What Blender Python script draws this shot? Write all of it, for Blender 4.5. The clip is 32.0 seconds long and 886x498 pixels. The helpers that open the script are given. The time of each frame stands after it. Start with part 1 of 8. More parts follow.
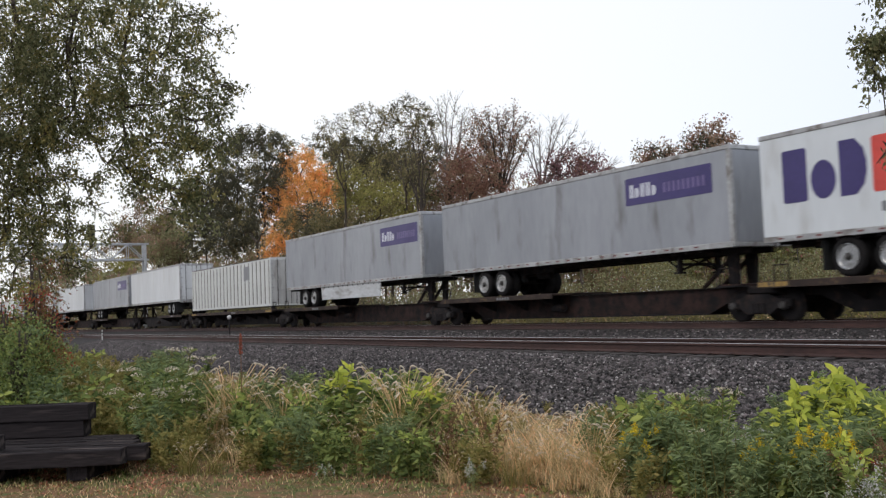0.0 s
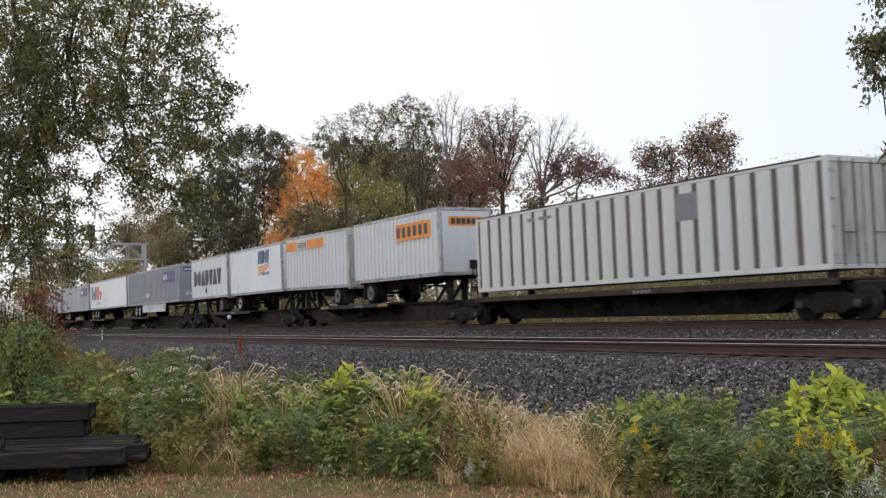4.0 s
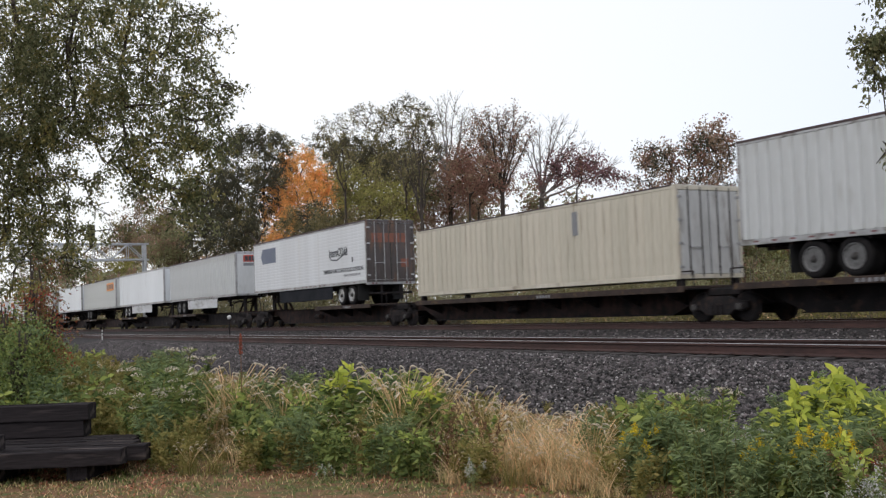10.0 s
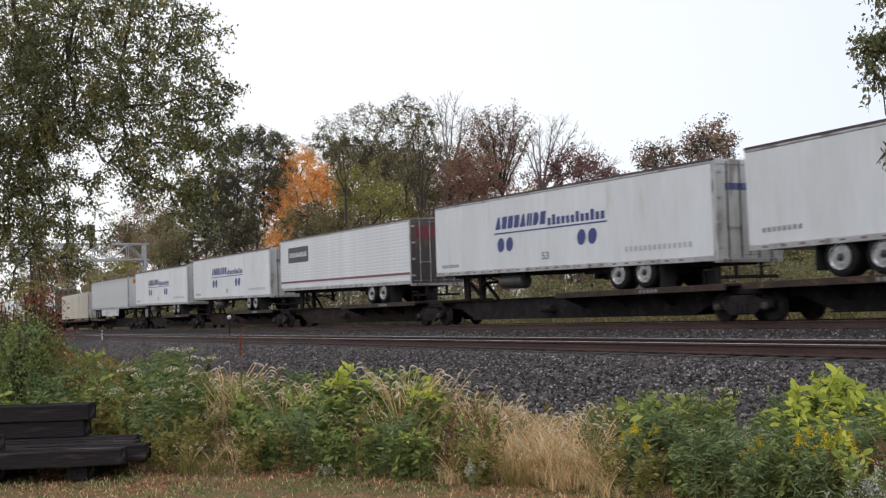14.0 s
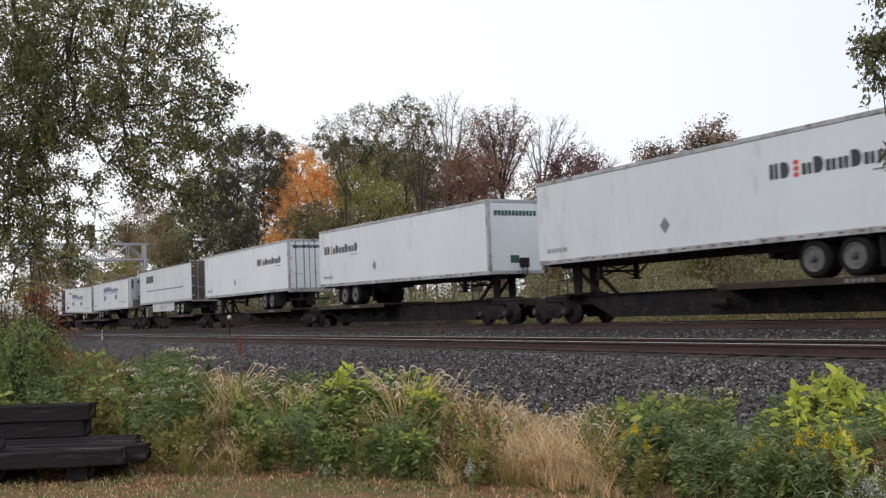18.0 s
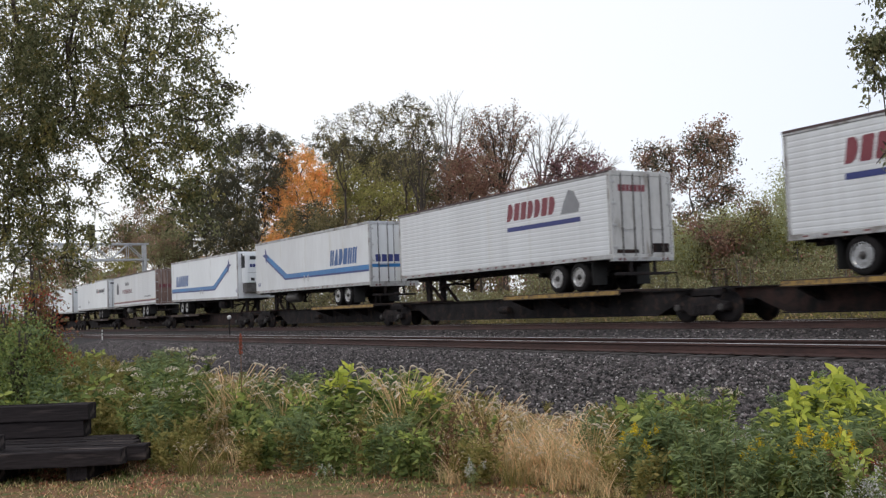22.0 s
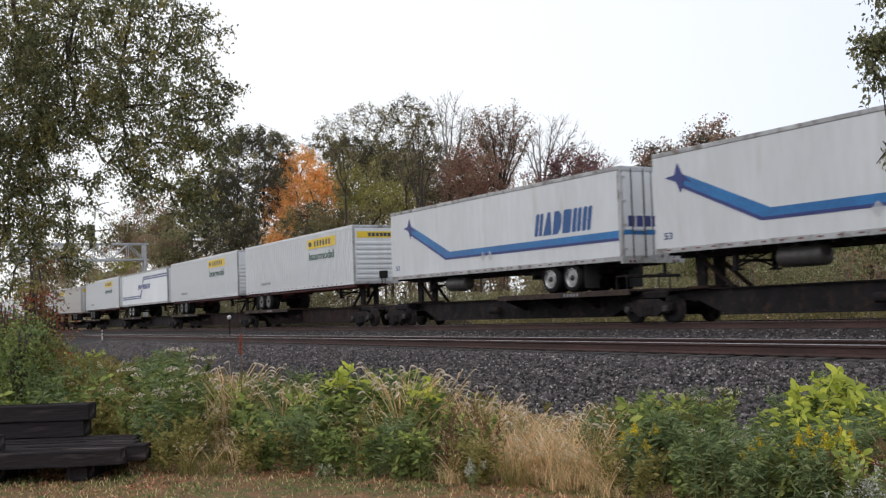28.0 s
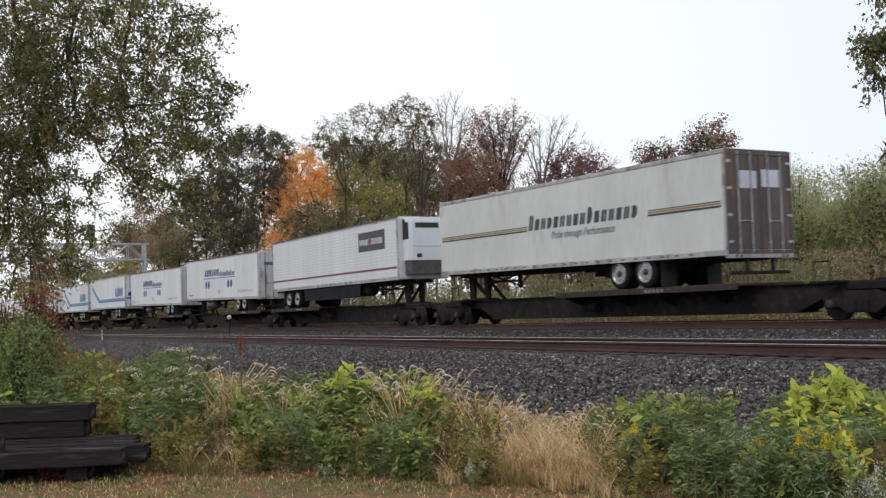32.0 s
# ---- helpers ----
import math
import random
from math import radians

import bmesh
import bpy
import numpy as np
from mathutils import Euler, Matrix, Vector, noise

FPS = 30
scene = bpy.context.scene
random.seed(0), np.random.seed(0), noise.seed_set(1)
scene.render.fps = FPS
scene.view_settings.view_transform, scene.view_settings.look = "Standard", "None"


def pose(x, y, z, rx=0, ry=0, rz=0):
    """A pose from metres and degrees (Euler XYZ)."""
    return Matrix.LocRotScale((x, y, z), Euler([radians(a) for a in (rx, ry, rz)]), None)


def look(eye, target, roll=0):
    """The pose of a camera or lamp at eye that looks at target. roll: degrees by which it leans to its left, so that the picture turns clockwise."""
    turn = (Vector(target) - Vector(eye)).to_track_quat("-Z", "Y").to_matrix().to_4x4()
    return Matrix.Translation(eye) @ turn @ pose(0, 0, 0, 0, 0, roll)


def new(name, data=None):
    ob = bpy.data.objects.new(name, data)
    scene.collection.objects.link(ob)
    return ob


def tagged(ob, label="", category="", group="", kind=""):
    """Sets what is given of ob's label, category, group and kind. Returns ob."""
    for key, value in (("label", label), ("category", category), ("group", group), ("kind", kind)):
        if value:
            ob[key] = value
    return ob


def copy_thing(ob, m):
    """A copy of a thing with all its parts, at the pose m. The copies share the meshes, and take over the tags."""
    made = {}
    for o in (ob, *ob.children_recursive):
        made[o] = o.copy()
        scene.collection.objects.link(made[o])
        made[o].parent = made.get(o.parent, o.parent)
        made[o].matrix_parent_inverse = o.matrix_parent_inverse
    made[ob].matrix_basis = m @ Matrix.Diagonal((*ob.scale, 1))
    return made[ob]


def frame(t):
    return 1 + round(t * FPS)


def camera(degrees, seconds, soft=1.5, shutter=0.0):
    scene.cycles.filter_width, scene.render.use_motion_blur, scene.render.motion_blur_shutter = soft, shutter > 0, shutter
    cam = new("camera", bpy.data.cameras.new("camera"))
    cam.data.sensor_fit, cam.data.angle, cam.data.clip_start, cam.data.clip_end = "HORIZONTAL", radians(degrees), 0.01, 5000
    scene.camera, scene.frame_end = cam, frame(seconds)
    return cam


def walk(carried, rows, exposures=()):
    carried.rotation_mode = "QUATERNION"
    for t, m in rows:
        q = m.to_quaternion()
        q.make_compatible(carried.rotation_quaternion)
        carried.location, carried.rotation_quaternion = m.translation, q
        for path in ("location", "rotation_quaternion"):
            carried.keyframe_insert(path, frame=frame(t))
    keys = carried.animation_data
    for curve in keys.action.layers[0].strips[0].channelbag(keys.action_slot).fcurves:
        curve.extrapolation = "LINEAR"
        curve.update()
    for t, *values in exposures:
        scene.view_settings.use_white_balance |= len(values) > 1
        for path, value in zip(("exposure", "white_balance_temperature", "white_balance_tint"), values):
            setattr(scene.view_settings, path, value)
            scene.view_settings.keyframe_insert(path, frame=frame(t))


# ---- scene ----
# One still camera beside a railway line: x runs along the track, y across it, z = 0 at the rail head of the train's track.
EYE = Vector((0.0, 0.0, 0.63))
YAW, PITCH, ROLL = radians(60.541), radians(3.422), -2.183
cam = camera(46.63, 32.0, soft=1.3, shutter=0.15)
AHEAD = Vector((-math.sin(YAW) * math.cos(PITCH), math.cos(YAW) * math.cos(PITCH), math.sin(PITCH)))
POSE = look(EYE, EYE + AHEAD * 10, ROLL)
walk(cam, [(0, POSE), (32, POSE)], [(0, 0.0), (32, 0.0)])

# ---- light: a bright overcast sky, with a very soft sun behind it ----
SUN_UP, SUN_ROUND = radians(48), radians(150)
world = bpy.data.worlds.new("overcast")
scene.world = world
world.use_nodes = True
wn, wl = world.node_tree.nodes, world.node_tree.links
wn.clear()
sky = wn.new("ShaderNodeTexSky")
sky.sky_type, sky.sun_disc, sky.sun_elevation, sky.sun_rotation = "NISHITA", False, SUN_UP, SUN_ROUND
sky.air_density, sky.dust_density, sky.ozone_density = 1.0, 3.0, 1.0
dim = wn.new("ShaderNodeVectorMath")
dim.operation = "SCALE"
dim.inputs["Scale"].default_value = 0.10
cloud = wn.new("ShaderNodeMix")
cloud.data_type = "RGBA"
cloud.inputs["Factor"].default_value = 0.8
tint = wn.new("ShaderNodeMix")
tint.data_type = "RGBA"
tint.inputs["A"].default_value, tint.inputs["B"].default_value = (0.835, 0.905, 1.045, 1), (1.06, 1.06, 1.07, 1)
where, side, span = wn.new("ShaderNodeTexCoord"), wn.new("ShaderNodeVectorMath"), wn.new("ShaderNodeMapRange")
side.operation = "DOT_PRODUCT"
side.inputs[1].default_value = Vector((-0.93, 0.0, 0.36)).normalized()
span.interpolation_type = "SMOOTHSTEP"
span.inputs["From Min"].default_value, span.inputs["From Max"].default_value = 0.45, 0.93
wl.new(where.outputs["Generated"], side.inputs[0])
wl.new(side.outputs["Value"], span.inputs["Value"])
wl.new(span.outputs[0], tint.inputs["Factor"])
wl.new(tint.outputs["Result"], cloud.inputs["B"])
back = wn.new("ShaderNodeBackground")
back.inputs["Strength"].default_value = 1.14
wout = wn.new("ShaderNodeOutputWorld")
wl.new(sky.outputs["Color"], dim.inputs[0])
wl.new(dim.outputs[0], cloud.inputs["A"])
wl.new(cloud.outputs["Result"], back.inputs["Color"])
wl.new(back.outputs[0], wout.inputs[0])
sun_data = bpy.data.lights.new("sun", "SUN")
sun_data.energy, sun_data.angle, sun_data.color = 0.75, radians(25), (1.0, 0.945, 0.86)
sun = new("sun", sun_data)
sun_from = Vector((math.sin(SUN_ROUND) * math.cos(SUN_UP), math.cos(SUN_ROUND) * math.cos(SUN_UP), math.sin(SUN_UP)))
sun.matrix_world = look(sun_from * 50, (0, 0, 0))


# ---- materials ----
def mat(name, a, b=None, rough=0.6, metal=0.0, scale=3.0, fine=40.0, bump=0.15, stretch=(1, 1, 1), c=None, c_amount=0.25,
        coat=0.0, leafy=0.0, island=0.0, random_amount=0.0, bump_dist=0.01, shine=0.5):
    """A surface with two colours in a coarse and a fine grain, an optional third in patches (stains, wear)."""
    m = bpy.data.materials.new(name)
    m.use_nodes = True
    n, l = m.node_tree.nodes, m.node_tree.links
    n.clear()
    out = n.new("ShaderNodeOutputMaterial")
    b = b or tuple(min(1, k * 0.82) for k in a)
    tc = n.new("ShaderNodeTexCoord")
    mp = n.new("ShaderNodeMapping")
    mp.inputs["Scale"].default_value = stretch
    l.new(tc.outputs["Object"], mp.inputs["Vector"])
    big = n.new("ShaderNodeTexNoise")
    big.inputs["Scale"].default_value, big.inputs["Detail"].default_value = scale, 5
    small = n.new("ShaderNodeTexNoise")
    small.inputs["Scale"].default_value, small.inputs["Detail"].default_value = fine, 3
    l.new(mp.outputs[0], big.inputs["Vector"])
    l.new(mp.outputs[0], small.inputs["Vector"])
    mix1 = n.new("ShaderNodeMix")
    mix1.data_type = "RGBA"
    mix1.inputs["A"].default_value, mix1.inputs["B"].default_value = (*a, 1), (*b, 1)
    avg = n.new("ShaderNodeMath")
    avg.operation = "MULTIPLY_ADD"
    avg.inputs[1].default_value = 0.6
    half = n.new("ShaderNodeMath")
    half.operation = "MULTIPLY"
    half.inputs[1].default_value = 0.4
    l.new(small.outputs["Fac"], half.inputs[0])
    l.new(big.outputs["Fac"], avg.inputs[0])
    l.new(half.outputs[0], avg.inputs[2])
    ramp = n.new("ShaderNodeValToRGB")
    ramp.color_ramp.elements[0].position, ramp.color_ramp.elements[1].position = 0.38, 0.62
    l.new(avg.outputs[0], ramp.inputs["Fac"])
    l.new(ramp.outputs["Color"], mix1.inputs["Factor"])
    col = mix1.outputs["Result"]
    if c:
        spots = n.new("ShaderNodeTexNoise")
        spots.inputs["Scale"].default_value, spots.inputs["Detail"].default_value = scale * 2.3, 8
        l.new(mp.outputs[0], spots.inputs["Vector"])
        r2 = n.new("ShaderNodeValToRGB")
        r2.color_ramp.elements[0].position, r2.color_ramp.elements[1].position = 0.62 - c_amount * 0.4, 0.72 - c_amount * 0.2
        l.new(spots.outputs["Fac"], r2.inputs["Fac"])
        mix2 = n.new("ShaderNodeMix")
        mix2.data_type = "RGBA"
        mix2.inputs["B"].default_value = (*c, 1)
        l.new(r2.outputs["Color"], mix2.inputs["Factor"])
        l.new(col, mix2.inputs["A"])
        col = mix2.outputs["Result"]
    if island or random_amount:
        hsv = n.new("ShaderNodeHueSaturation")
        if island:
            rnd = n.new("ShaderNodeNewGeometry").outputs["Random Per Island"]
        else:
            rnd = n.new("ShaderNodeObjectInfo").outputs["Random"]
        amount = island or random_amount
        val = n.new("ShaderNodeMapRange")
        val.inputs["To Min"].default_value, val.inputs["To Max"].default_value = 1 - amount, 1 + amount
        hue = n.new("ShaderNodeMapRange")
        hue.inputs["To Min"].default_value, hue.inputs["To Max"].default_value = 0.5 + amount * 0.05, 0.5 - amount * 0.05
        l.new(rnd, val.inputs["Value"])
        l.new(rnd, hue.inputs["Value"])
        l.new(val.outputs[0], hsv.inputs["Value"])
        l.new(hue.outputs[0], hsv.inputs["Hue"])
        l.new(col, hsv.inputs["Color"])
        col = hsv.outputs["Color"]
    if leafy:
        d, tr, ms = n.new("ShaderNodeBsdfPrincipled"), n.new("ShaderNodeBsdfTranslucent"), n.new("ShaderNodeMixShader")
        d.inputs["Roughness"].default_value = rough
        d.inputs["Specular IOR Level"].default_value = 0.14
        ms.inputs["Fac"].default_value = leafy
        l.new(col, d.inputs["Base Color"])
        l.new(col, tr.inputs["Color"])
        l.new(d.outputs[0], ms.inputs[1])
        l.new(tr.outputs[0], ms.inputs[2])
        l.new(ms.outputs[0], out.inputs[0])
        return m
    d = n.new("ShaderNodeBsdfPrincipled")
    d.inputs["Metallic"].default_value = metal
    d.inputs["Coat Weight"].default_value = coat
    d.inputs["Specular IOR Level"].default_value = shine
    l.new(col, d.inputs["Base Color"])
    rr = n.new("ShaderNodeMapRange")
    rr.inputs["To Min"].default_value, rr.inputs["To Max"].default_value = max(0.03, rough - 0.1), min(1, rough + 0.12)
    l.new(big.outputs["Fac"], rr.inputs["Value"])
    l.new(rr.outputs[0], d.inputs["Roughness"])
    if bump:
        bp = n.new("ShaderNodeBump")
        bp.inputs["Strength"].default_value, bp.inputs["Distance"].default_value = bump, bump_dist
        l.new(small.outputs["Fac"], bp.inputs["Height"])
        l.new(bp.outputs[0], d.inputs["Normal"])
    l.new(d.outputs[0], out.inputs[0])
    return m


WHITE = mat("white_paint", (0.67, 0.68, 0.685), (0.595, 0.60, 0.60), 0.45, scale=0.5, fine=5, bump=0.04, stretch=(1, 1, 0.22), c=(0.56, 0.55, 0.52), c_amount=0.02)
CLEAN = mat("clean_white_paint", (0.70, 0.72, 0.735), (0.645, 0.665, 0.675), 0.36, scale=0.4, fine=4, bump=0.03, coat=0.1, stretch=(1, 1, 0.3), c=(0.52, 0.52, 0.51), c_amount=0.04)
CREAM = mat("aged_white_paint", (0.63, 0.635, 0.605), (0.555, 0.555, 0.52), 0.5, scale=0.6, fine=6, bump=0.05, stretch=(1, 1, 0.3), c=(0.50, 0.49, 0.45), c_amount=0.06)
DULLWHITE = mat("dull_weathered_white_paint", (0.60, 0.605, 0.595), (0.52, 0.525, 0.51), 0.5, scale=0.6, fine=6, bump=0.05, stretch=(1, 1, 0.3), c=(0.42, 0.41, 0.38), c_amount=0.05)
TAN = mat("tan_paint", (0.62, 0.565, 0.46), (0.50, 0.45, 0.35), 0.55, scale=0.5, fine=6, bump=0.05, stretch=(1, 1, 0.3), c=(0.34, 0.28, 0.20), c_amount=0.14, random_amount=0.09)
GREY = mat("silver_grey_paint", (0.335, 0.345, 0.37), (0.275, 0.285, 0.305), 0.42, 0.2, scale=0.5, fine=5, bump=0.04, stretch=(1, 1, 0.3), c=(0.18, 0.18, 0.18), c_amount=0.08)
ALU = mat("worn_aluminium", (0.62, 0.63, 0.64), (0.48, 0.48, 0.48), 0.38, 0.75, scale=1.5, fine=20, bump=0.06, c=(0.28, 0.26, 0.24), c_amount=0.18)
ALU_DULL = mat("dull_grey_rail", (0.50, 0.50, 0.50), (0.34, 0.33, 0.32), 0.5, 0.5, scale=1.2, fine=14, bump=0.06, c=(0.2, 0.18, 0.16), c_amount=0.25)
DARK_STEEL = mat("grimy_dark_steel", (0.025, 0.021, 0.021), (0.013, 0.0115, 0.012), 0.85, 0.0, scale=2, fine=25, bump=0.3, c=(0.045, 0.03, 0.024), c_amount=0.2, shine=0.15)
RUST = mat("rusty_brown_steel", (0.052, 0.028, 0.023), (0.026, 0.017, 0.015), 0.85, 0.0, scale=1.2, fine=18, bump=0.25, c=(0.015, 0.013, 0.013), c_amount=0.5, shine=0.15)
DECK = mat("worn_deck_steel", (0.055, 0.036, 0.028), (0.03, 0.022, 0.019), 0.8, 0.0, scale=2.0, fine=22, bump=0.25, c=(0.12, 0.075, 0.04), c_amount=0.08, shine=0.25)
YELLOW_EDGE = mat("faded_yellow_paint", (0.36, 0.22, 0.05), (0.20, 0.125, 0.045), 0.7, scale=4, fine=30, bump=0.15, c=(0.06, 0.045, 0.035), c_amount=0.3)
RUBBER = mat("tyre_rubber", (0.014, 0.013, 0.013), (0.022, 0.020, 0.020), 0.95, scale=6, fine=50, bump=0.3, shine=0.08)
RIM = mat("polished_wheel_rim", (0.42, 0.42, 0.42), (0.20, 0.195, 0.19), 0.28, 0.85, scale=8, fine=50, bump=0.04)
STEEL_RIM = mat("dull_steel_rim", (0.17, 0.165, 0.16), (0.09, 0.087, 0.085), 0.55, 0.3, scale=8, fine=50, bump=0.06)
HUB = mat("greasy_hub", (0.05, 0.045, 0.042), None, 0.7, 0.2, scale=12, fine=60)
MUDFLAP = mat("black_rubber_flap", (0.02, 0.02, 0.02), None, 0.8)
SKIRT = mat("grey_skirt_panel", (0.60, 0.61, 0.62), (0.46, 0.46, 0.46), 0.45, 0.1, scale=1, fine=9, bump=0.04, stretch=(0.4, 1, 1), c=(0.25, 0.23, 0.21), c_amount=0.2)
SKIRT_DARK = mat("dark_skirt_panel", (0.02, 0.021, 0.026), (0.013, 0.014, 0.017), 0.85, scale=1, fine=9, bump=0.1, shine=0.15)
DOORDARK = mat("grimy_steel_doors", (0.115, 0.092, 0.085), (0.06, 0.05, 0.047), 0.45, 0.3, scale=1.0, fine=9, bump=0.1, stretch=(1, 1, 0.25), c=(0.17, 0.095, 0.06), c_amount=0.2)
EDGE_BROWN = mat("dark_brown_roof_edge", (0.085, 0.05, 0.048), (0.05, 0.036, 0.035), 0.7, scale=1.5, fine=12, bump=0.1)
DARK_ROD = mat("grimy_lock_rod", (0.13, 0.12, 0.115), (0.07, 0.065, 0.06), 0.6, 0.3, scale=3, fine=20, bump=0.1)
SOILED = mat("soiled_white_doors", (0.56, 0.55, 0.53), (0.42, 0.41, 0.39), 0.5, scale=0.9, fine=8, bump=0.06, stretch=(1, 1, 0.3), c=(0.24, 0.21, 0.18), c_amount=0.14)
STAINED = mat("stained_grey_white_paint", (0.56, 0.535, 0.50), (0.47, 0.445, 0.41), 0.5, scale=0.6, fine=6, bump=0.05, stretch=(1, 1, 0.3), c=(0.36, 0.33, 0.29), c_amount=0.06)
FADED_RED = mat("faded_orange_red_paint", (0.30, 0.10, 0.06), (0.18, 0.075, 0.05), 0.6, scale=1.5, fine=12, bump=0.05)
DEEP_MAROON = mat("deep_maroon_paint", (0.13, 0.02, 0.035), (0.17, 0.035, 0.045), 0.45, scale=1, fine=8, bump=0.02)
BROWNDOOR = mat("brown_grimy_doors", (0.22, 0.14, 0.115), (0.13, 0.08, 0.066), 0.5, 0.15, scale=1.0, fine=9, bump=0.1, stretch=(1, 1, 0.25), c=(0.34, 0.26, 0.22), c_amount=0.22)
CHASSIS_RED = mat("dark_red_chassis", (0.13, 0.018, 0.018), (0.07, 0.014, 0.014), 0.6, scale=2, fine=20, bump=0.1)
GRILLE = mat("dark_grille", (0.02, 0.02, 0.022), None, 0.5)
PURPLE = mat("purple_paint", (0.045, 0.03, 0.15), None, 0.4, scale=1, fine=8, bump=0.02)
REDL = mat("orange_red_paint", (0.72, 0.07, 0.05), None, 0.4, scale=1, fine=8, bump=0.02)
BLACKL = mat("faded_black_paint", (0.028, 0.030, 0.036), (0.045, 0.048, 0.055), 0.5, scale=1, fine=8, bump=0.02)
NAVY = mat("navy_paint", (0.02, 0.03, 0.145), (0.03, 0.042, 0.18), 0.45, scale=1, fine=8, bump=0.02)
BLUE = mat("bright_blue_paint", (0.010, 0.115, 0.31), (0.018, 0.18, 0.44), 0.4, scale=0.6, fine=8, bump=0.02)
DEEP_BLUE = mat("deep_blue_paint", (0.010, 0.065, 0.21), (0.014, 0.085, 0.26), 0.4, scale=0.6, fine=8, bump=0.02)
MAROON = mat("maroon_paint", (0.16, 0.022, 0.035), (0.21, 0.04, 0.05), 0.45, scale=1, fine=8, bump=0.02)
ORANGE = mat("orange_paint", (0.80, 0.30, 0.03), (0.68, 0.22, 0.03), 0.45, scale=1, fine=8, bump=0.02)
YELLOW = mat("yellow_paint", (0.80, 0.56, 0.03), (0.68, 0.46, 0.03), 0.45, scale=1, fine=8, bump=0.02)
BRICKRED = mat("brick_red_paint", (0.48, 0.07, 0.04), None, 0.45, scale=1, fine=8, bump=0.02)
GREENL = mat("dark_green_paint", (0.02, 0.085, 0.06), None, 0.45, scale=1, fine=8, bump=0.02)
LIGHTL = mat("pale_lettering_paint", (0.62, 0.62, 0.68), None, 0.45, scale=1, fine=8, bump=0.02)
GREYL = mat("grey_lettering_paint", (0.22, 0.22, 0.23), None, 0.5, scale=1, fine=8, bump=0.02)
PALEGREY = mat("pale_grey_lettering_paint", (0.42, 0.42, 0.43), None, 0.5, scale=1, fine=8, bump=0.02)
GOLD = mat("dull_gold_paint", (0.36, 0.25, 0.08), None, 0.5, scale=1, fine=8, bump=0.02)
REFLECT = mat("red_reflective_tape", (0.2, 0.05, 0.04), (0.1, 0.06, 0.055), 0.4, scale=9, fine=20, bump=0)
RAILTOP = mat("rail_steel", (0.078, 0.042, 0.036), (0.042, 0.026, 0.023), 0.7, 0.0, scale=2, fine=30, bump=0.2, stretch=(0.2, 1, 1), shine=0.25)
SHINE = mat("worn_bright_rail_head", (0.62, 0.62, 0.63), (0.5, 0.5, 0.5), 0.3, 0.85, scale=2, fine=30, bump=0.04, stretch=(0.05, 1, 1))
TIEWOOD = mat("weathered_tie_wood", (0.060, 0.050, 0.044), (0.035, 0.029, 0.026), 0.9, scale=3, fine=35, bump=0.5, stretch=(1, 0.15, 1), random_amount=0.3)
TIMBER = mat("creosoted_timber", (0.034, 0.028, 0.028), (0.013, 0.011, 0.012), 0.9, scale=4, fine=45, bump=0.8, stretch=(0.08, 1, 1), c=(0.095, 0.075, 0.068), c_amount=0.24, shine=0.1)
BALLAST = mat("ballast_bed", (0.062, 0.055, 0.053), (0.022, 0.02, 0.02), 0.95, scale=9, fine=26, bump=1.0, bump_dist=0.05, shine=0.15)
STONE = mat("crushed_stone", (0.108, 0.093, 0.088), (0.038, 0.034, 0.033), 0.85, scale=5, fine=40, bump=0.2, island=0.85, shine=0.25)
PALE_STONE = mat("pale_crushed_stone", (0.36, 0.33, 0.31), (0.22, 0.20, 0.19), 0.8, scale=5, fine=40, bump=0.2, island=0.4, shine=0.3)
EARTH = mat("grassy_earth", (0.27, 0.145, 0.08), (0.15, 0.10, 0.055), 0.95, scale=2.4, fine=22, bump=1.0, bump_dist=0.06, c=(0.12, 0.13, 0.05), c_amount=0.4, shine=0.1)
BARK = mat("grey_brown_bark", (0.095, 0.076, 0.062), (0.055, 0.045, 0.037), 0.95, scale=5, fine=35, bump=0.8, stretch=(1, 1, 0.25), shine=0.2)
TWIG = mat("grey_twigs", (0.24, 0.21, 0.19), (0.15, 0.13, 0.12), 0.9, scale=3, fine=30, bump=0.2, shine=0.2)
GALV = mat("galvanised_steel", (0.50, 0.51, 0.52), (0.40, 0.41, 0.42), 0.5, 0.6, scale=2, fine=20, bump=0.05)
BLACKMETAL = mat("black_signal_paint", (0.02, 0.02, 0.02), None, 0.6)


def leaf(name, a, b, amount=0.4, through_light=0.35):
    return mat(name, a, b, 0.7, scale=0.6, fine=4, leafy=through_light, island=amount)


LEAF_NEAR = leaf("dull_green_leaves", (0.235, 0.24, 0.115), (0.15, 0.155, 0.078), 0.5, 0.5)
LEAF_NEAR2 = leaf("yellowing_leaves", (0.33, 0.295, 0.11), (0.24, 0.215, 0.085), 0.4, 0.5)
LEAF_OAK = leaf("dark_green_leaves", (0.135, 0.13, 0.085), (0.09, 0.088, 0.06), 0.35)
LEAF_ORANGE = leaf("orange_leaves", (0.95, 0.53, 0.19), (0.84, 0.43, 0.14), 0.22, 0.5)
LEAF_OLIVE = leaf("olive_leaves", (0.28, 0.24, 0.115), (0.20, 0.175, 0.085), 0.35, 0.4)
LEAF_LIME = leaf("yellow_green_leaves", (0.40, 0.37, 0.12), (0.30, 0.28, 0.09), 0.3, 0.4)
LEAF_RED = leaf("dull_red_leaves", (0.34, 0.185, 0.13), (0.25, 0.135, 0.10), 0.3)
LEAF_PURPLE = leaf("dark_purple_leaves", (0.25, 0.135, 0.135), (0.18, 0.10, 0.105), 0.3)
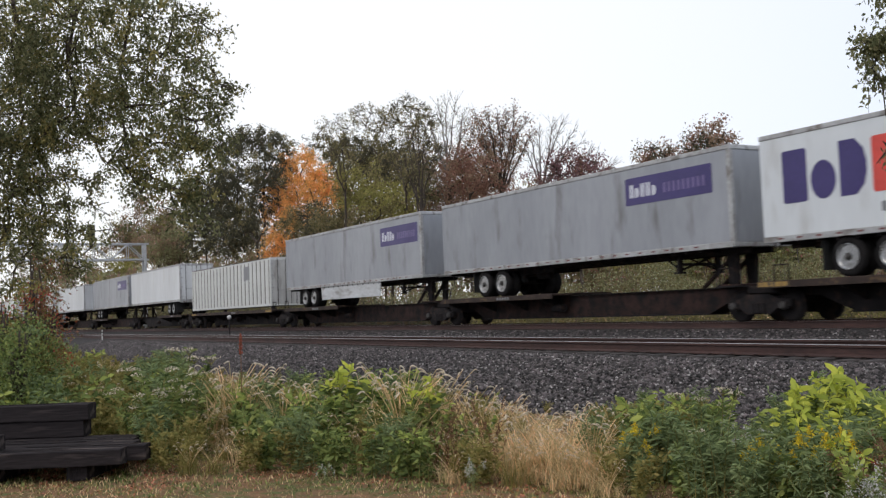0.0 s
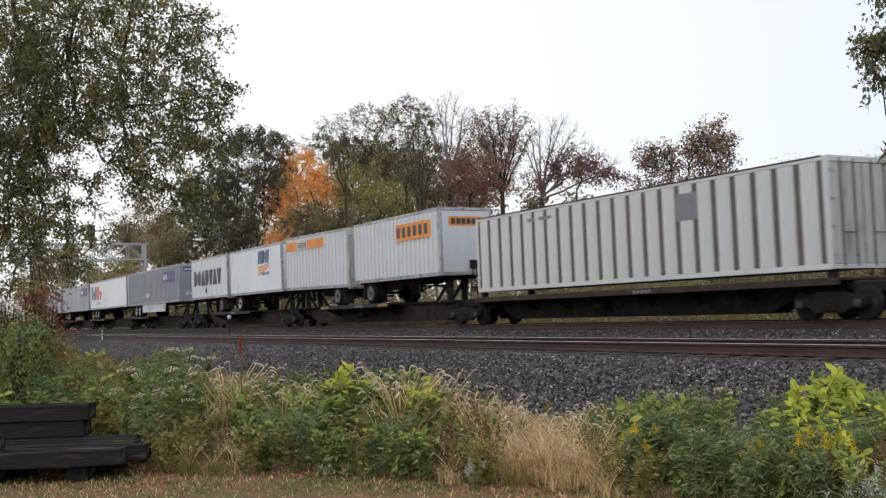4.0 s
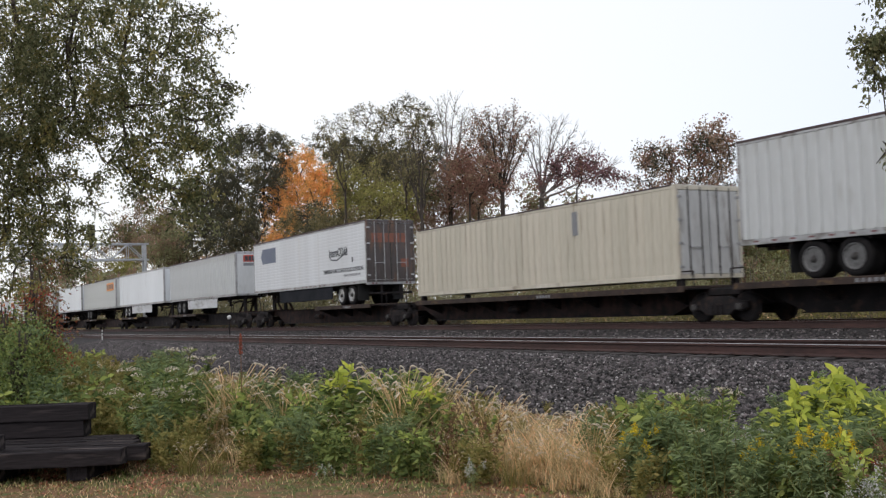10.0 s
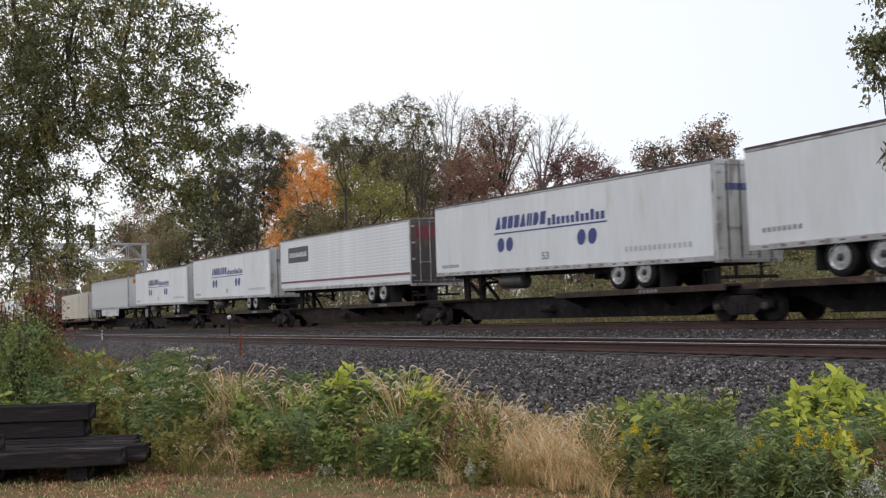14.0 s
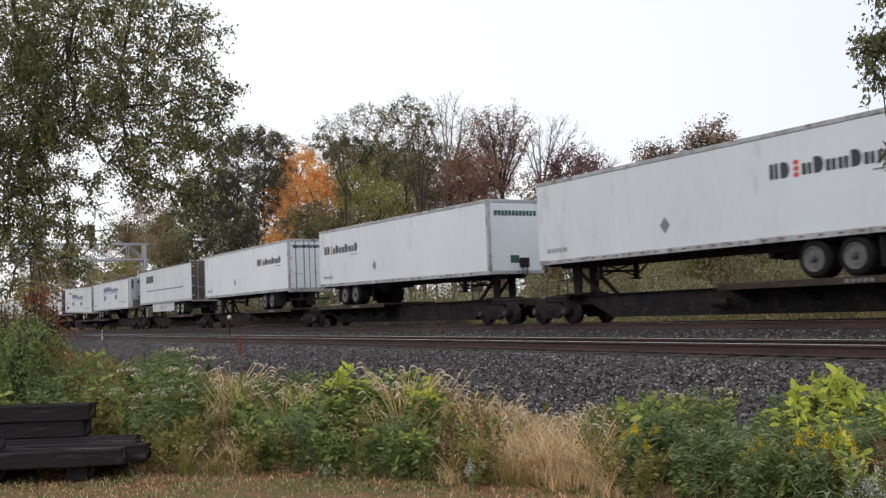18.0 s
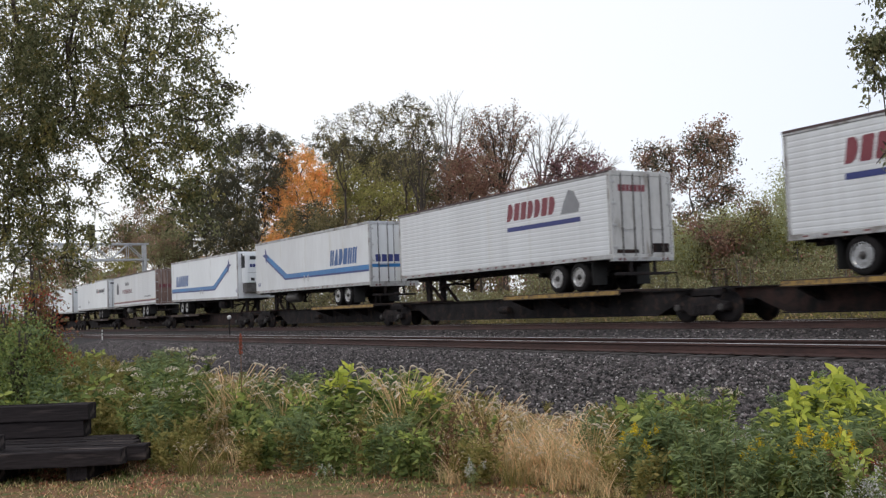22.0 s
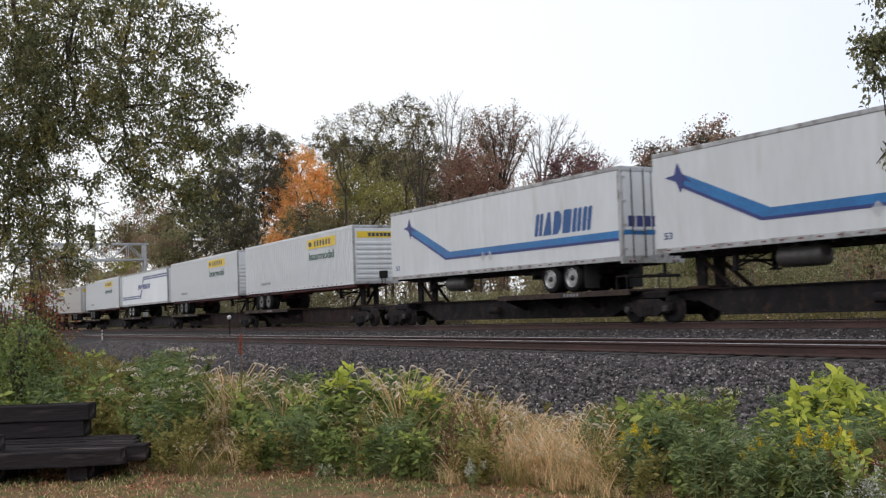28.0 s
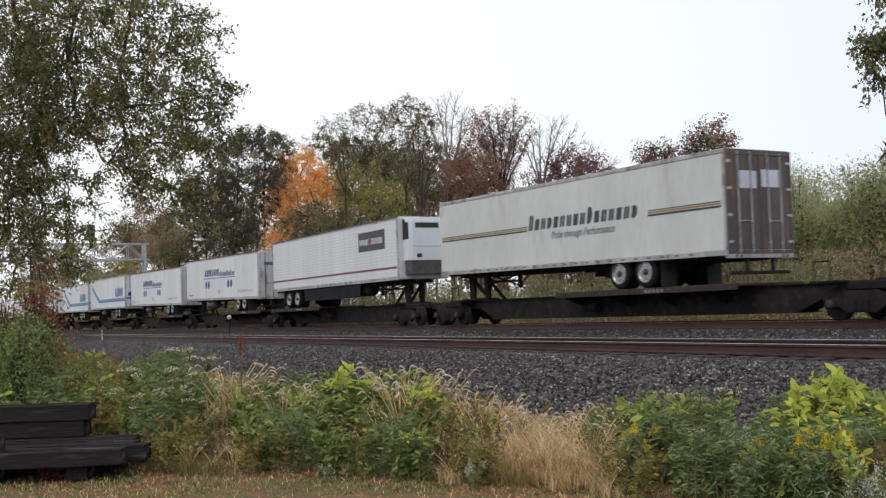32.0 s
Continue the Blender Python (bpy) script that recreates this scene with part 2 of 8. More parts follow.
LEAF_BROWN = leaf("brown_leaves", (0.36, 0.25, 0.165), (0.27, 0.19, 0.125), 0.3)
LEAF_BUSH = leaf("grey_green_brush", (0.31, 0.30, 0.155), (0.23, 0.22, 0.115), 0.3, 0.4)
LEAF_PALE = leaf("pale_green_willow_leaves", (0.50, 0.51, 0.30), (0.42, 0.435, 0.24), 0.1, 0.6)
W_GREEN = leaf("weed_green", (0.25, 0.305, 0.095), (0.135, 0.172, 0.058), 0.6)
W_DEEP = leaf("weed_blue_green", (0.275, 0.335, 0.15), (0.18, 0.235, 0.11), 0.4)
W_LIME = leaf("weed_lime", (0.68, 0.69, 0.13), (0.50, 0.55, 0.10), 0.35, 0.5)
W_OLIVE = leaf("weed_olive", (0.31, 0.27, 0.085), (0.20, 0.18, 0.06), 0.45)
W_STRAW = leaf("dry_straw", (0.80, 0.61, 0.34), (0.62, 0.46, 0.24), 0.4)
W_SEED = leaf("pale_seed_heads", (0.76, 0.67, 0.53), (0.62, 0.53, 0.41), 0.25)
W_BROWN = leaf("dead_brown_stems", (0.27, 0.15, 0.085), (0.165, 0.095, 0.055), 0.4)
W_GOLD = leaf("goldenrod_flowers", (0.80, 0.62, 0.05), (0.62, 0.46, 0.04), 0.25)
W_WHITE = leaf("small_white_flowers", (0.66, 0.645, 0.60), (0.5, 0.49, 0.45), 0.2)
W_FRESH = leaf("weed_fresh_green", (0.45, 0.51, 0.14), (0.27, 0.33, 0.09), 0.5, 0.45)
W_LITTER = leaf("fallen_red_brown_leaves", (0.52, 0.24, 0.12), (0.34, 0.16, 0.085), 0.5)
W_RED = leaf("red_sumac_leaves", (0.40, 0.09, 0.045), (0.25, 0.08, 0.04), 0.45)


# ---- mesh helpers ----
class Shape:
    """Vertices and faces of one part."""

    def __init__(self):
        self.v, self.f = [], []

    def add(self, verts, faces):
        k = len(self.v)
        self.v += [tuple(p) for p in verts]
        self.f += [tuple(i + k for i in q) for q in faces]
        return self

    def box(self, x0, x1, y0, y1, z0, z1):
        v = [(x, y, z) for x in (x0, x1) for y in (y0, y1) for z in (z0, z1)]
        return self.add(v, [(0, 1, 3, 2), (4, 6, 7, 5), (0, 4, 5, 1), (2, 3, 7, 6), (0, 2, 6, 4), (1, 5, 7, 3)])

    def cbox(self, x0, x1, y0, y1, z0, z1, c=0.03):
        """A box with all its edges chamfered."""
        cx, cy, cz = (x0 + x1) / 2, (y0 + y1) / 2, (z0 + z1) / 2
        hx, hy, hz = (x1 - x0) / 2, (y1 - y0) / 2, (z1 - z0) / 2
        c = min(c, hx * 0.9, hy * 0.9, hz * 0.9)
        v, at = [], {}
        for sx in (-1, 1):
            for sy in (-1, 1):
                for sz in (-1, 1):
                    for k, (a, b, d) in enumerate(((0, c, c), (c, 0, c), (c, c, 0))):
                        at[sx, sy, sz, k] = len(v)
                        v.append((cx + sx * (hx - a), cy + sy * (hy - b), cz + sz * (hz - d)))
        f = []
        for s in (-1, 1):
            f.append([at[s, a, b, 0] for a, b in ((-1, -1), (1, -1), (1, 1), (-1, 1))])
            f.append([at[a, s, b, 1] for a, b in ((-1, -1), (1, -1), (1, 1), (-1, 1))])
            f.append([at[a, b, s, 2] for a, b in ((-1, -1), (1, -1), (1, 1), (-1, 1))])
            for u in (-1, 1):
                f.append([at[s, u, -1, 0], at[s, u, 1, 0], at[s, u, 1, 1], at[s, u, -1, 1]])
                f.append([at[s, -1, u, 0], at[s, 1, u, 0], at[s, 1, u, 2], at[s, -1, u, 2]])
                f.append([at[-1, s, u, 1], at[1, s, u, 1], at[1, s, u, 2], at[-1, s, u, 2]])
                for w in (-1, 1):
                    f.append([at[s, u, w, 0], at[s, u, w, 1], at[s, u, w, 2]])
        return self.add(v, f)

    def prism(self, profile, a0, a1, axis="x"):
        """A profile (closed, in the other two axes) drawn out from a0 to a1."""
        n = len(profile)
        put = {"x": lambda a, p: (a, p[0], p[1]), "y": lambda a, p: (p[0], a, p[1]), "z": lambda a, p: (p[0], p[1], a)}[axis]
        v = [put(a0, p) for p in profile] + [put(a1, p) for p in profile]
        f = [tuple(range(n)), tuple(range(2 * n - 1, n - 1, -1))]
        f += [(i, (i + 1) % n, n + (i + 1) % n, n + i) for i in range(n)]
        return self.add(v, f)

    def rod(self, p0, p1, r0, r1=None, n=8):
        r1 = r0 if r1 is None else r1
        p0, p1 = Vector(p0), Vector(p1)
        d = (p1 - p0).normalized()
        a = d.orthogonal().normalized()
        b = d.cross(a)
        v = []
        for p, r in ((p0, r0), (p1, r1)):
            v += [p + (a * math.cos(k * math.tau / n) + b * math.sin(k * math.tau / n)) * r for k in range(n)]
        f = [tuple(range(n)), tuple(range(2 * n - 1, n - 1, -1))]
        f += [(i, (i + 1) % n, n + (i + 1) % n, n + i) for i in range(n)]
        return self.add(v, f)

    def turned(self, centre, rings, n=20, axis="y"):
        """Rings (offset along the axis, radius), joined in order: wheels, tanks, rims."""
        cx, cy, cz = centre
        v = []
        for o, r in rings:
            for k in range(n):
                a, b = r * math.cos(k * math.tau / n), r * math.sin(k * math.tau / n)
                v.append((cx + a, cy + o, cz + b) if axis == "y" else (cx + o, cy + a, cz + b))
        f = [tuple(range(n)), tuple(range(len(v) - 1, len(v) - n - 1, -1))]
        for q in range(len(rings) - 1):
            f += [(q * n + i, q * n + (i + 1) % n, (q + 1) * n + (i + 1) % n, (q + 1) * n + i) for i in range(n)]
        return self.add(v, f)

    def mesh(self, name, material, smooth=False):
        me = bpy.data.meshes.new(name)
        bm = bmesh.new()
        vs = [bm.verts.new(p) for p in self.v]
        for q in self.f:
            try:
                bm.faces.new([vs[i] for i in q])
            except ValueError:
                pass
        bmesh.ops.recalc_face_normals(bm, faces=bm.faces)
        if smooth:
            for q in bm.faces:
                q.smooth = len(q.verts) == 4
        bm.to_mesh(me)
        bm.free()
        me.materials.append(material)
        return me


SHARED = {}


def part(name, shape, material, parent, label="", at=None, key=None, smooth=False):
    """One mesh object under a thing or a part; with a key, alike parts share one mesh."""
    if key is not None and (key, material.name) in SHARED:
        me = SHARED[key, material.name]
    else:
        me = (shape() if callable(shape) else shape).mesh(name, material, smooth)
        if key is not None:
            SHARED[key, material.name] = me
    ob = new(name, me)
    ob.parent = parent
    if at is not None:
        ob.matrix_basis = at if isinstance(at, Matrix) else Matrix.Translation(at)
    if label:
        ob["label"] = label
    if name.endswith(("_band", "_bar", "_mark")) and name not in ("name_bar", "orange_band"):
        ob["kind"] = "stuff"
    return ob


def cloud_mesh(name, verts, faces, material):
    """A large mesh from arrays: verts (n, 3), faces (m, 3 or 4)."""
    me = bpy.data.meshes.new(name)
    verts, faces = np.asarray(verts, np.float32), np.asarray(faces, np.int32)
    k = faces.shape[1]
    me.vertices.add(len(verts))
    me.vertices.foreach_set("co", verts.ravel())
    me.loops.add(faces.size)
    me.loops.foreach_set("vertex_index", faces.ravel())
    me.polygons.add(len(faces))
    me.polygons.foreach_set("loop_start", np.arange(0, faces.size, k, dtype=np.int32))
    me.update(calc_edges=True)
    me.validate()
    me.materials.append(material)
    return me


def stuff(ob):
    """Marks a part that holds many tiny pieces."""
    ob["kind"] = "stuff"
    return ob


# ---- the large structure: ground, ballast, two tracks ----
TRACK_Y, NEAR_Y, NEAR_Z = 22.245, 13.85, -0.13
GROUND_Z = -0.85


def ground_height(x, y):
    if y < 9.0:
        base = GROUND_Z - 0.05 * max(0, min(1, y - 8))
    elif y < 25:
        base = -1.1
    else:
        base = -0.62 + 0.25 * min(1, max(0, (y - 26) / 4))
    return base + 0.05 * noise.noise((x * 0.35, y * 0.35, 0)) * min(1, abs(y) / 3 + 0.5)


def make_ground():
    xs = sorted(set([-3000, -1500, -800, -500, -350, -250, -180, -140, -115] + [round(-100 + 2.5 * k, 2) for k in range(33)]
                    + [round(-17.5 + 0.5 * k, 2) for k in range(46)] + [8, 12, 20, 40, 80, 200, 500, 1500, 3000]))
    ys = sorted(set([-3000, -1000, -300, -100, -40, -20, -10, -5] + [round(-3 + 0.5 * k, 2) for k in range(25)]
                    + [9.5, 10, 12, 25, 26, 27, 28.5, 30, 33, 37, 42, 50, 70, 120, 300, 1000, 3000]))
    sh = Shape()
    verts = [(x, y, ground_height(x, y)) for x in xs for y in ys]
    n = len(ys)
    faces = [(i * n + j, (i + 1) * n + j, (i + 1) * n + j + 1, i * n + j + 1) for i in range(len(xs) - 1) for j in range(n - 1)]
    ob = new("ground", cloud_mesh("ground", verts, faces, EARTH))
    return tagged(ob, "rough grassy earth with patches of dry grass", "ground", kind="structure")


make_ground()
bed = Shape().prism([(8.5, -1.0), (8.5, -0.90), (11.55, -0.40), (12.0, -0.36), (12.62, -0.378), (12.8, -0.44), (15.0, -0.44), (15.15, -0.345), (15.8, -0.345), (16.6, -0.40), (19.6, -0.33),
                     (20.3, -0.21), (24.2, -0.21), (25.4, -0.62), (25.4, -0.95)], -1000, 780)
ballast = tagged(new("ballast_bed", bed.mesh("ballast_bed", BALLAST)), "grey crushed stone ballast bed under the tracks", "ballast", kind="structure")

# rail section: foot, web and head, the worn top as a strip of its own
RAIL = [(-0.075, -0.186), (0.075, -0.186), (0.075, -0.172), (0.012, -0.145), (0.010, -0.050), (0.036, -0.038), (0.037, -0.006),
        (0.030, 0.0), (-0.030, 0.0), (-0.037, -0.006), (-0.036, -0.038), (-0.010, -0.050), (-0.012, -0.145), (-0.075, -0.172)]


def make_track(name, cy, top, label, tie_from, tie_to):
    tr = tagged(new(name), label, "railway track", kind="structure")
    tr.location = (0, cy, top)
    for k in (-0.7525, 0.7525):
        r = part("rail", lambda: Shape().prism(RAIL, -1000, 780), RAILTOP, tr, at=(0, k, 0), key="rail")
        part("rail_head", lambda: Shape().prism([(-0.031, 0.0), (-0.028, 0.003), (0.028, 0.003), (0.031, 0.0), (0.0, -0.002)], -1000, 780),
             SHINE, r, "bright worn running surface", key="railhead")
    x, k = tie_from, 0
    rnd = random.Random(int(cy * 10))
    while x < tie_to:
        turn = pose(x + rnd.uniform(-0.03, 0.03), rnd.uniform(-0.04, 0.04), -0.186 - rnd.uniform(0.0, 0.012), 0, 0, rnd.uniform(-1, 1))
        part("tie", lambda: Shape().cbox(-0.115, 0.115, -1.3, 1.3, -0.17, 0.0, 0.02), TIEWOOD, tr, at=turn, key="tie")
        if x > -45 and cy < 18:
            part("tie_plate", lambda: Shape().cbox(-0.09, 0.09, -0.17, 0.17, -0.004, 0.016, 0.005), RAILTOP, tr,
                 at=(turn.translation.x, -0.7525, -0.183), key="tie_plate")
        x += 0.53
        k += 1
    return tr


make_track("track_near", NEAR_Y, NEAR_Z, "empty railway track with bright worn rails on ballast", -55, 0)
make_track("track_far", TRACK_Y, 0.0, "railway track that carries the freight train", -50, 0)


def scatter_stones(name, count, area, size, seed, label, m=None):
    """Loose stones over the ballast, thinning along the track away from the camera."""
    rng = np.random.default_rng(seed)
    base = np.array([(1, 0, 0), (-1, 0, 0), (0, 1, 0), (0, -1, 0), (0, 0, 1), (0, 0, -1)], float)
    tri = np.array([(0, 2, 4), (2, 1, 4), (1, 3, 4), (3, 0, 4), (2, 0, 5), (1, 2, 5), (3, 1, 5), (0, 3, 5)])
    x0, x1, y0, y1 = area
    x = x1 - (x1 - x0) * rng.random(count) ** 1.7
    y = y0 + (y1 - y0) * rng.random(count)
    prof_y = [8.3, 8.5, 11.55, 12.0, 12.62, 12.8, 15.0, 15.15, 15.8, 16.6, 19.6, 20.3, 24.2, 25.4]
    prof_z = [-0.88, -0.88, -0.40, -0.36, -0.378, -0.44, -0.44, -0.345, -0.345, -0.40, -0.33, -0.21, -0.21, -0.62]
    z = np.interp(y, prof_y, prof_z)
    s = size * (0.6 + 0.8 * rng.random(count))
    v = base[None] * (0.65 + 0.6 * rng.random((count, 6, 1)))
    v = v * np.stack([s, s * (0.7 + 0.3 * rng.random(count)), s * 0.75], -1)[:, None, :]
    a, b = rng.random(count) * math.tau, (rng.random(count) - 0.5) * 1.6
    ca, sa, cb, sb = np.cos(a)[:, None], np.sin(a)[:, None], np.cos(b)[:, None], np.sin(b)[:, None]
    vx, vz = v[..., 0] * cb - v[..., 2] * sb, v[..., 0] * sb + v[..., 2] * cb
    vy = v[..., 1]
    vx, vy = vx * ca - vy * sa, vx * sa + vy * ca
    v = np.stack([vx + x[:, None], vy + y[:, None], vz + (z + s * 0.12)[:, None]], -1)
    f = tri[None] + (np.arange(count) * 6)[:, None, None]
    ob = new(name, cloud_mesh(name, v.reshape(-1, 3), f.reshape(-1, 3), m or STONE))
    return tagged(ob, label, "ballast stones", kind="stuff")


scatter_stones("ballast_stones", 70000, (-62, -3, 8.3, 12.85), 0.038, 11, "sharp grey crushed stones on the ballast shoulder")
scatter_stones("ballast_stones", 19000, (-62, -5, 13.2, 20.6), 0.042, 12, "grey crushed stones between the two tracks")
scatter_stones("ballast_stones", 12000, (-62, -3, 8.3, 12.85), 0.028, 13, "pale chips of crushed stone on the ballast", PALE_STONE)
scatter_stones("ballast_stones", 3500, (-62, -5, 13.2, 20.6), 0.03, 14, "pale chips of crushed stone between the tracks", PALE_STONE)


# ---- the train ----
SIDE = -1.295
DECK_Z = 1.08
BASE, ROOF = 1.03, 3.86


def run(t):
    """Metres that the train has gone by t seconds."""
    return 23.555 * (t - 0.02782 * t * t / 32)


def text_mesh(words, height, material, slant=0.0):
    key = ("text", words, height, slant, material.name)
    if key not in SHARED:
        cu = bpy.data.curves.new("lettering", "FONT")
        cu.body, cu.size, cu.shear, cu.extrude, cu.offset = words, height / 0.72, slant, 0.003, height * 0.025
        ob = bpy.data.objects.new("lettering", cu)
        scene.collection.objects.link(ob)
        bpy.context.view_layer.update()
        me = bpy.data.meshes.new_from_object(ob.evaluated_get(bpy.context.evaluated_depsgraph_get()))
        bpy.data.objects.remove(ob)
        me.materials.clear()
        me.materials.append(material)
        SHARED[key] = me
    return SHARED[key]


def words(thing, text, u, z, width, height, material, y, slant=0.0):
    me = text_mesh(text, height, material, slant)
    xs = [v.co.x for v in me.vertices]
    k = width / (max(xs) - min(xs))
    ob = new("lettering", me)
    ob.parent = thing
    ob.matrix_basis = Matrix.Translation((u - min(xs) * k, y - 0.004, z)) @ Euler((math.pi / 2, 0, 0)).to_matrix().to_4x4() @ Matrix.Diagonal((k, 1, 1, 1))
    return ob


def bar_shape(a, b, z0, top, slant, y, kind="b"):
    """One plain shape: b a bar with a slit, t a triangle, v one on its tip, o an oval, d a bar with one round side, s a single bar."""
    sh = Shape()
    w, h = b - a, top - z0

    def lean(pts):
        return sh.prism([(p + slant * (q - z0), q) for p, q in pts], y, y - 0.004, "y")
    c = min(w * 0.1, 0.05)
    if kind == "o":
        return lean([(a + w / 2 + w / 2 * math.cos(k * math.tau / 16), z0 + h / 2 + h / 2 * math.sin(k * math.tau / 16)) for k in range(16)])
    if kind == "t":
        return lean([(a - w * 0.06, z0), (b + w * 0.06, z0), (b - w * 0.32, top), (a + w * 0.32, top)])
    if kind == "v":
        return lean([(a + w * 0.3, z0), (b - w * 0.3, z0), (b + w * 0.06, top), (a - w * 0.06, top)])
    if kind == "d":
        return lean([(a, z0), (b - w * 0.4, z0), (b - w * 0.1, z0 + h * 0.18), (b, z0 + h * 0.4), (b, z0 + h * 0.6), (b - w * 0.1, top - h * 0.18), (b - w * 0.4, top), (a, top)])
    if kind == "s":
        return lean([(a, z0 + c), (a + c, z0), (b - c, z0), (b, z0 + c), (b, top - c), (b - c, top), (a + c, top), (a, top - c)])
    for p, q in ((a, a + w * 0.46), (a + w * 0.58, b)):
        lean([(p, z0 + c), (p + c, z0), (q - c, z0), (q, z0 + c), (q, top - c), (q - c, top), (p + c, top), (p, top - c)])
    return sh


def bar_row(u0, u1, z0, z1, n, gap, tall):
    w = (u1 - u0) / n
    for i in range(n):
        yield i, u0 + i * w, u0 + (i + 1 - gap) * w, z0, z1 if (not tall or i in tall) else z0 + (z1 - z0) * 0.72


def blocks(u0, u1, z0, z1, n, y, slant=0.0, gap=0.42, tall=()):
    """A row of n small plain bars, where a name stands."""
    sh = Shape()
    for i, a, b, lo, hi in bar_row(u0, u1, z0, z1, n, gap, tall):
        q = bar_shape(a, b, lo, hi, slant, y, "s")
        sh.add(q.v, q.f)
    return sh


def bars(thing, material, label, u0, u1, z0, z1, n, y, slant=0.0, gap=0.2, tall=(), kinds="bdb"):
    """Large plain shapes in place of a name, each a part of its own."""
    for i, a, b, lo, hi in bar_row(u0, u1, z0, z1, n, gap, tall):
        part("name_bar", bar_shape(a, b, lo, hi, slant, y, kinds[i % len(kinds)]), material, thing, label)


def panel(u0, u1, z0, z1, y, c=0.04, thick=0.004):
    return Shape().prism([(u0, z0 + c), (u0 + c, z0), (u1 - c, z0), (u1, z0 + c), (u1, z1 - c), (u1 - c, z1), (u0 + c, z1), (u0, z1 - c)], y, y - thick, "y")


def oval(u, z, ru, rz, y, n=20, tilt=0.0):
    pts = []
    for k in range(n):
        a, b = ru * math.cos(k * math.tau / n), rz * math.sin(k * math.tau / n)
        pts.append((u + a + b * tilt, z + b))
    return Shape().prism(pts, y, y - 0.004, "y")


def end_blocks(y0, y1, z0, z1, n, x, gap=0.2):
    sh = Shape()
    w = (y1 - y0) / n
    for i in range(n):
        sh.box(x, x + 0.004, y0 + i * w, y0 + (i + 1 - gap) * w, z0, z1)
    return sh


def road_wheel(thing, x, y, out, lift=0.0, steel=False):
    """A double road wheel; out = -1 on the near side."""
    w = part("wheel", lambda: Shape().turned((0, 0, 0), [(-0.04, 0.02), (-0.04, 0.325), (-0.29, 0.33), (-0.30, 0.40), (-0.285, 0.465), (-0.25, 0.495), (-0.06, 0.495), (-0.03, 0.46), (0.03, 0.46),
                                                          (0.06, 0.495), (0.25, 0.495), (0.285, 0.465), (0.30, 0.40), (0.29, 0.33), (0.04, 0.325), (0.04, 0.02)], 24),
             RUBBER, thing, "black double truck tyre", at=(x, y, 0.495 + lift), key="tyre", smooth=True)
    turn = Matrix.Rotation(0 if out < 0 else math.pi, 4, "Z")
    r = part("rim", lambda: Shape().turned((0, 0, 0), [(-0.27, 0.335), (-0.305, 0.33), (-0.308, 0.312), (-0.295, 0.295), (-0.245, 0.27), (-0.235, 0.22), (-0.25, 0.165), (-0.255, 0.0)], 24),
             STEEL_RIM if steel else RIM, w, "dull steel rim" if steel else "bright dished aluminium rim", at=turn, key="rim", smooth=True)
    part("hub", lambda: Shape().turned((0, 0, 0), [(-0.24, 0.11), (-0.275, 0.105), (-0.285, 0.08), (-0.33, 0.07), (-0.34, 0.0)], 12), HUB, r, "dark greasy hub", key="hub", smooth=True)
    return w


